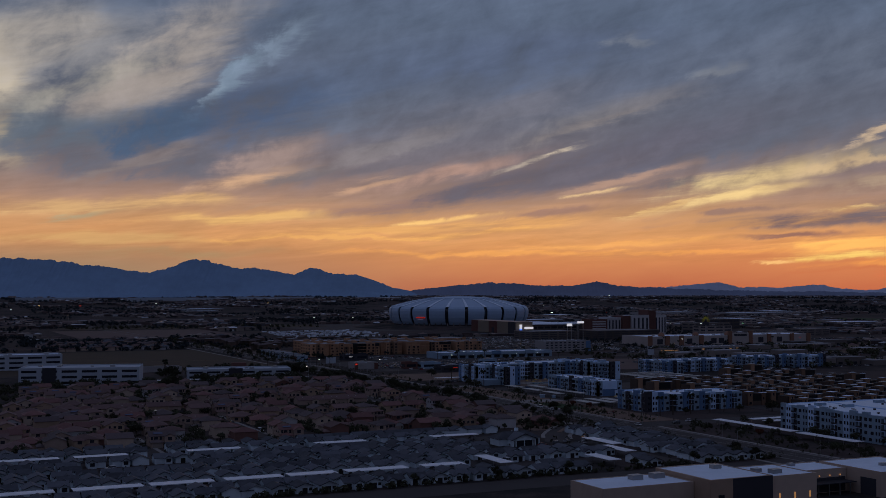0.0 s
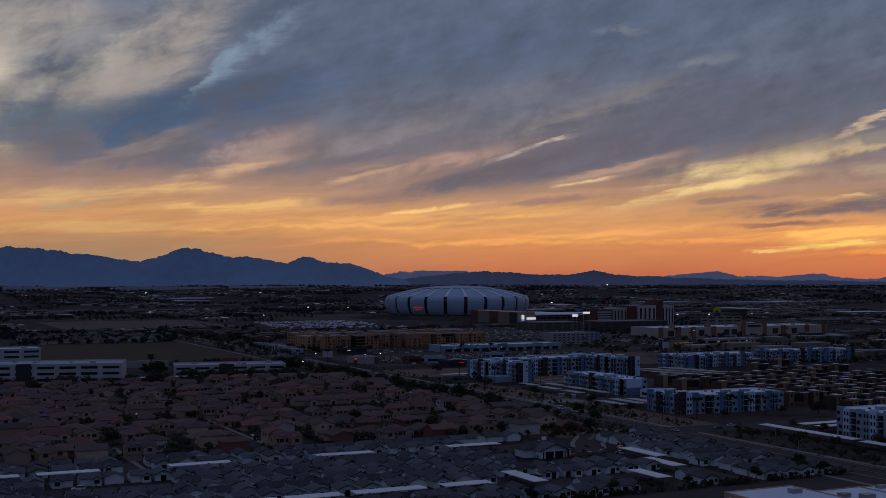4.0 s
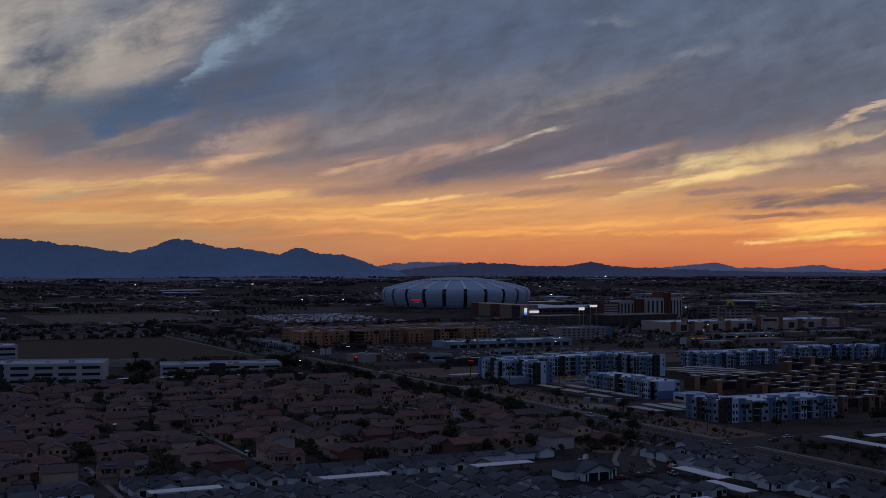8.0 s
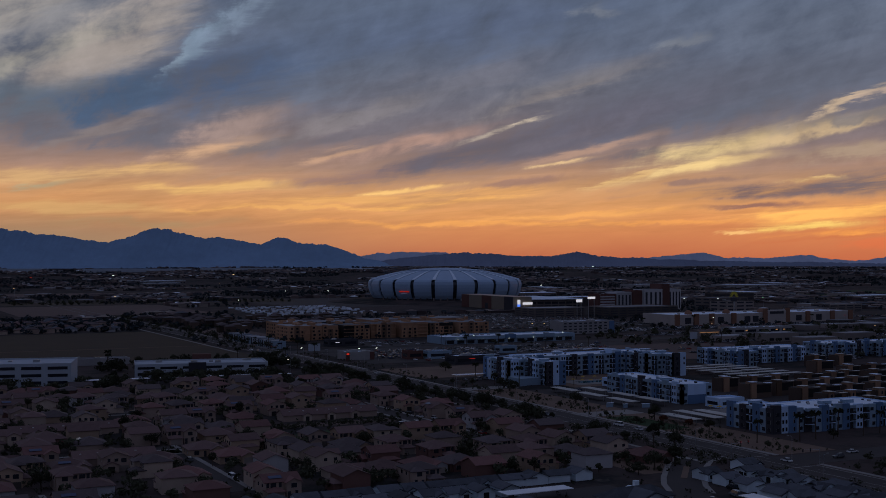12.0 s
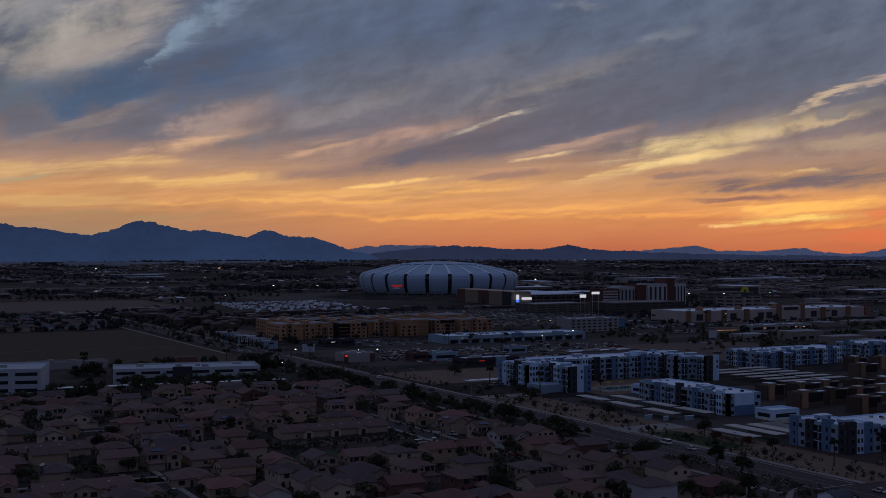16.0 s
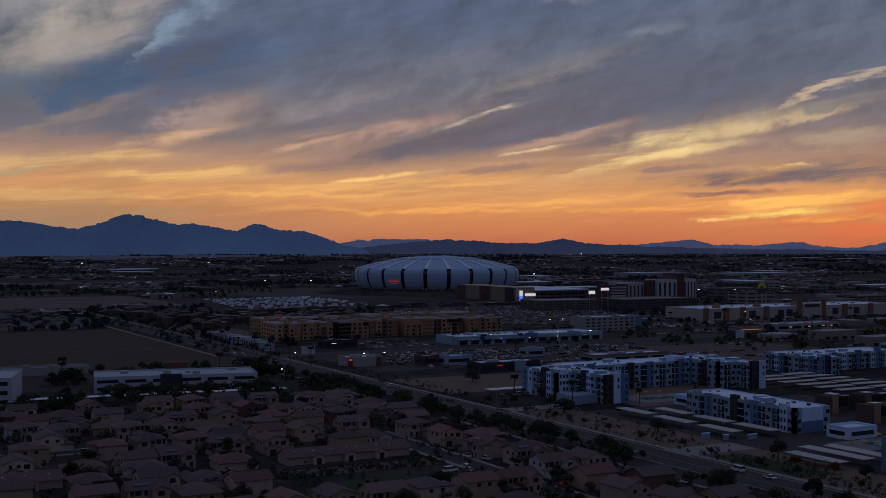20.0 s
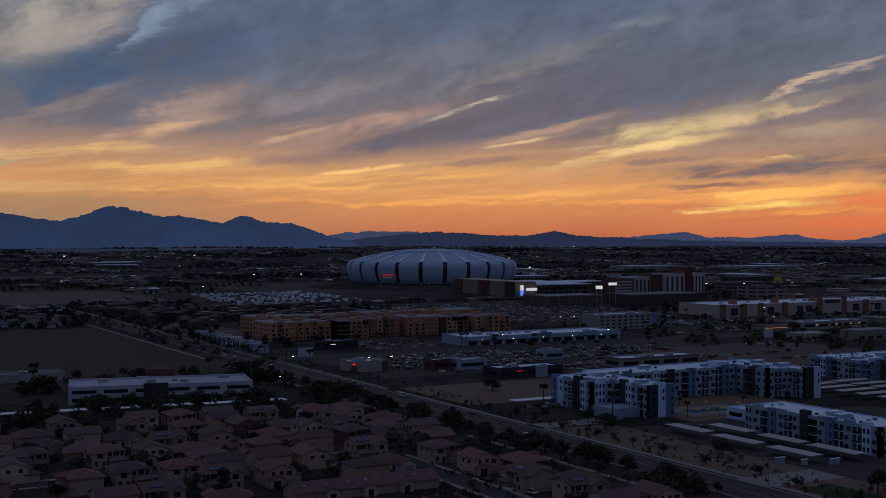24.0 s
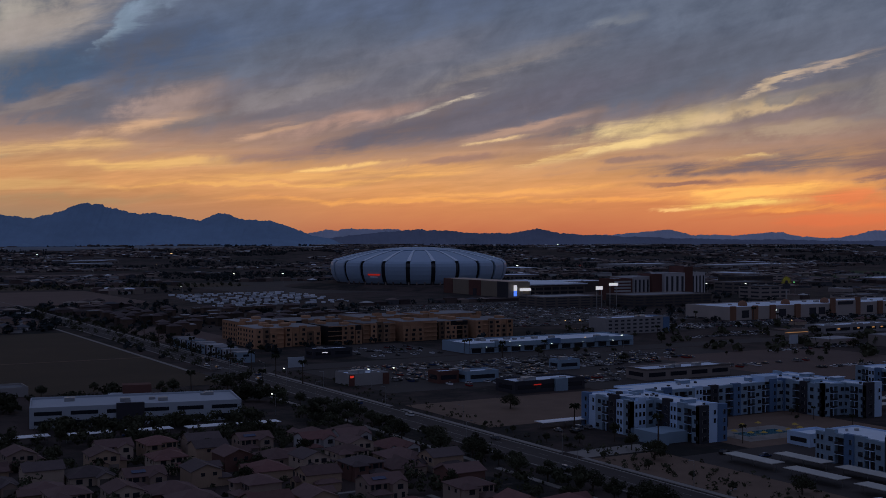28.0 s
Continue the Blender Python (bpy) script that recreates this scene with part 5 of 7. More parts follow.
part("dark_wall", boxed(7.5, 21.4, -0.2, 0, 0, 7.8), APT_DARK, o)
part("window", boxed(2.5, 4.5, -0.24, -0.15, 2.4, 3.6), GLASS, o)
o = plain_block("warehouse", CREAM, "warehouse", 226.2, 243, 264.5, 283, 7.0, STUCCO["cream"], units=3, seed=7, parapet=0.3)
for x in (3, 8.5, 14):
    part("lit_door", boxed(x, x + 0.5, -0.08, 0.02, 0.6, 2.4), LAMP_DIM, o, "narrow lit window")
o = plain_block("warehouse", CREAM, "warehouse", 243.2, 260, 270.5, 284, 6.6, STUCCO["cream"], units=1, seed=8, parapet=0.3)
# Thin charcoal sheet on the wall, painted shade for a recess.
part("dark_recess", boxed(0.6, 16.2, -0.12, 0.02, 0.2, 4.4), APT_DARK, o)
part("canopy", boxed(0.4, 16.4, -4.5, -0.12, 3.2, 3.45), DARKTRIM, o)
for x in (2, 6, 10, 14):
    part("wall_lamp", boxed(x, x + 0.3, -0.35, -0.13, 4.8, 5.2), LAMP_DIM, o)
    part("canopy_post", boxed(x, x + 0.2, -4.4, -4.2, 0, 3.2), STEEL, o)
o = plain_block("warehouse", CREAM, "warehouse", 260.2, 284.5, 257, 282, 7.0, STUCCO["cream"], units=3, seed=9, parapet=0.3)
part("dark_wall", boxed(-0.12, 0, 2, 8, 0, 5), APT_DARK, o)
part("dark_wall", boxed(12, 20, -0.12, 0, 0, 5), APT_DARK, o)
plain_block("compound_wall", "low pale compound with a flat roof beside the field", "building", 158, 197, 862, 876, 3.0, PALEWALL, DULLROOF, units=3, seed=10)

# timber-framed apartments under construction
rnd = random.Random(9)
for i, (x0, x1, y0) in enumerate(((343, 360, 1000), (362, 384, 1004), (387, 408, 1000), (411, 432, 1004), (435, 458, 1000), (461, 482, 1004), (485, 512, 1000), (350, 378, 1044), (384, 420, 1050), (428, 470, 1046), (476, 520, 1050))):
    b = thing("unfinished_apartment_block", "four-storey orange-sheathed apartment block under construction", "apartment building", pose(x0, y0, 0), "blocks under construction")
    lx, fh = x1 - x0, 2.65
    hh = 4 * fh + rnd.choice((0, 0.4, 0.9))
    part("wall", boxed(0, lx, 1.2, 30, 0, hh), SHADE_BLACK if i % 3 == 2 else SHEATH, b)
    part("roof", boxed(0.3, lx - 0.3, 1.5, 29.7, hh, hh + 0.2), DULLROOF, b)
    n = max(4, int(lx / 3.9))
    w = lx / n
    for k in range(n):
        if rnd.random() < 0.3 and i < 7:
            for f in range(1, 5):
                part("balcony_slab", boxed(w * k, w * k + w, 0.2, 1.2, f * fh - 0.35, f * fh), SHEATH, b)
            continue
        up = hh + rnd.choice((-fh, 0, 0, 0.5, 0.9))
        part("wall_bay", boxed(w * k + 0.1, w * k + w - 0.1, rnd.choice((0, 0.3, 0.5)), 1.3, 0, up), rnd.choice((SHEATH, SHEATH, SHEATH, TOWNHOUSE)), b)
        if i < 7:
            for f in range(4):
                if (f + 1) * fh < up + 0.5:
                    q, r = w * k + w * rnd.uniform(0.4, 0.6), rnd.uniform(0.55, 0.95)
                    # Openings are near-black blocks, shade put into the colour.
                    part("window_opening", boxed(q - r, q + r, -0.06, 0.6, f * fh + 0.6, f * fh + 2.0), SHADE_BLACK, b)
    for k in range(2):
        q = rnd.uniform(1, lx - 6)
        part("stair_head", boxed(q, q + 4.5, 8 + 9 * k, 13 + 9 * k, hh + 0.2, hh + rnd.uniform(1.2, 2.0)), SHEATH, b)
    if i in (0, 7):
        for f in range(4):
            for y in (5, 9, 14, 18, 23, 27):
                part("window_opening", boxed(-0.06, 0.03, y - 0.9, y + 0.9, f * fh + 0.6, f * fh + 2.0), SHADE_BLACK, b)

# row of white townhomes by the road
for i in range(13):
    b = thing("townhome", "narrow white two-storey townhome with flat roof", "house", pose(309, 936 + 8.2 * i, 0), "white townhomes")
    h = 5.0 + 0.4 * (i % 2)
    part("wall", boxed(0, 9, 0, 7.9, 0, h), WHITE if i % 3 else APT_GREY, b)
    part("roof", boxed(-0.2, 9.2, 0.1, 7.8, h, h + 0.2), DULLROOF, b)
    # Flat dark sheet gives the shade of a recess.
    part("recess", boxed(-0.06, 0.04, 5.2, 7.7, 0.1, h - 0.3), APT_DARK, b)
    part("window", boxed(-0.06, 0.02, 1.2, 3.4, 3.0, 4.1), GLASS, b)
    part("garage_door", boxed(-0.06, 0.02, 0.8, 4.2, 0, 1.8), APT_GREY, b)
    part("window", boxed(3, 6, -0.06, 0.02, 3.0, 4.1), GLASS, b)

# shops along the avenue
b = plain_block("restaurant", "small grey restaurant with red corner panels and lit roof edge", "restaurant", 318, 336, 828, 842, 4.3, PALEWALL, units=4, seed=11)
part("red_panel", boxed(-0.3, 2.2, -0.35, -0.02, 0, 4.7), BRICK, b)
part("red_sign", boxed(0.1, 1.8, -0.5, -0.36, 3.4, 4.3), LAMP_RED, b)
part("red_panel", boxed(15.4, 18.3, -0.35, -0.02, 0, 4.7), BRICK, b)
b = plain_block("shop", "long pale blue-grey shop with lit sign strip", "shop", 430, 540, 918, 946, 4.6, APT_GREY, units=12, seed=12)
for i in range(5):
    part("wall_lamp", boxed(10 + 21 * i, 10.4 + 21 * i, -1.6, -1.42, 3.2, 3.5), LAMP_WHITE, b)
for i in range(13):
    part("shop_window", boxed(2 + 8.3 * i, 7.6 + 8.3 * i, -0.08, 0.02, 0.3, 2.5), GLASS, b)
    part("canopy", boxed(1.4 + 8.3 * i, 8.2 + 8.3 * i, -1.4, -0.02, 2.8, 3.0), DARKTRIM, b)
for i in (2, 6, 10):
    part("raised_front", boxed(8.3 * i, 8.3 * i + 9, -0.4, 1.0, 3.2, 6.0), APT_BLUE if i == 6 else APT_GREY, b)
b = plain_block("shop", "low dark restaurant with grey entrance tower", "restaurant", 364, 398, 774, 788, 4.1, APT_DARK, strips=1, units=5, seed=13)
part("entrance_tower", boxed(19, 25, -1, 3, 0, 5.0), APT_GREY, b)
part("red_sign", boxed(9, 12.5, -0.2, -0.02, 2.9, 3.35), SIGNRED, b)
plain_block("shop", "small pale shop with flat roof", "shop", 366, 382, 814, 824, 4.0, APT_GREY, strips=1, units=2, seed=14)
plain_block("shop", "small brick shop with red side wall", "shop", 354, 364, 817, 826, 4.4, BRICK, strips=1, units=1, seed=15)
b = plain_block("shop", "row of brown shops with pale flat roof", "shop", 436, 484, 781, 795, 4.2, DULL, strips=1, units=5, seed=16)
plain_block("shop", "small grey shop beside the car park", "shop", 428, 440, 834, 842, 3.8, APT_GREY, strips=1, units=1, seed=17)
b = plain_block("shop", "low shop with dark awning and lit windows", "shop", 350, 372, 938, 948, 4.0, APT_DARK, strips=1, units=2, seed=18)
part("lit_sign", boxed(5, 8, -0.2, -0.02, 2.6, 2.9), SCREEN, b)
plain_block("billboard_wall", "white advertising board at the road junction", "sign", 323, 331, 905, 906, 4.6, WHITE, units=0, seed=19, parapet=0.2)
b = plain_block("pool_house", "small white pool house with flat roof", "building", 367, 380, 547, 556, 3.2, APT_WHITE, strips=1, units=0, seed=20)
b = plain_block("pool_house", "small white pool house with flat roof", "building", 374, 386, 632, 641, 3.2, APT_WHITE, strips=1, units=0, seed=21)

# entertainment district
b = thing("arena", "tan and brick arena with lit screens", "arena", pose(759, 1385, 0))
part("wall", boxed(0, 26, 0, 129, 0, 15.5), BROWNBOX, b)
part("roof", boxed(1, 25, 1, 128, 15.5, 16.0), STUCCO["cream"], b)
part("low_wing", boxed(26, 100, 6, 120, 0, 11.5), DULL, b, "grey lower wing with window bands")
for z in (2.0, 6.4):
    for i in range(7):
        part("window_band", boxed(27.5 + 10.3 * i, 36 + 10.3 * i, 5.9, 6.02, z, z + 2.6), GLASS, b)
part("low_wing_roof", boxed(25.5, 102, 4, 121, 11.5, 12.6), ROOFWHITE, b, "pale flat wing roof")
for y0, y1, m in ((110, 129.3, BRICK), (52, 76, BRICK), (-0.2, 20, APT_DARK)):
    part("cladding", boxed(-0.5, 0, y0, y1, 0, 15.8), m, b)
part("entrance", boxed(-0.7, -0.5, 60, 67, 0, 7), APT_DARK, b)
part("led_column", boxed(4.5, 8, -4, -3, 7, 12.5), SCREEN, b)
part("led_column_foot", boxed(4.5, 8, -4, -3, 1.5, 7), SCREENBLUE, b)
part("led_board", boxed(13, 26, -2.2, -1.2, 6.4, 9.2), SCREEN, b)
for x in (5.5, 15, 25):
    part("board_post", boxed(x, x + 0.8, -1.9, -1.4, 0, 6.5), STEEL, b)
b = plain_block("exhibition_hall", "long hall with bright white roof", "hall", 862, 940, 1450, 1510, 11, DULL, units=2, seed=31)
# Charcoal strips put the shade of open decks on solid walls.
b = plain_block("parking_garage", "tan open-deck parking garage", "parking garage", 690, 752, 1222, 1262, 9, DULL, DULLROOF, strips=4, strip_mat=APT_DARK, units=0, seed=32)
b = plain_block("parking_garage", "tan open-deck parking garage", "parking garage", 762, 850, 1190, 1230, 10, DULL, DULLROOF, strips=4, strip_mat=APT_DARK, units=0, seed=33)
part("led_screen", boxed(-42, -35, -0.8, -0.2, 16.5, 19.5), SCREEN, b)
part("led_screen", boxed(-28, -19, -0.8, -0.2, 19.6, 22), SCREEN, b)
for x in (-41, -36, -27, -20):
    part("screen_post", boxed(x, x + 0.6, -0.1, 0.3, 0, 20 if x > -30 else 17), STEEL, b)
for x0, x1, y0, h, m in ((818, 842, 1292, 20, BRICK), (842, 862, 1290, 22, STUCCO["pale"]), (862, 874, 1286, 24, BRICK), (874, 900, 1282, 25, STUCCO["pale"]), (900, 912, 1284, 31, BRICK), (912, 930, 1286, 25, STUCCO["pale"])):
    b = plain_block("hotel_wing", "tall hotel wing in white and brick", "hotel", x0, x1, y0, y0 + 22, h, m, strips=0, units=1, seed=x0)
    if m == BRICK and x0 == 818:
        for f in range(6):
            part("balcony_band", boxed(2, 22, -0.3, 0.05, 2 + 3 * f, 3.6 + 3 * f), STUCCO["pale"], b)
    if m != BRICK:
        for i in range(4):
            part("window_column", boxed((x1 - x0) * (i + 0.3) / 4, (x1 - x0) * (i + 0.72) / 4, -0.1, 0.05, 3, h - 2.5), APT_DARK, b)
b = plain_block("cinema", "long pale mall front with tan pilasters and domed corners", "cinema", 724, 945, 1034, 1082, 9.0, CINEMA, units=9, seed=36)
for x in (0, 22, 40, 66, 104, 132, 158, 190, 214):
    part("pilaster", boxed(x, x + 5, -1.6, 0, 0, 10.4 if x not in (104, 132) else 14), ORANGE, b)
part("entrance_front", boxed(109, 132, -1.2, 0, 0, 11.8), CINEMA, b)
part("dark_sign", boxed(112, 129, -1.5, -1.2, 8.6, 11), APT_DARK, b)
for x in (12, 50, 82, 92, 146, 172):
    part("dark_poster_bay", boxed(x, x + 7, -0.2, 0, 1.5, 7), APT_DARK, b)
for x in (30, 75, 118):
    bm = bmesh.new()
    bmesh.ops.create_uvsphere(bm, u_segments=14, v_segments=8, radius=3.6)
    bmesh.ops.translate(bm, verts=bm.verts[:], vec=(x, 18, 9.6))
    part("dome", bm, ORANGE, b)
b = plain_block("office_building", "grey office building with a dark glass end", "office building", 567, 618, 978, 996, 9.6, PALEWALL, units=4, seed=37)
for f in range(4):
    for i in range(9):
        part("window", boxed(2 + 4.9 * i, 4.6 + 4.9 * i, -0.06, 0.02, 0.9 + 2.35 * f, 2.0 + 2.35 * f), APT_DARK, b)
part("glass_end", boxed(46, 51.2, -0.3, 18, 0, 9.9), APT_BLUE, b)
b = thing("neon_sign", "tall green sunburst lamp sign on a pole", "sign", pose(850, 1100, 0))
part("pole", boxed(-0.5, 0.5, -0.5, 0.5, 0, 18), STEEL, b)
SIGNGREEN = glow("dim_green_lamp", (0.55, 0.55, 0.12), 0.06)
for i in range(9):
    a = radians(22.5 * i)
    part("ray", boxed(2.4, 5.4, -0.4, 0.4, -0.4, 0.4), SIGNGREEN, b).matrix_basis = pose(0, 0, 23, 90, 0, 0) @ pose(0, 0, 0, 0, 0, 22.5 * i)
part("sign_board", boxed(-4, 4, -0.4, 0.4, 18, 22), APT_DARK, b)
# The terracotta roof colour stands in for orange lamplight on it.
b = plain_block("restaurant", "low restaurant with orange lamplight painted on its roof and warm lit eaves", "restaurant", 651, 672, 910, 922, 3.6, DULL, ORANGE, units=1, seed=41)
part("lit_eave", boxed(1, 20, -0.3, -0.05, 2.6, 2.9), LAMP_DIM, b)
b = plain_block("shop", "row of pale shops with lit windows", "shop", 690, 752, 914, 930, 4.6, PALEWALL, strips=1, units=6, seed=42)
for x in (12, 30, 44, 52):
    part("lit_window", boxed(x, x + 2.4, -0.12, -0.07, 2.6, 3.3), LAMP_DIM, b)
b = thing("advertising_board", "pale advertising board on two steel posts", "sign", pose(600, 857, 0))
part("board", boxed(0, 6.5, -0.3, 0.3, 2.5, 7.5), WHITE, b)
for x in (1, 5):
    part("post", boxed(x, x + 0.4, -0.2, 0.2, 0, 2.5), STEEL, b)


def umbrella(x, y):
    u = thing("parasol", "yellow canvas parasol on a pole beside the pool", "parasol", pose(x, y, 0.07) @ TRUE, "parasols")
    bm = bmesh.new()
    bmesh.ops.create_cone(bm, cap_ends=True, segments=8, radius1=1.5, radius2=0.05, depth=0.7)
    bmesh.ops.translate(bm, verts=bm.verts[:], vec=(0, 0, 2.6))
    part("canopy", bm, UMBRELLA, u)
    part("pole", boxed(-0.04, 0.04, -0.04, 0.04, 0, 2.4), STEEL, u)


for x, y in ((370, 652), (374, 650.5), (380, 650), (385, 651), (391, 652), (394, 657), (368, 657), (379, 665), (386, 665), (359, 543), (361, 540), (362, 536), (364, 532), (376, 543), (382, 536)):
    umbrella(x, y)
for x, y, lx, h in ((328, 570.5, 3.0, 1.7), (340, 562.5, 3.5, 1.6), (333, 566, 2.0, 1.5)):
    b = thing("entry_wall", "small pale entry sign wall of the apartments", "wall", pose(x, y, 0))
    part("panel", boxed(0, lx, 0, 0.6, 0, h), APT_GREY, b)
    part("cap", boxed(-0.2, lx + 0.2, -0.1, 0.7, h, h + 0.15), ROOFWHITE, b)

# ---- trees, shrubs, palms ----
def leaf_cloud(lobes, count, size, seed, flatten=0.8):
    """Verts and faces of many small leaf sprays spread over the lobes (x, y, z, radius) of a crown."""
    g = np.random.default_rng(seed)
    verts, faces = [], []
    wts = np.array([r ** 2 for *_, r in lobes])
    for i in g.choice(len(lobes), count, p=wts / wts.sum()):
        x, y, z, r = lobes[i]
        n = g.normal(size=3)
        n /= np.linalg.norm(n)
        c = np.array([x, y, z]) + n * r * g.uniform(0.55, 1.08) * np.array([1, 1, flatten])
        a = g.normal(size=3)
        a -= n * (a @ n) * 0.6
        a /= np.linalg.norm(a)
        b = np.cross(n, a)
        s = size * g.uniform(0.6, 1.4)
        k = len(verts)
        verts += [tuple(c + s * a), tuple(c + 0.6 * s * b), tuple(c - s * a * g.uniform(0.6, 1)), tuple(c - 0.6 * s * b + 0.3 * s * n)]
        faces += [(k, k + 1, k + 2), (k, k + 2, k + 3)]
    return verts, faces


def cloud_mesh(name, verts, faces, mat):
    me = bpy.data.meshes.new(name)
    me.from_pydata(verts, [], faces)
    me.materials.append(mat)
    return me


def limb(bm, a, b, r0, r1, n=6):
    a, b = Vector(a), Vector(b)
    q = (b - a).to_track_quat("Z", "Y")
    rings = [[bm.verts.new(p + q @ Vector((r * math.cos(2 * math.pi * i / n), r * math.sin(2 * math.pi * i / n), 0))) for i in range(n)] for p, r in ((a, r0), (b, r1))]
    for i in range(n):
        bm.faces.new((rings[0][i], rings[0][(i + 1) % n], rings[1][(i + 1) % n], rings[1][i]))
    bm.faces.new(rings[1])


def make_tree(kind, seed):
    r = random.Random(seed)
    bm = bmesh.new()
    if kind == "palm":
        hgt = r.uniform(8, 11)
        limb(bm, (0, 0, 0), (0.2, 0.1, hgt * 0.5), 0.28, 0.22)
        limb(bm, (0.2, 0.1, hgt * 0.5), (0.25, 0.2, hgt), 0.22, 0.18)
        verts, faces = [], []
        for i in range(22):
            a, e = 2 * math.pi * i / 22 + r.uniform(-0.1, 0.1), r.uniform(-0.5, 1.0)
            d = Vector((math.cos(a), math.sin(a), 0))
            side = Vector((-d.y, d.x, 0)) * 0.42
            top = Vector((0.25, 0.2, hgt))
            mid = top + d * 1.2 + Vector((0, 0, 0.9 * e))
            tip = top + d * 2.1 + Vector((0, 0, 1.1 * e - 0.9))
            k = len(verts)
            verts += [tuple(top), tuple(mid + side), tuple(tip), tuple(mid - side)]
            faces += [(k, k + 1, k + 2), (k, k + 2, k + 3)]
        mat, label, cat = PALMLEAF, "tall fan palm with a ragged crown", "palm"
    else:
        rad, hgt, mat = {"round": (2.9, 5.6, LEAF), "wide": (4.0, 5.2, LEAF), "tall": (2.3, 7.6, LEAF), "rust": (2.4, 4.6, DRYLEAF), "small": (1.6, 3.2, LEAF)}[kind]
        limb(bm, (0, 0, 0), (0.1, 0, hgt * 0.4), 0.2 * rad / 2.5, 0.14 * rad / 2.5)
        lobes = []
        for i in range(7):
            a = 2 * math.pi * i / 6 + r.uniform(-0.4, 0.4)
            d = rad * (0.55 if i < 6 else 0.0) * r.uniform(0.8, 1.15)
            c = (d * math.cos(a), d * math.sin(a), hgt * (r.uniform(0.5, 0.78) if i < 6 else 0.84))
            lobes.append((*c, rad * r.uniform(0.36, 0.56)))
            limb(bm, (0.1, 0, hgt * 0.36), (c[0] * 0.8, c[1] * 0.8, c[2]), 0.09, 0.03, 4)
        verts, faces = leaf_cloud(lobes, int(240 + 210 * rad), 0.30 if rad > 2 else 0.25, seed)
        label, cat = {"rust": ("small tree with rust-coloured dry leaves", "tree")}.get(kind, ("dark green desert tree with an open crown", "tree"))
    t = thing("palm_tree" if kind == "palm" else "tree", label, cat, group="palms" if kind == "palm" else "trees")
    part("trunk", bm, BARK, t)
    crown = new("crown", cloud_mesh("crown", verts, faces, mat))
    crown.parent = t
    return t


TREES = {}
for kind, n in (("round", 3), ("wide", 2), ("tall", 2), ("palm", 2), ("rust", 1), ("small", 2)):
    TREES[kind] = [[make_tree(kind, 40 + 7 * i + len(kind)), False] for i in range(n)]
rnd = random.Random(77)


def plant(kind, x, y, s=1.0):
    rec = rnd.choice(TREES[kind])
    m = pose(x, y, land(x, y), 0, 0, rnd.uniform(0, 360)) @ Matrix.Scale(0.85 * s * rnd.uniform(0.8, 1.25), 4)
    if not rec[1]:
        rec[1] = True
        rec[0].matrix_basis = m
        return rec[0]
    ob = copy_thing(rec[0], pose(0, 0, 0))
    ob.matrix_basis = m
    return ob


# between the houses
for n in range(80):
    a, b, _ = rnd.choice(SPOTS)
    x, y = a + rnd.uniform(-9, 9), b + rnd.choice((-8, 8, -7)) + rnd.uniform(-1.5, 1.5)
    if 40 < x < 276 and all(abs(x - p) > 6.0 or abs(y - q) > 5.6 for p, q, _ in SPOTS):
        plant(rnd.choice(("round", "wide", "small", "tall", "round")), x, y, 0.85)
# avenue verge
for i, y in enumerate((505, 545, 560, 577, 590, 604, 617, 630, 643, 655, 668, 680, 694, 706, 718, 729, 742, 757, 770, 786)):
    plant(("wide", "round", "wide", "round")[i % 4], 280.5 + rnd.uniform(-5, 3), y, 1.05)
    if i % 2 == 0:
        plant(rnd.choice(("round", "wide")), 284 + rnd.uniform(-3, 3), y + 6, 1.0)
    if i % 2:
        plant("small", 296.5 + rnd.uniform(-9, -7.5), y + 5, 0.8)
plant("tall", 281, 477, 1.25)
plant("round", 284, 470, 1.1)
for y in range(460, 720, 17):
    plant("small", 311 + rnd.uniform(-1, 2), y + rnd.uniform(-4, 4), 0.9)
for x, y, k in ((341, 742, "wide"), (322, 640, "wide"), (326, 655, "round"), (330, 668, "tall"), (336, 655, "palm"), (331, 690, "palm"), (328, 645, "round"), (320, 672, "small"),
                (324, 588, "wide"), (318, 520, "rust"), (320, 508, "rust"), (322, 531, "round"), (321, 498, "round"), (318, 470, "palm"), (333, 466, "palm"), (341, 467, "palm"),
                (352, 468, "palm"), (362, 466, "palm"), (372, 468, "palm"), (347, 465, "round"), (380, 466, "round"), (395, 460, "wide"), (410, 455, "wide"), (345, 404, "round"),
                (350, 335, "round"), (343, 352, "round"), (341, 372, "wide"), (322, 395, "small"), (318, 410, "small"), (320, 380, "rust"), (312, 352, "round"), (313, 330, "wide"),
                (248, 440, "round"), (258, 446, "wide"), (240, 448, "small"), (270, 452, "round"), (264, 448, "small"), (278, 344, "round"), (274, 338, "round"), (230, 366, "small")):
    plant(k, x, y)
for i in range(11):
    plant(rnd.choice(("palm", "small", "round")), rnd.uniform(360, 420), rnd.choice((645, 672, 680)) + rnd.uniform(-3, 3), 0.6)
# cottages
for n in range(16):
    x, y = rnd.uniform(25, 284), rnd.choice((339, 363, 375, 387, 399, 409, 440)) + rnd.uniform(-2, 2)
    if not 198 < x < 262:
        plant("small", x, y, 0.9)
for x in range(150, 288, 13):
    plant("small" if x % 2 else "round", x + rnd.uniform(-2, 2), 335 + rnd.uniform(-1.5, 1), 0.8)
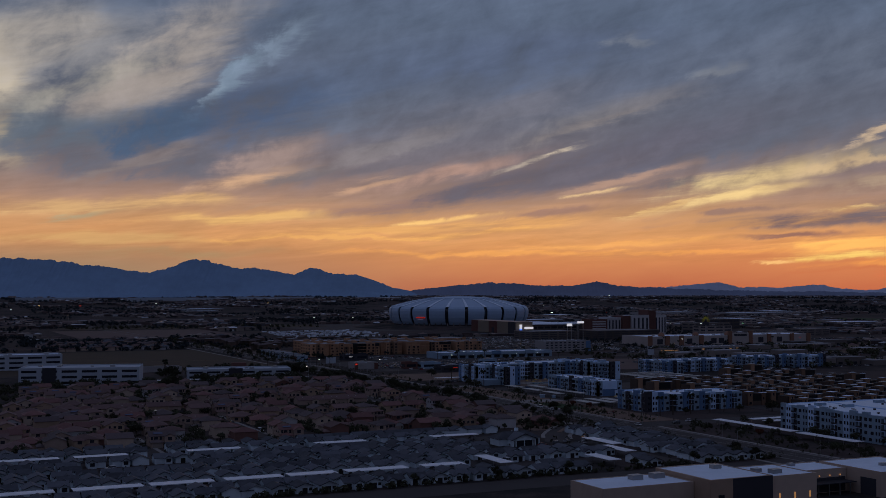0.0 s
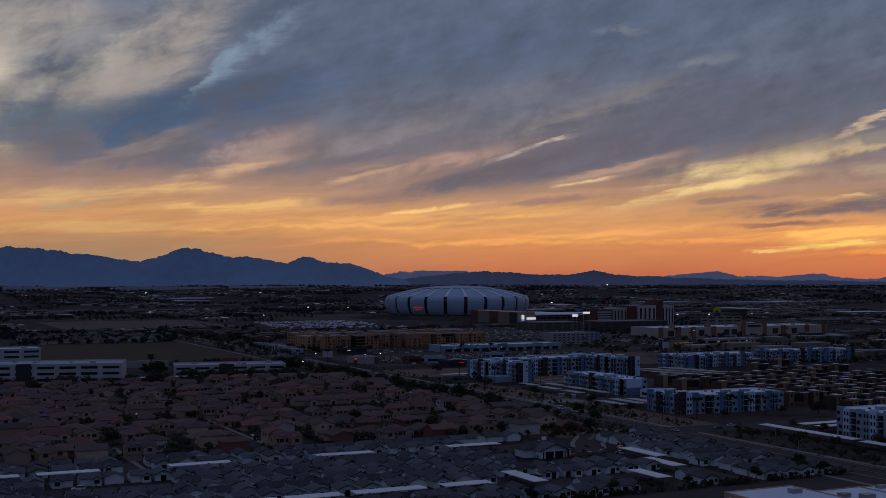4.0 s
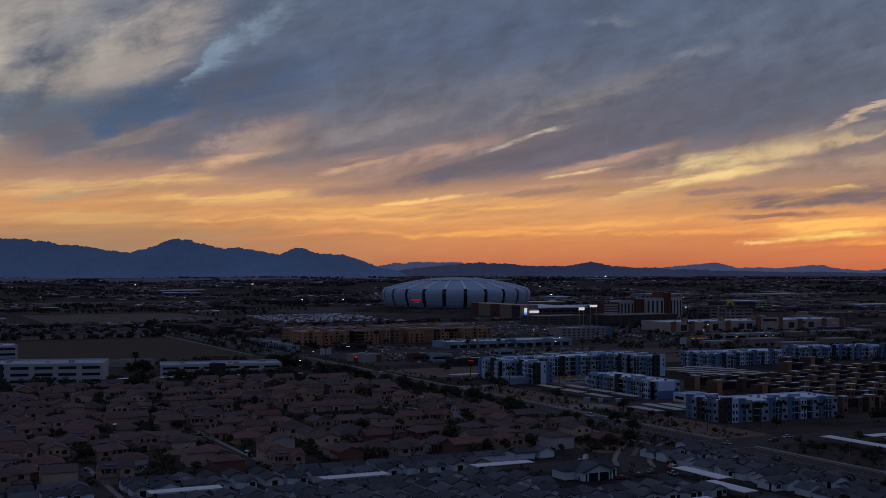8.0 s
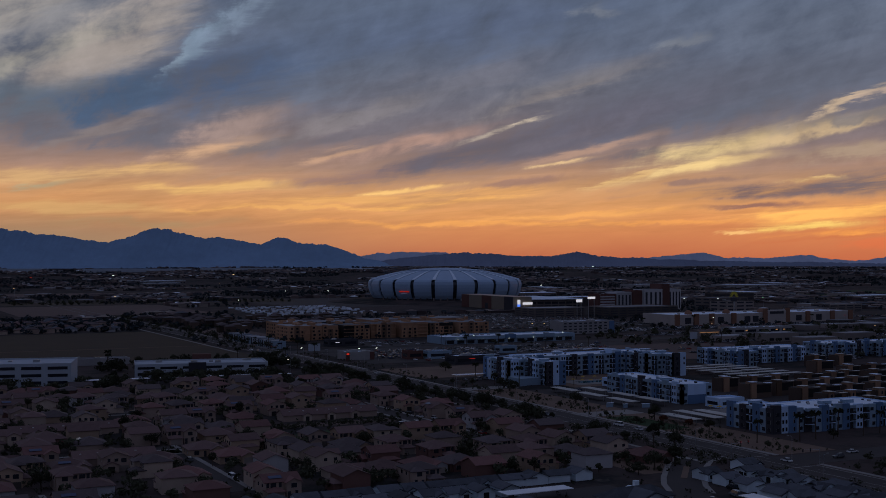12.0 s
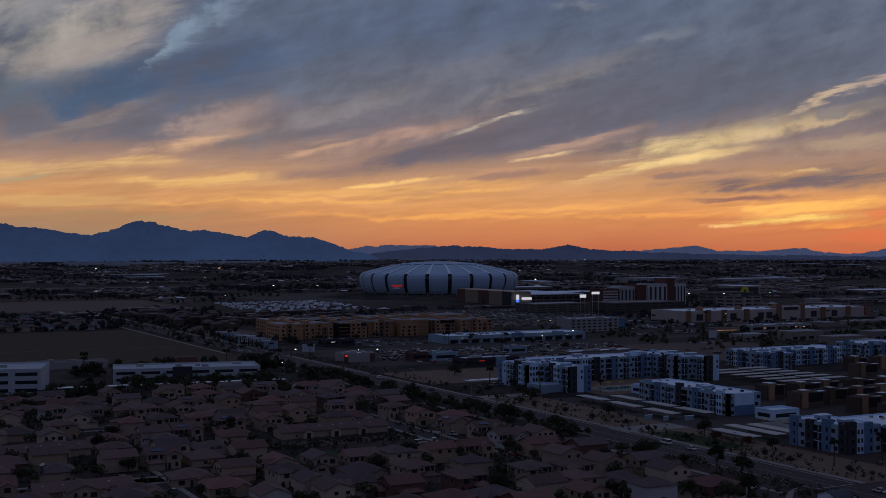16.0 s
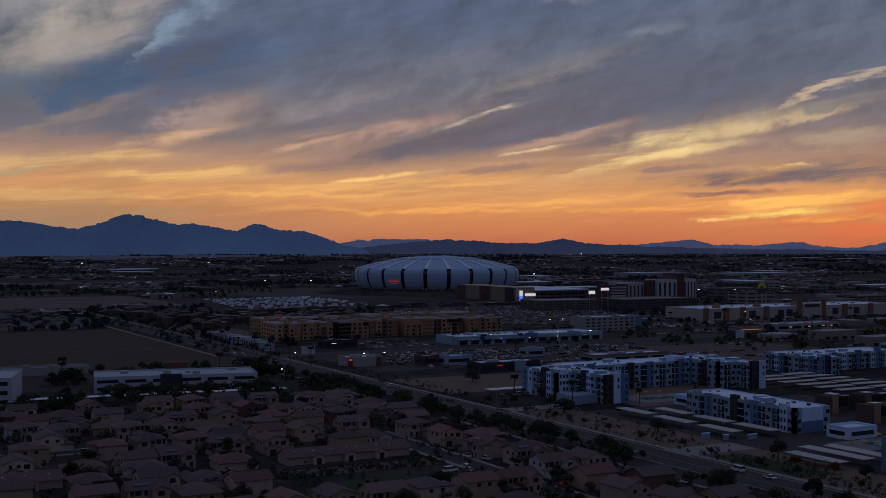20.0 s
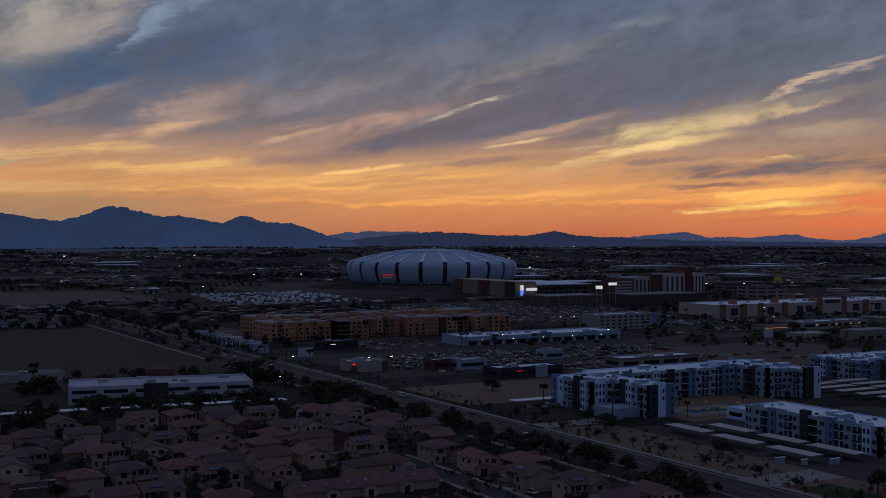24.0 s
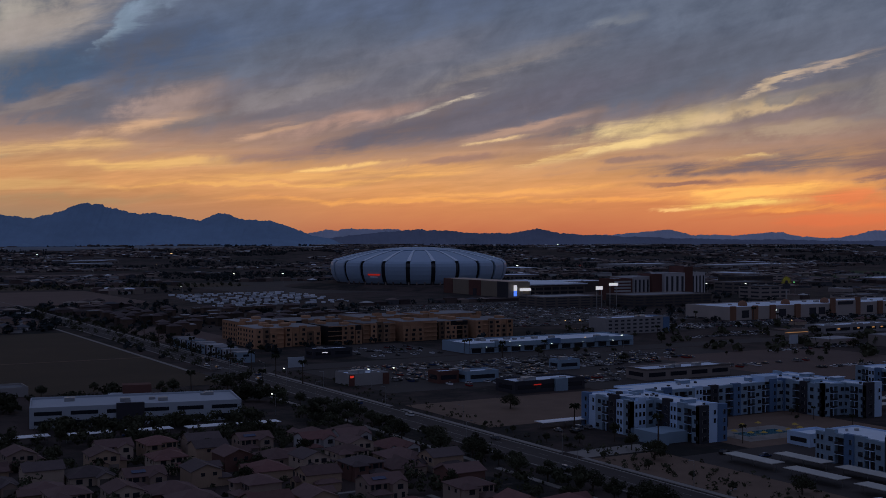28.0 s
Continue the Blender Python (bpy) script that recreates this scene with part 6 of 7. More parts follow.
# offices, field edge, junction and shops
for n in range(26):
    plant(rnd.choice(("round", "wide", "tall")), rnd.uniform(150, 285), rnd.uniform(722, 758), 0.95)
for n in range(16):
    plant(rnd.choice(("round", "tall", "palm")), rnd.uniform(170, 285), rnd.uniform(815, 858), 1.1)
for i in range(9):
    plant("palm", 304.8 + rnd.uniform(-0.6, 0.8), 845 + 30 * i)
for i in range(14):
    plant("round", 305.5 + rnd.uniform(-1, 1), 940 + 24 * i, 0.8)
for n in range(26):
    plant(rnd.choice(("round", "palm", "wide", "small", "palm")), rnd.uniform(330, 640), rnd.choice((796, 845, 888, 918, 948, 975)) + rnd.uniform(-3, 3), 0.9)
for n in range(10):
    plant(rnd.choice(("palm", "round")), rnd.uniform(570, 900), rnd.choice((1024, 1000, 978)) + rnd.uniform(-2, 2), 1.0)


def scatter(name, label, n, region, size, seed, mat, clump=9, keep=None, lobes=1):
    """Joined low growth or far tree crowns, too many to count."""
    g = random.Random(seed)
    verts, faces = [], []
    for i in range(n):
        x, y = region(g)
        if keep and not keep(x, y):
            continue
        s = size * g.uniform(0.6, 1.5)
        spots = [(x, y, land(x, y) + s * 0.8, s)] if lobes == 1 else \
            [(x + s * g.uniform(-0.9, 0.9), y + s * g.uniform(-0.9, 0.9), land(x, y) + s * g.uniform(0.7, 1.9), s * g.uniform(0.5, 0.9)) for _ in range(lobes)]
        v, f = leaf_cloud(spots, clump, s * (0.62 if lobes == 1 else 0.25), seed + i, 0.75)
        k = len(verts)
        verts += v
        faces += [(a + k, b + k, c + k) for a, b, c in f]
    ob = new(name, cloud_mesh(name, verts, faces, mat))
    return tagged(ob, label, "vegetation", kind="stuff")


def strip(x0, x1, y0, y1):
    return lambda g: (g.uniform(x0, x1), g.uniform(y0, y1))


scatter("verge_shrubs", "low desert shrubs on the gravel verge", 150, strip(270, 288.5, 500, 800), 0.8, 5, LEAF, 10)
scatter("verge_shrubs", "low desert shrubs on the gravel verge", 240, strip(308, 322, 450, 890), 0.6, 6, LEAF, 8)
scatter("garden_shrubs", "dark shrubs in the house gardens", 1400, strip(60, 272, 450, 720), 0.8, 7, LEAF, 8, lambda x, y: all(abs(x - a) > 5.0 or abs(y - b) > 5.4 for a, b, _ in SPOTS))
scatter("garden_trees", "dark trees crowding the house gardens", 760, strip(40, 276, 452, 735), 1.5, 17, LEAF, 150,
        lambda x, y: all(abs(x - a) > 5.6 or abs(y - b) > 5.6 for a, b, _ in SPOTS) and not on_street(x, y), 4)
scatter("verge_trees", "dark desert trees of the verge and office grounds", 46, strip(269, 286, 470, 880), 1.7, 18, LEAF, 200, None, 6)
scatter("office_trees", "dark trees before the offices", 60, lambda g: (lambda a: (185 + 67 * a, 772 - 14 * a + g.uniform(-3, 3)))(g.random()), 1.5, 29, LEAF, 150, None, 5)
scatter("office_trees", "dark trees behind the offices", 40, lambda g: (lambda a: (170 + 100 * a, 822 - 18 * a + g.uniform(-4, 8)))(g.random()), 2.2, 31, LEAF, 190, None, 6)
scatter("office_trees", "dark trees round the offices", 110, strip(60, 280, 718, 762), 1.8, 19, LEAF, 180, None, 6)
scatter("hedge", "dark hedge along the front street", 150, lambda g: (g.uniform(60, 288), 332.4 + g.uniform(-0.8, 0.8)), 0.9, 33, LEAF, 14)
scatter("avenue_trees", "rows of small dark trees beside the avenue", 150, lambda g: (g.choice((285.5, 296.4, 306.5, 308.5)) + g.uniform(-0.8, 0.8), g.uniform(925, 1420)), 1.6, 37, LEAF, 60, None, 3)
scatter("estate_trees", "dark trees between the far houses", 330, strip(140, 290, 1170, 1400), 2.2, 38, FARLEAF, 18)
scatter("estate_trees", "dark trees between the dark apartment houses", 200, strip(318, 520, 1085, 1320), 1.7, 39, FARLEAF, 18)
scatter("roadside_trees", "small dark trees and bushes on the gravel by the avenue", 60, strip(307, 346, 296, 446), 1.3, 51, LEAF, 130, lambda x, y: not 429 < y < 448 and not (329 < x < 338 and 298 < y < 428), 5)
scatter("roadside_shrubs", "low desert shrubs on the gravel by the avenue", 320, strip(306, 331, 296, 660), 0.55, 52, LEAF, 9, lambda x, y: not 429 < y < 448)
scatter("verge_bushes", "dark bushes between the cottages and the avenue", 150, strip(279.5, 288, 330, 500), 0.9, 53, LEAF, 30, None, 3)
scatter("garden_bank_shrubs", "low shrubs on the bank behind the lawn", 130, strip(186, 236, 570, 582), 0.6, 54, LEAF, 12)
scatter("entry_shrubs", "low shrubs in the gravel by the entry drive", 110, strip(248, 287, 442, 470), 0.6, 57, LEAF, 12)
scatter("cottage_shrubs", "small shrubs between the cottages", 260, strip(22, 286, 334, 450), 0.6, 8, LEAF, 7)


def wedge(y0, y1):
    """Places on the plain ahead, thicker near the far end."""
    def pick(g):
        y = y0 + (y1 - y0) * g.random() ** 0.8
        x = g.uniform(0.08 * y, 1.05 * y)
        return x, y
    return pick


def open_land(x, y):
    if 200 < x < 430 and 1470 < y < 1770 or 220 < x < 640 and 1780 < y < 1800 or 180 < x < 640 and 2150 < y < 2330:
        return False
    if 430 < x < 640 and 1340 < y < 1640:
        return False
    n = noise.noise((x * 0.006, y * 0.004, 2.0))
    if 285 < x < 307 or 888 < y < 918 or (50 < x < 282 and 855 < y < 1170) or (560 < x < 720 and 1050 < y < 1330):
        return False
    if (x - 826) ** 2 + (y - 1694) ** 2 < 150 ** 2 or (560 < x < 760 and 1340 < y < 1900 and n < 0.3):
        return False
    return n > -0.12


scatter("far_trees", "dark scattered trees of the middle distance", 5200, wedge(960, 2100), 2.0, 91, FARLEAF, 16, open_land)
scatter("district_trees", "dark trees among the shops and car parks", 620, strip(560, 1150, 690, 1020), 2.3, 95, LEAF, 16, lambda x, y: not 886 < y < 918 and not (586 < x < 905 and 985 < y < 1035))
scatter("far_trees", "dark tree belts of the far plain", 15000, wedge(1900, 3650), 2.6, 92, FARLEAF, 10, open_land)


def orchard(g):
    i, j = g.randrange(42), g.randrange(3)
    x = 250 + 9.0 * i
    return x, 1800 - 0.07 * (x - 290) + 33 * j


scatter("orchard_rows", "long rows of small trees on the far side of the field", 240, orchard, 1.9, 93, LEAF, 9)


# ---- cars ----
def car_mesh(kind):
    L, W, H = {"sedan": (4.7, 1.82, 1.45), "suv": (4.8, 1.9, 1.75), "van": (5.4, 2.0, 2.1)}[kind]
    belt = H * 0.56
    prof = {"sedan": [(-L / 2, 0.3), (-L / 2, belt * 0.9), (-L / 2 + 0.9, belt), (L / 2 - 1.2, belt), (L / 2, belt * 0.82), (L / 2, 0.3)],
            "suv": [(-L / 2, 0.35), (-L / 2, belt), (-L / 2 + 0.2, belt * 1.02), (L / 2 - 1.2, belt * 1.02), (L / 2, belt * 0.85), (L / 2, 0.35)],
            "van": [(-L / 2, 0.35), (-L / 2, belt), (-L / 2 + 0.1, belt * 1.02), (L / 2 - 0.9, belt * 1.02), (L / 2, belt * 0.8), (L / 2, 0.35)]}[kind]
    top = {"sedan": (-1.75, -1.05, 0.35, 1.15), "suv": (-2.3, -2.0, 0.4, 1.2), "van": (-2.65, -2.5, 0.9, 1.75)}[kind]
    bm = bmesh.new()
    a, b = ([bm.verts.new((x, y, z)) for x, z in prof] for y in (-W / 2, W / 2))
    n = len(prof)
    for i in range(n):
        j = (i + 1) % n
        bm.faces.new((a[i], b[i], b[j], a[j]))
    bm.faces.new(a)
    bm.faces.new(b[::-1])
    y1 = W / 2 - 0.28
    rf = [bm.verts.new(p) for p in ((top[1], -y1, H), (top[2], -y1, H), (top[2], y1, H), (top[1], y1, H))]
    ru = [bm.verts.new(p) for p in ((top[1], -y1, H - 0.08), (top[2], -y1, H - 0.08), (top[2], y1, H - 0.08), (top[1], y1, H - 0.08))]
    bm.faces.new(rf)
    for i in range(4):
        bm.faces.new((ru[i], ru[(i + 1) % 4], rf[(i + 1) % 4], rf[i]))
    bmesh.ops.recalc_face_normals(bm, faces=bm.faces[:])
    body = bpy.data.meshes.new("body")
    bm.to_mesh(body)
    bm.free()
    bm = bmesh.new()
    lo = [bm.verts.new(p) for p in ((top[0], -W / 2 + 0.06, belt), (top[3], -W / 2 + 0.06, belt), (top[3], W / 2 - 0.06, belt), (top[0], W / 2 - 0.06, belt))]
    hi = [bm.verts.new(p) for p in ((top[1], -y1, H - 0.08), (top[2], -y1, H - 0.08), (top[2], y1, H - 0.08), (top[1], y1, H - 0.08))]
    for i in range(4):
        bm.faces.new((lo[i], lo[(i + 1) % 4], hi[(i + 1) % 4], hi[i]))
    bm.faces.new(hi)
    glass = bpy.data.meshes.new("window_glass")
    bm.to_mesh(glass)
    bm.free()
    glass.materials.append(GLASS)
    return body, glass, L, W


CARMESH = {k: car_mesh(k) for k in ("sedan", "suv", "van")}
bm = bmesh.new()
bmesh.ops.create_cone(bm, cap_ends=True, segments=10, radius1=0.34, radius2=0.34, depth=0.24)
WHEEL = bpy.data.meshes.new("wheel")
bm.to_mesh(WHEEL)
bm.free()
WHEEL.materials.append(TYRE)
BODIES = {}
TONES = ("white", "silver", "black", "grey", "red", "blue")


def car(x, y, turn, near=False, tone=None):
    kind = rnd.choice(("sedan", "sedan", "suv", "suv", "van"))
    i = tone if tone is not None else rnd.choice((0, 0, 0, 0, 1, 1, 1, 2, 2, 3, 4, 5))
    if (kind, i) not in BODIES:
        me = CARMESH[kind][0].copy()
        me.materials.append(CARS[i])
        BODIES[kind, i] = me
    _, glass, L, W = CARMESH[kind]
    label = "%s %s parked on asphalt" % (TONES[i], {"sedan": "saloon car", "suv": "sport utility car", "van": "van"}[kind])
    if near:
        c = thing("car", label, "car", pose(x, y, 0.05, 0, 0, turn) @ TRUE, "cars")
        shared("body", BODIES[kind, i], c, pose(0, 0, 0))
    else:
        c = tagged(new("car", BODIES[kind, i]), label, "car", "cars")
        c.matrix_basis = pose(x, y, 0.0, 0, 0, turn) @ TRUE
    shared("window_glass", glass, c, pose(0, 0, 0))
    if near:
        for sx in (-1, 1):
            for sy in (-1, 1):
                shared("wheel", WHEEL, c, pose(sx * L * 0.31, sy * (W / 2 - 0.1), 0.34, 90, 0, 0))
    return c


for y, x0, x1, p in ((804, 345, 470, 0.25), (818, 386, 425, 0.6), (829, 345, 425, 0.45), (834, 342, 425, 0.5), (846, 340, 530, 0.22), (851, 340, 530, 0.2), (863, 338, 530, 0.2), (868, 338, 530, 0.18), (880, 345, 560, 0.24), (800, 400, 520, 0.25), (806, 480, 560, 0.4)):
    x = x0
    while x < x1:
        if rnd.random() < p:
            car(x, y, 90 + rnd.uniform(-2, 2))
        x += 2.3
for y in (990, 998, 1012, 1020):
    for i in range(12):
        if rnd.random() < 0.5:
            car(585 + 22 * i + rnd.uniform(-4, 4), y, 90)
for x, y, t in ((300.8, 512, 90), (300.6, 524, 90), (292, 560, -90), (301.5, 690, 90), (301.5, 745, 90), (299, 780, 90), (292, 640, -90), (301, 438, 90), (320, 436, 180), (331, 441, 0),
                (296, 872, 90), (293, 866, 90), (299.5, 884, 90), (292, 915, -90), (291.5, 930, -90), (300, 960, 90), (231, 560, 10), (247, 590, 95), (249, 572, 95), (235, 607, 90), (258, 545, 20)):
    car(x, y, t, near=y < 720, tone=0 if (x, y) in ((69, 405), (300.8, 512), (300.6, 524)) else None)
for x, y, t in ((262, 548, 30), (141, 520, 90), (137, 500, -90), (330, 688, 90), (334, 692, 90), (338, 692, 90), (327, 693, 90), (352, 628, 0), (345, 637, 20), (196, 365, 90), (209, 371, 0),
                (243, 402, 30), (252, 404, 80), (247, 397, 85), (257, 411, 75), (236, 398, 20), (229, 397, 5), (69, 405, 170), (60, 374, 0), (160, 748, 5), (188, 756, -8), (206, 752, -8), (238, 742, -8), (250, 380, 90), (228, 409, 60)):
    car(x, y, t, near=y < 720, tone=0 if (x, y) in ((69, 405), (300.8, 512), (300.6, 524)) else None)
# the cars of the far lots, too many to count
def far_cars(rows, seed):
    """Low wedge-shaped bodies with tapered cabins, in rows (x0, x1, y, share of places taken)."""
    g = random.Random(seed)
    verts, faces = [], []
    for x0, x1, y, share in rows:
        for i in range(int((x1 - x0) / 2.3)):
            if g.random() > share:
                continue
            cx, cy, w, l, h = x0 + 2.3 * i, y + g.uniform(-0.3, 0.3), 0.74, 1.9, g.uniform(0.55, 0.75)
            k = len(verts)
            for hw, a, b, z in ((w, -l, l, 0.2), (w, -l, l, h), (w * 0.8, -l * 0.75, l * 0.35, h), (w * 0.66, -l * 0.55, l * 0.1, h + 0.5)):
                verts += [(cx - hw, cy + a, z), (cx + hw, cy + a, z), (cx + hw, cy + b, z), (cx - hw, cy + b, z)]
            for q in (0, 4, 8):
                for e in range(4):
                    r = (e + 1) % 4
                    faces.append((k + q + e, k + q + r, k + q + 4 + r, k + q + 4 + e))
            faces.append((k + 12, k + 13, k + 14, k + 15))
    me = cloud_mesh("parked_cars", verts, faces, MOTLEY)
    me.materials.append(GLASS)
    for i, f in enumerate(me.polygons):
        f.material_index = 1 if 8 <= i % 13 < 12 else 0
    return tagged(new("parked_cars", me), "rows of parked cars in many colours", "cars", kind="stuff")


far_cars([(545, 735, 1062 + 9 * i, 0.3) for i in range(28)], 1)
far_cars([(575, 900, 988 + 8 * i, 0.5) for i in range(5)], 2)
far_cars([(x, x + g0, y, 0.55) for x, g0, y in ((560, 150, 700), (560, 140, 712), (600, 160, 735), (700, 200, 760), (640, 120, 790), (640, 120, 800), (760, 160, 820), (580, 90, 850), (780, 200, 850), (780, 200, 862),
                                              (600, 140, 935), (640, 180, 950), (860, 150, 940), (860, 150, 952), (540, 60, 780), (900, 200, 1000), (960, 220, 1090), (760, 160, 1130), (760, 160, 1142))], 3)
far_cars([(345, 497, y, 0.5) for y in (840, 857, 873, 884)] + [(400, 436, 790, 0.5), (440, 497, 812, 0.6), (440, 497, 822, 0.5), (378, 426, 930, 0.5), (378, 426, 944, 0.45), (378, 426, 956, 0.5), (378, 426, 970, 0.4), (345, 420, 812, 0.5), (345, 497, 851, 0.45), (345, 540, 868, 0.35)], 4)
for x, y, t in ((237.2, 520, 90), (237.4, 534, 90), (246.2, 528, -90), (246, 551, -90), (237.3, 563, 90), (246.3, 578, -90), (246.1, 598, -90), (237.2, 616, 90), (135.6, 476, 90), (144.1, 486, -90), (135.4, 512, 90),
                (144, 530, -90), (85.6, 452, 90), (93, 466, -90), (160, 536.2, 0), (180, 543.4, 180), (120, 536, 0), (80, 543, 180), (150, 637.4, 0), (205, 643, 180)):
    car(x, y, t)
# sheltered parking by the offices
for x0 in (150, 168, 186, 204, 222, 238):
    carport(x0, x0 + 14, 744 + (204 - x0) * 0.12, 749 + (204 - x0) * 0.12, 2.5)
# trailers parked in rows beyond the building site
bm = boxed(-2.7, 2.7, -1.0, 1.0, 0.5, 2.3)
bmesh.ops.bevel(bm, geom=bm.edges[:], offset=0.12, segments=1, affect="EDGES")
tr = bpy.data.meshes.new("trailer")
bm.to_mesh(tr)
bm.free()
tr.materials.append(TRAILER)
for j in range(8):
    for i in range(17):
        if rnd.random() < 0.85:
            o = new("trailer", tr)
            o.matrix_basis = pose(450 + 8.6 * i + 4 * j + rnd.uniform(-1.5, 1.5), 1385 + 29 * j + 0.9 * i + rnd.uniform(-4, 4), -0.4, 0, 0, rnd.choice((0, 0, 8, 90))) @ Matrix.Diagonal((1.15, 1.0, 0.8, 1))
            tagged(o, "white storage trailer parked in a row", "trailer", "trailers")


# ---- lamps, poles and signals ----
def lamp(x, y, h, bulb, arm=2.0, size=0.35):
    p = thing("street_lamp", "tall steel street lamp with a lit head", "street lamp", pose(x, y, land(x, y)) @ TRUE, "street lamps")
    bm = bmesh.new()
    limb(bm, (0, 0, 0), (0, 0, h), 0.11, 0.07)
    limb(bm, (0, 0, h - 0.1), (-arm, 0, h + 0.25), 0.06, 0.05, 5)
    part("pole", bm, STEEL, p)
    bm = boxed(-size, size, -size * 0.6, size * 0.6, -0.1, size * 0.5)
    part("lamp_head", bm, bulb, p).matrix_basis = pose(-arm, 0, h + 0.2)
    return p


UNLIT = material("unlit_lamp_head", (0.25, 0.25, 0.25), 0.5)
for y in range(330, 880, 55):
    lamp(305, y, 9, UNLIT)
    lamp(288.3, y + 25, 9, UNLIT, -2.0)
for x, y, b, s in ((296, 842, LAMP_WHITE, 0.4), (336, 821, LAMP_WHITE, 0.45), (325, 822, LAMP_WHITE, 0.4), (262, 770, LAMP_WHITE, 0.35), (445, 900, LAMP_WHITE, 0.4), (520, 902, LAMP_WHITE, 0.5),
                   (495, 902, LAMP_WARM, 0.4), (760, 1022, LAMP_WHITE, 0.6), (1180, 2003, LAMP_WHITE, 1.9), (640, 1850, LAMP_WHITE, 1.2), (700, 1830, LAMP_WHITE, 1.2), (930, 1310, LAMP_GREEN, 0.9),
                   (955, 1310, LAMP_WHITE, 0.9), (990, 1290, LAMP_WHITE, 0.9)):
    lamp(x, y, 9 if y < 1100 else 16, b, 1.5, s)
for x, y, b, s in ((610, 2950, LAMP_WHITE, 2.4), (330, 2900, LAMP_WARM, 2.2), (420, 2880, LAMP_RED, 2.2), (880, 2900, LAMP_WARM, 2.4),
                   (250, 2700, LAMP_WHITE, 2.0), (1900, 2900, LAMP_WHITE, 1.8), (1060, 1290, LAMP_GREEN, 0.8), (900, 1000, LAMP_RED, 0.9), (560, 1010, LAMP_WARM, 0.5), (570, 1008, LAMP_WARM, 0.5),
                   (2200, 3300, LAMP_WHITE, 1.8), (360, 1700, LAMP_WARM, 0.8), (520, 2100, LAMP_WHITE, 0.9), (700, 2400, LAMP_WARM, 1.1), (1100, 2300, LAMP_WARM, 1.0), (1450, 2500, LAMP_WHITE, 1.1), (980, 1900, LAMP_WARM, 0.9), (300, 2200, LAMP_WARM, 1.0), (460, 1500, LAMP_WHITE, 0.7), (1250, 1700, LAMP_WARM, 0.8), (1050, 1050, LAMP_WHITE, 0.5), (790, 860, LAMP_WARM, 0.4), (900, 900, LAMP_WHITE, 0.4), (690, 940, LAMP_WARM, 0.4), (1290, 1980, LAMP_RED, 1.2)):
    lamp(x, y, 9 if y < 1100 else 16, b, 1.5, s)


def signal(x, y, turn):
    p = thing("traffic_signal", "steel traffic signal with a long mast arm", "traffic signal", pose(x, y, 0, 0, 0, turn) @ TRUE, "traffic signals")
    bm = bmesh.new()
    limb(bm, (0, 0, 0), (0, 0, 6.6), 0.14, 0.1)
    limb(bm, (0, 0, 6), (9, 0, 6.5), 0.09, 0.05, 5)
    part("mast", bm, STEEL, p)
    for s in (4.5, 8.2):
        head = part("signal_head", boxed(s - 0.2, s + 0.2, -0.2, 0.1, 5.6, 6.8), DARKTRIM, p)
        part("red_light", boxed(s - 0.12, s + 0.12, -0.24, -0.2, 6.4, 6.64), LAMP_RED, head)


for x, y, t in ((288.5, 890, 0), (304.5, 916, 180), (288.5, 916, -90), (304.5, 428, 180), (288.3, 448, 0), (304.8, 890, 90)):
    signal(x, y, t)


# ---- low buildings of the plain ----
def far_mesh(lx, ly, h, pitched):
    bm = bmesh.new()
    box(bm, 0, lx, 0, ly, 0, h)
    if pitched:
        hip(bm, 0, lx, 0, ly, h, 1.6, 0.4, 1)
    else:
        box(bm, 0.4, lx - 0.4, 0.4, ly - 0.4, h, h + 0.3, 1)
        n = max(1, int(lx / 7))
        for i in range(n):
            box(bm, lx * (i + 0.2) / n, lx * (i + 0.75) / n, -0.08, 0.02, h * 0.15, h * 0.45, 2)
    return bm


FAR = []
for lx, ly, h, pit, wall, roof in ((9, 8, 2.6, 1, "cream", TILE["brown"]), (9, 8, 4.0, 1, "tan", TILE["grey"]), (8.5, 7.5, 2.4, 1, "pale", SHINGLE), (22, 15, 4.0, 0, "", DULLROOF),
                                   (42, 22, 4.8, 0, "", DULLROOF), (80, 36, 6.0, 0, "", ROOFWHITE), (30, 14, 6.2, 0, "", DULLROOF), (9, 7, 4.6, 0, "dark", DULLROOF), (8, 7, 6.0, 1, "dark", TILE["grey"])):
    me = bpy.data.meshes.new("far_building")
    bm = far_mesh(lx, ly, h, pit)
    bm.to_mesh(me)
    bm.free()
    for q in (DARKBROWN if wall == "dark" else STUCCO[wall] if wall else DULL, roof, GLASS):
        me.materials.append(q)
    FAR.append((me, lx, ly, "dark brown flat-roofed apartment house" if wall == "dark" else "low pitched-roof house of the plain" if pit else "low flat-roofed commercial building of the plain"))


def far_building(i, x, y, turn=0):
    me, lx, ly, label = FAR[i]
    o = new("far_house" if i in (0, 1, 2, 7, 8) else "far_building", me)
    o.matrix_basis = pose(x, y, land(x, y) - 0.1, 0, 0, turn)
    return tagged(o, label, "house" if i in (0, 1, 2, 7, 8) else "building", "buildings of the plain")


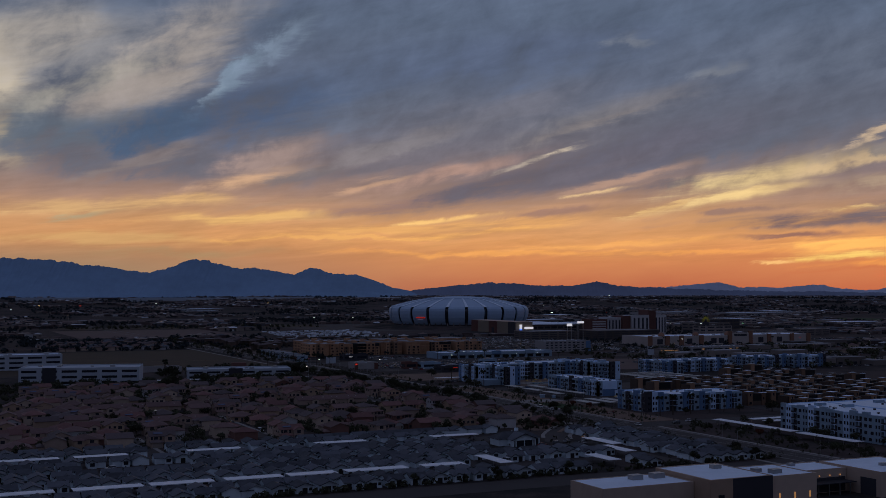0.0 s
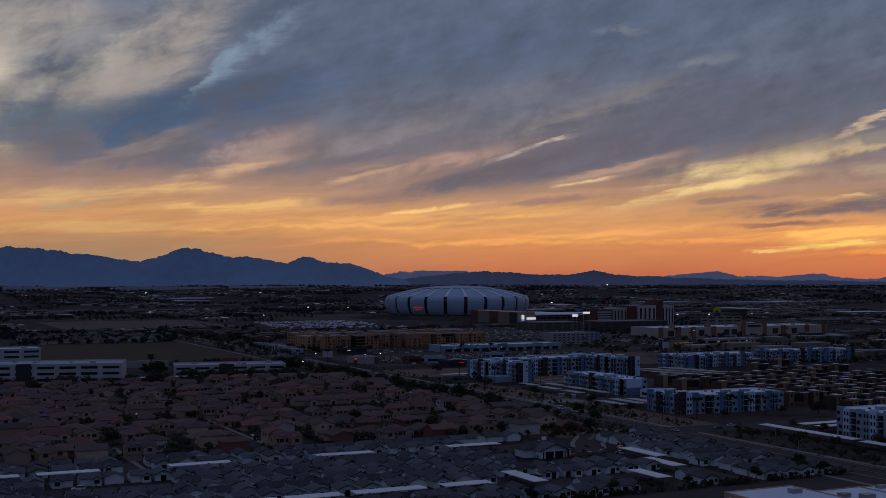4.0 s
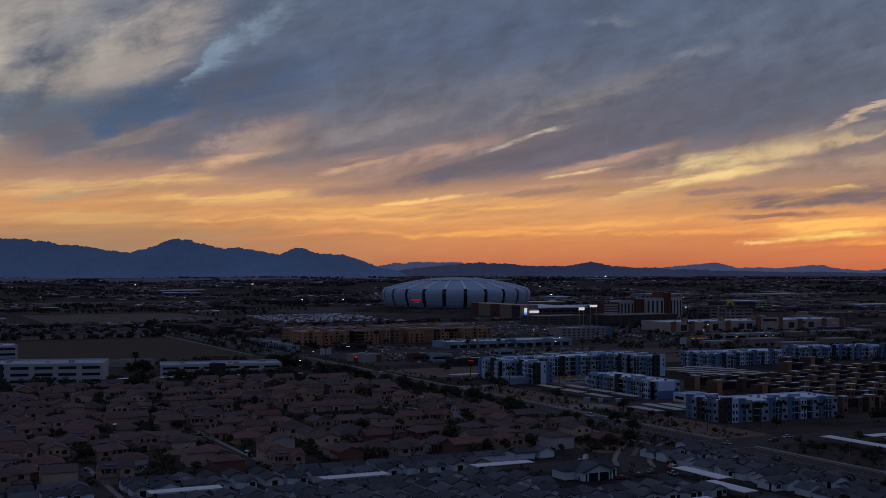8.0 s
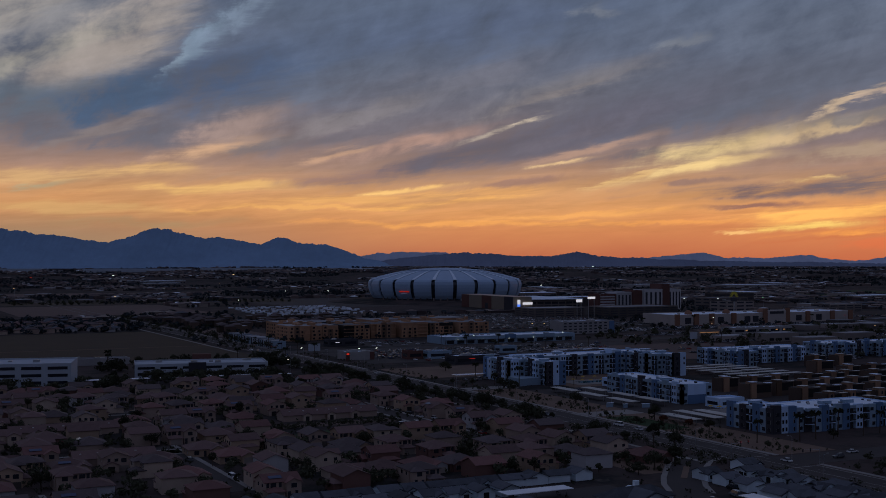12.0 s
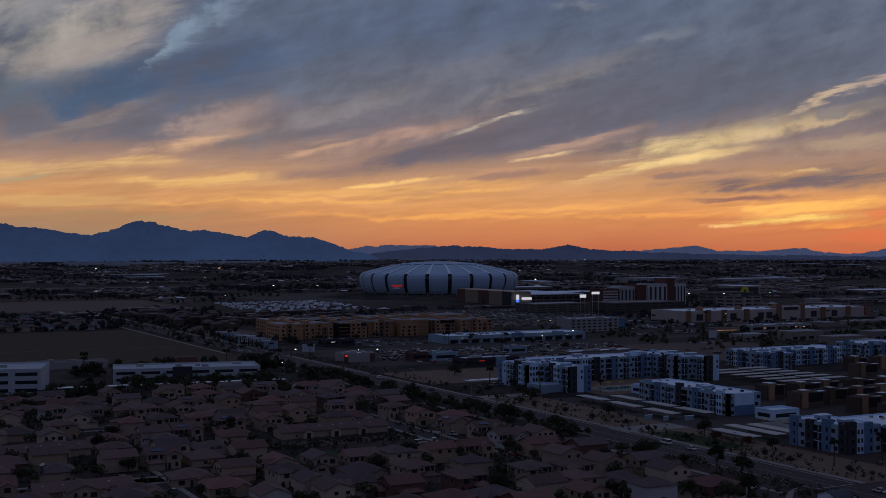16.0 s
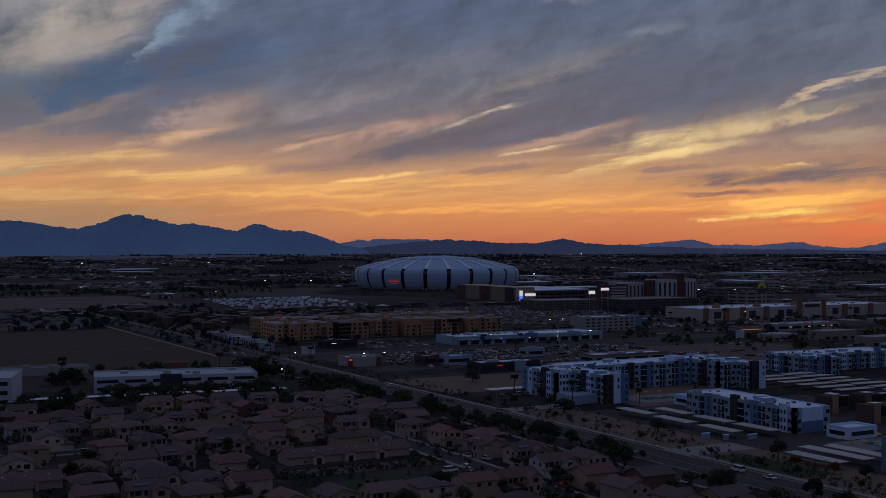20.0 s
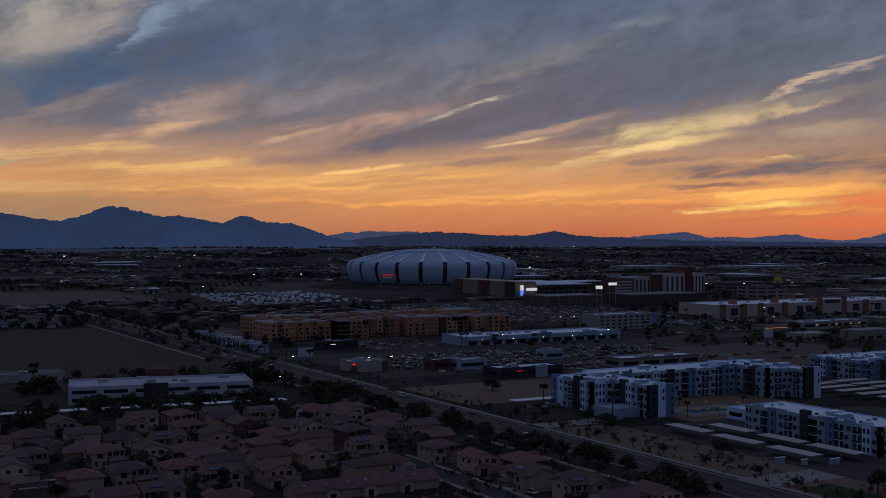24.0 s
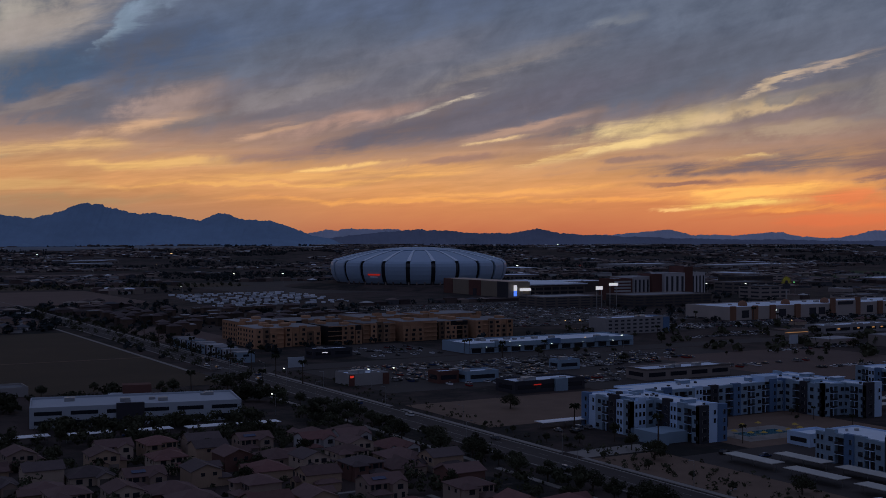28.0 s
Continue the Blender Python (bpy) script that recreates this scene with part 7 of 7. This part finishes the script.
g = random.Random(63)
for j in range(11):
    for i in range(13):
        if noise.noise((i * 0.45, j * 0.5, 4.0)) > -0.12 and g.random() < 0.8:
            far_building(g.choice((7, 8, 8)), 326 + 13.5 * i + g.uniform(-2, 2), 1110 + 19 * j + g.uniform(-4, 4), g.choice((0, 0, 3, 90)))
for j in range(10):
    for i in range(11):
        if g.random() < 0.75:
            far_building(g.choice((0, 1, 2)), 148 + 11.6 * i + g.uniform(-1, 1), 1178 + 16.5 * j + g.uniform(-2, 2), g.choice((0, 0, 90)))
for n in range(150):
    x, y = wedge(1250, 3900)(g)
    if (x - 826) ** 2 + (y - 1694) ** 2 < 190 ** 2 or 280 < x < 315 or (520 < x < 960 and y < 1900) or (x < 620 and y < 1750) or (680 < x < 960 and y < 1400):
        continue
    far_building(g.choice((3, 3, 3, 4, 5)), x, y, g.choice((0, 0, 90)))


def suburb(name, label, x0, x1, y0, y1, share, seed):
    """Streets of small houses on the plain, a hipped or flat roof to each, too many to count."""
    g = random.Random(seed)
    verts, faces = [], []
    y = y0
    while y < y1:
        x = max(x0, 0.06 * y) + g.uniform(0, 9)
        while x < min(x1, 1.04 * y + 40):
            n = noise.noise((x * 0.0045, y * 0.0032, 8.0 + seed))
            fine = noise.noise((x * 0.02, y * 0.012, 3.0))
            clear = (x - 826) ** 2 + (y - 1694) ** 2 > 185 ** 2 and not 280 < x < 312 and not 885 < y < 920
            if n + 0.4 * fine > 0.12 - share and clear and open_land(x, y) and g.random() < 0.85:
                z = land(x, y) - 0.1
                w, d, h = g.uniform(4.0, 6.2), g.uniform(3.6, 5.2), g.choice((2.6, 2.7, 4.4, 4.6))
                if g.random() < 0.05:
                    w, d = w * g.uniform(2, 4.5), d * g.uniform(1.3, 2.2)
                q = len(verts)
                verts += [(x - w, y - d, z), (x + w, y - d, z), (x + w, y + d, z), (x - w, y + d, z), (x - w, y - d, z + h), (x + w, y - d, z + h), (x + w, y + d, z + h), (x - w, y + d, z + h)]
                faces += [(q, q + 1, q + 5, q + 4), (q + 1, q + 2, q + 6, q + 5), (q + 2, q + 3, q + 7, q + 6), (q + 3, q, q + 4, q + 7)]
                q += 8
                o, up = 0.4, (1.5 if w < 7 else 0.35)
                r = max(0.5, w - d)
                verts += [(x - w - o, y - d - o, z + h), (x + w + o, y - d - o, z + h), (x + w + o, y + d + o, z + h), (x - w - o, y + d + o, z + h), (x - r, y, z + h + up), (x + r, y, z + h + up)]
                faces += [(q, q + 1, q + 5, q + 4), (q + 1, q + 2, q + 5), (q + 2, q + 3, q + 4, q + 5), (q + 3, q, q + 4)]
            x += g.uniform(10.5, 14)
        y += g.choice((13, 14, 24))
    return tagged(new(name, cloud_mesh(name, verts, faces, SUBURB)), label, "houses", kind="stuff")


suburb("far_suburb", "brown and tan houses of the middle plain", 60, 2400, 1340, 2300, 0.10, 3)
suburb("far_suburb", "brown and tan houses of the far plain", 60, 3600, 2300, 3700, 0.16, 4)
suburb("roadside_houses", "small tan houses beyond the shops", 960, 1500, 930, 1340, 0.2, 5)
for x0, x1, y in ((620, 900, 3350), (930, 1150, 3330), (330, 520, 3420)):
    plain_block("distribution_warehouse", "very long white distribution warehouse on the far plain", "warehouse", x0, x1, y, y + 50, land(x0, y) + 9, WHITE, units=0, seed=x0)
for n in range(95):
    x, y = g.uniform(620, 1250), g.uniform(680, 985)
    if x > 0.55 * y and not (885 < y + 20 < 930):
        far_building(g.choice((3, 3, 3, 6, 0)), x, y, g.choice((0, 0, 90)))
for x0, x1, y in ((1640, 1960, 2030), (1500, 1640, 2150)):
    plain_block("distribution_warehouse", "very long white distribution warehouse with pale roof", "warehouse", x0, x1, y, y + 60, 8, PALEWALL, units=0, seed=x0)
for x0, x1, y, h in ((1100, 1160, 1420, 14), (1010, 1070, 1330, 12), (1200, 1260, 1500, 11), (960, 1000, 1240, 12), (1060, 1110, 1180, 8), (980, 1030, 1140, 7)):
    plain_block("office_building", "grey-brown multi-storey building of the entertainment district", "office building", x0, x1, y, y + 30, h, DULL, DULLROOF, strips=3, strip_mat=APT_DARK, units=3, seed=x0)

# ---- the plan brought to metres ----
for ob in scene.objects:
    if ob.parent is None and ob.type != "CAMERA":
        ob.matrix_basis = Matrix.Scale(PLAN, 4) @ ob.matrix_basis
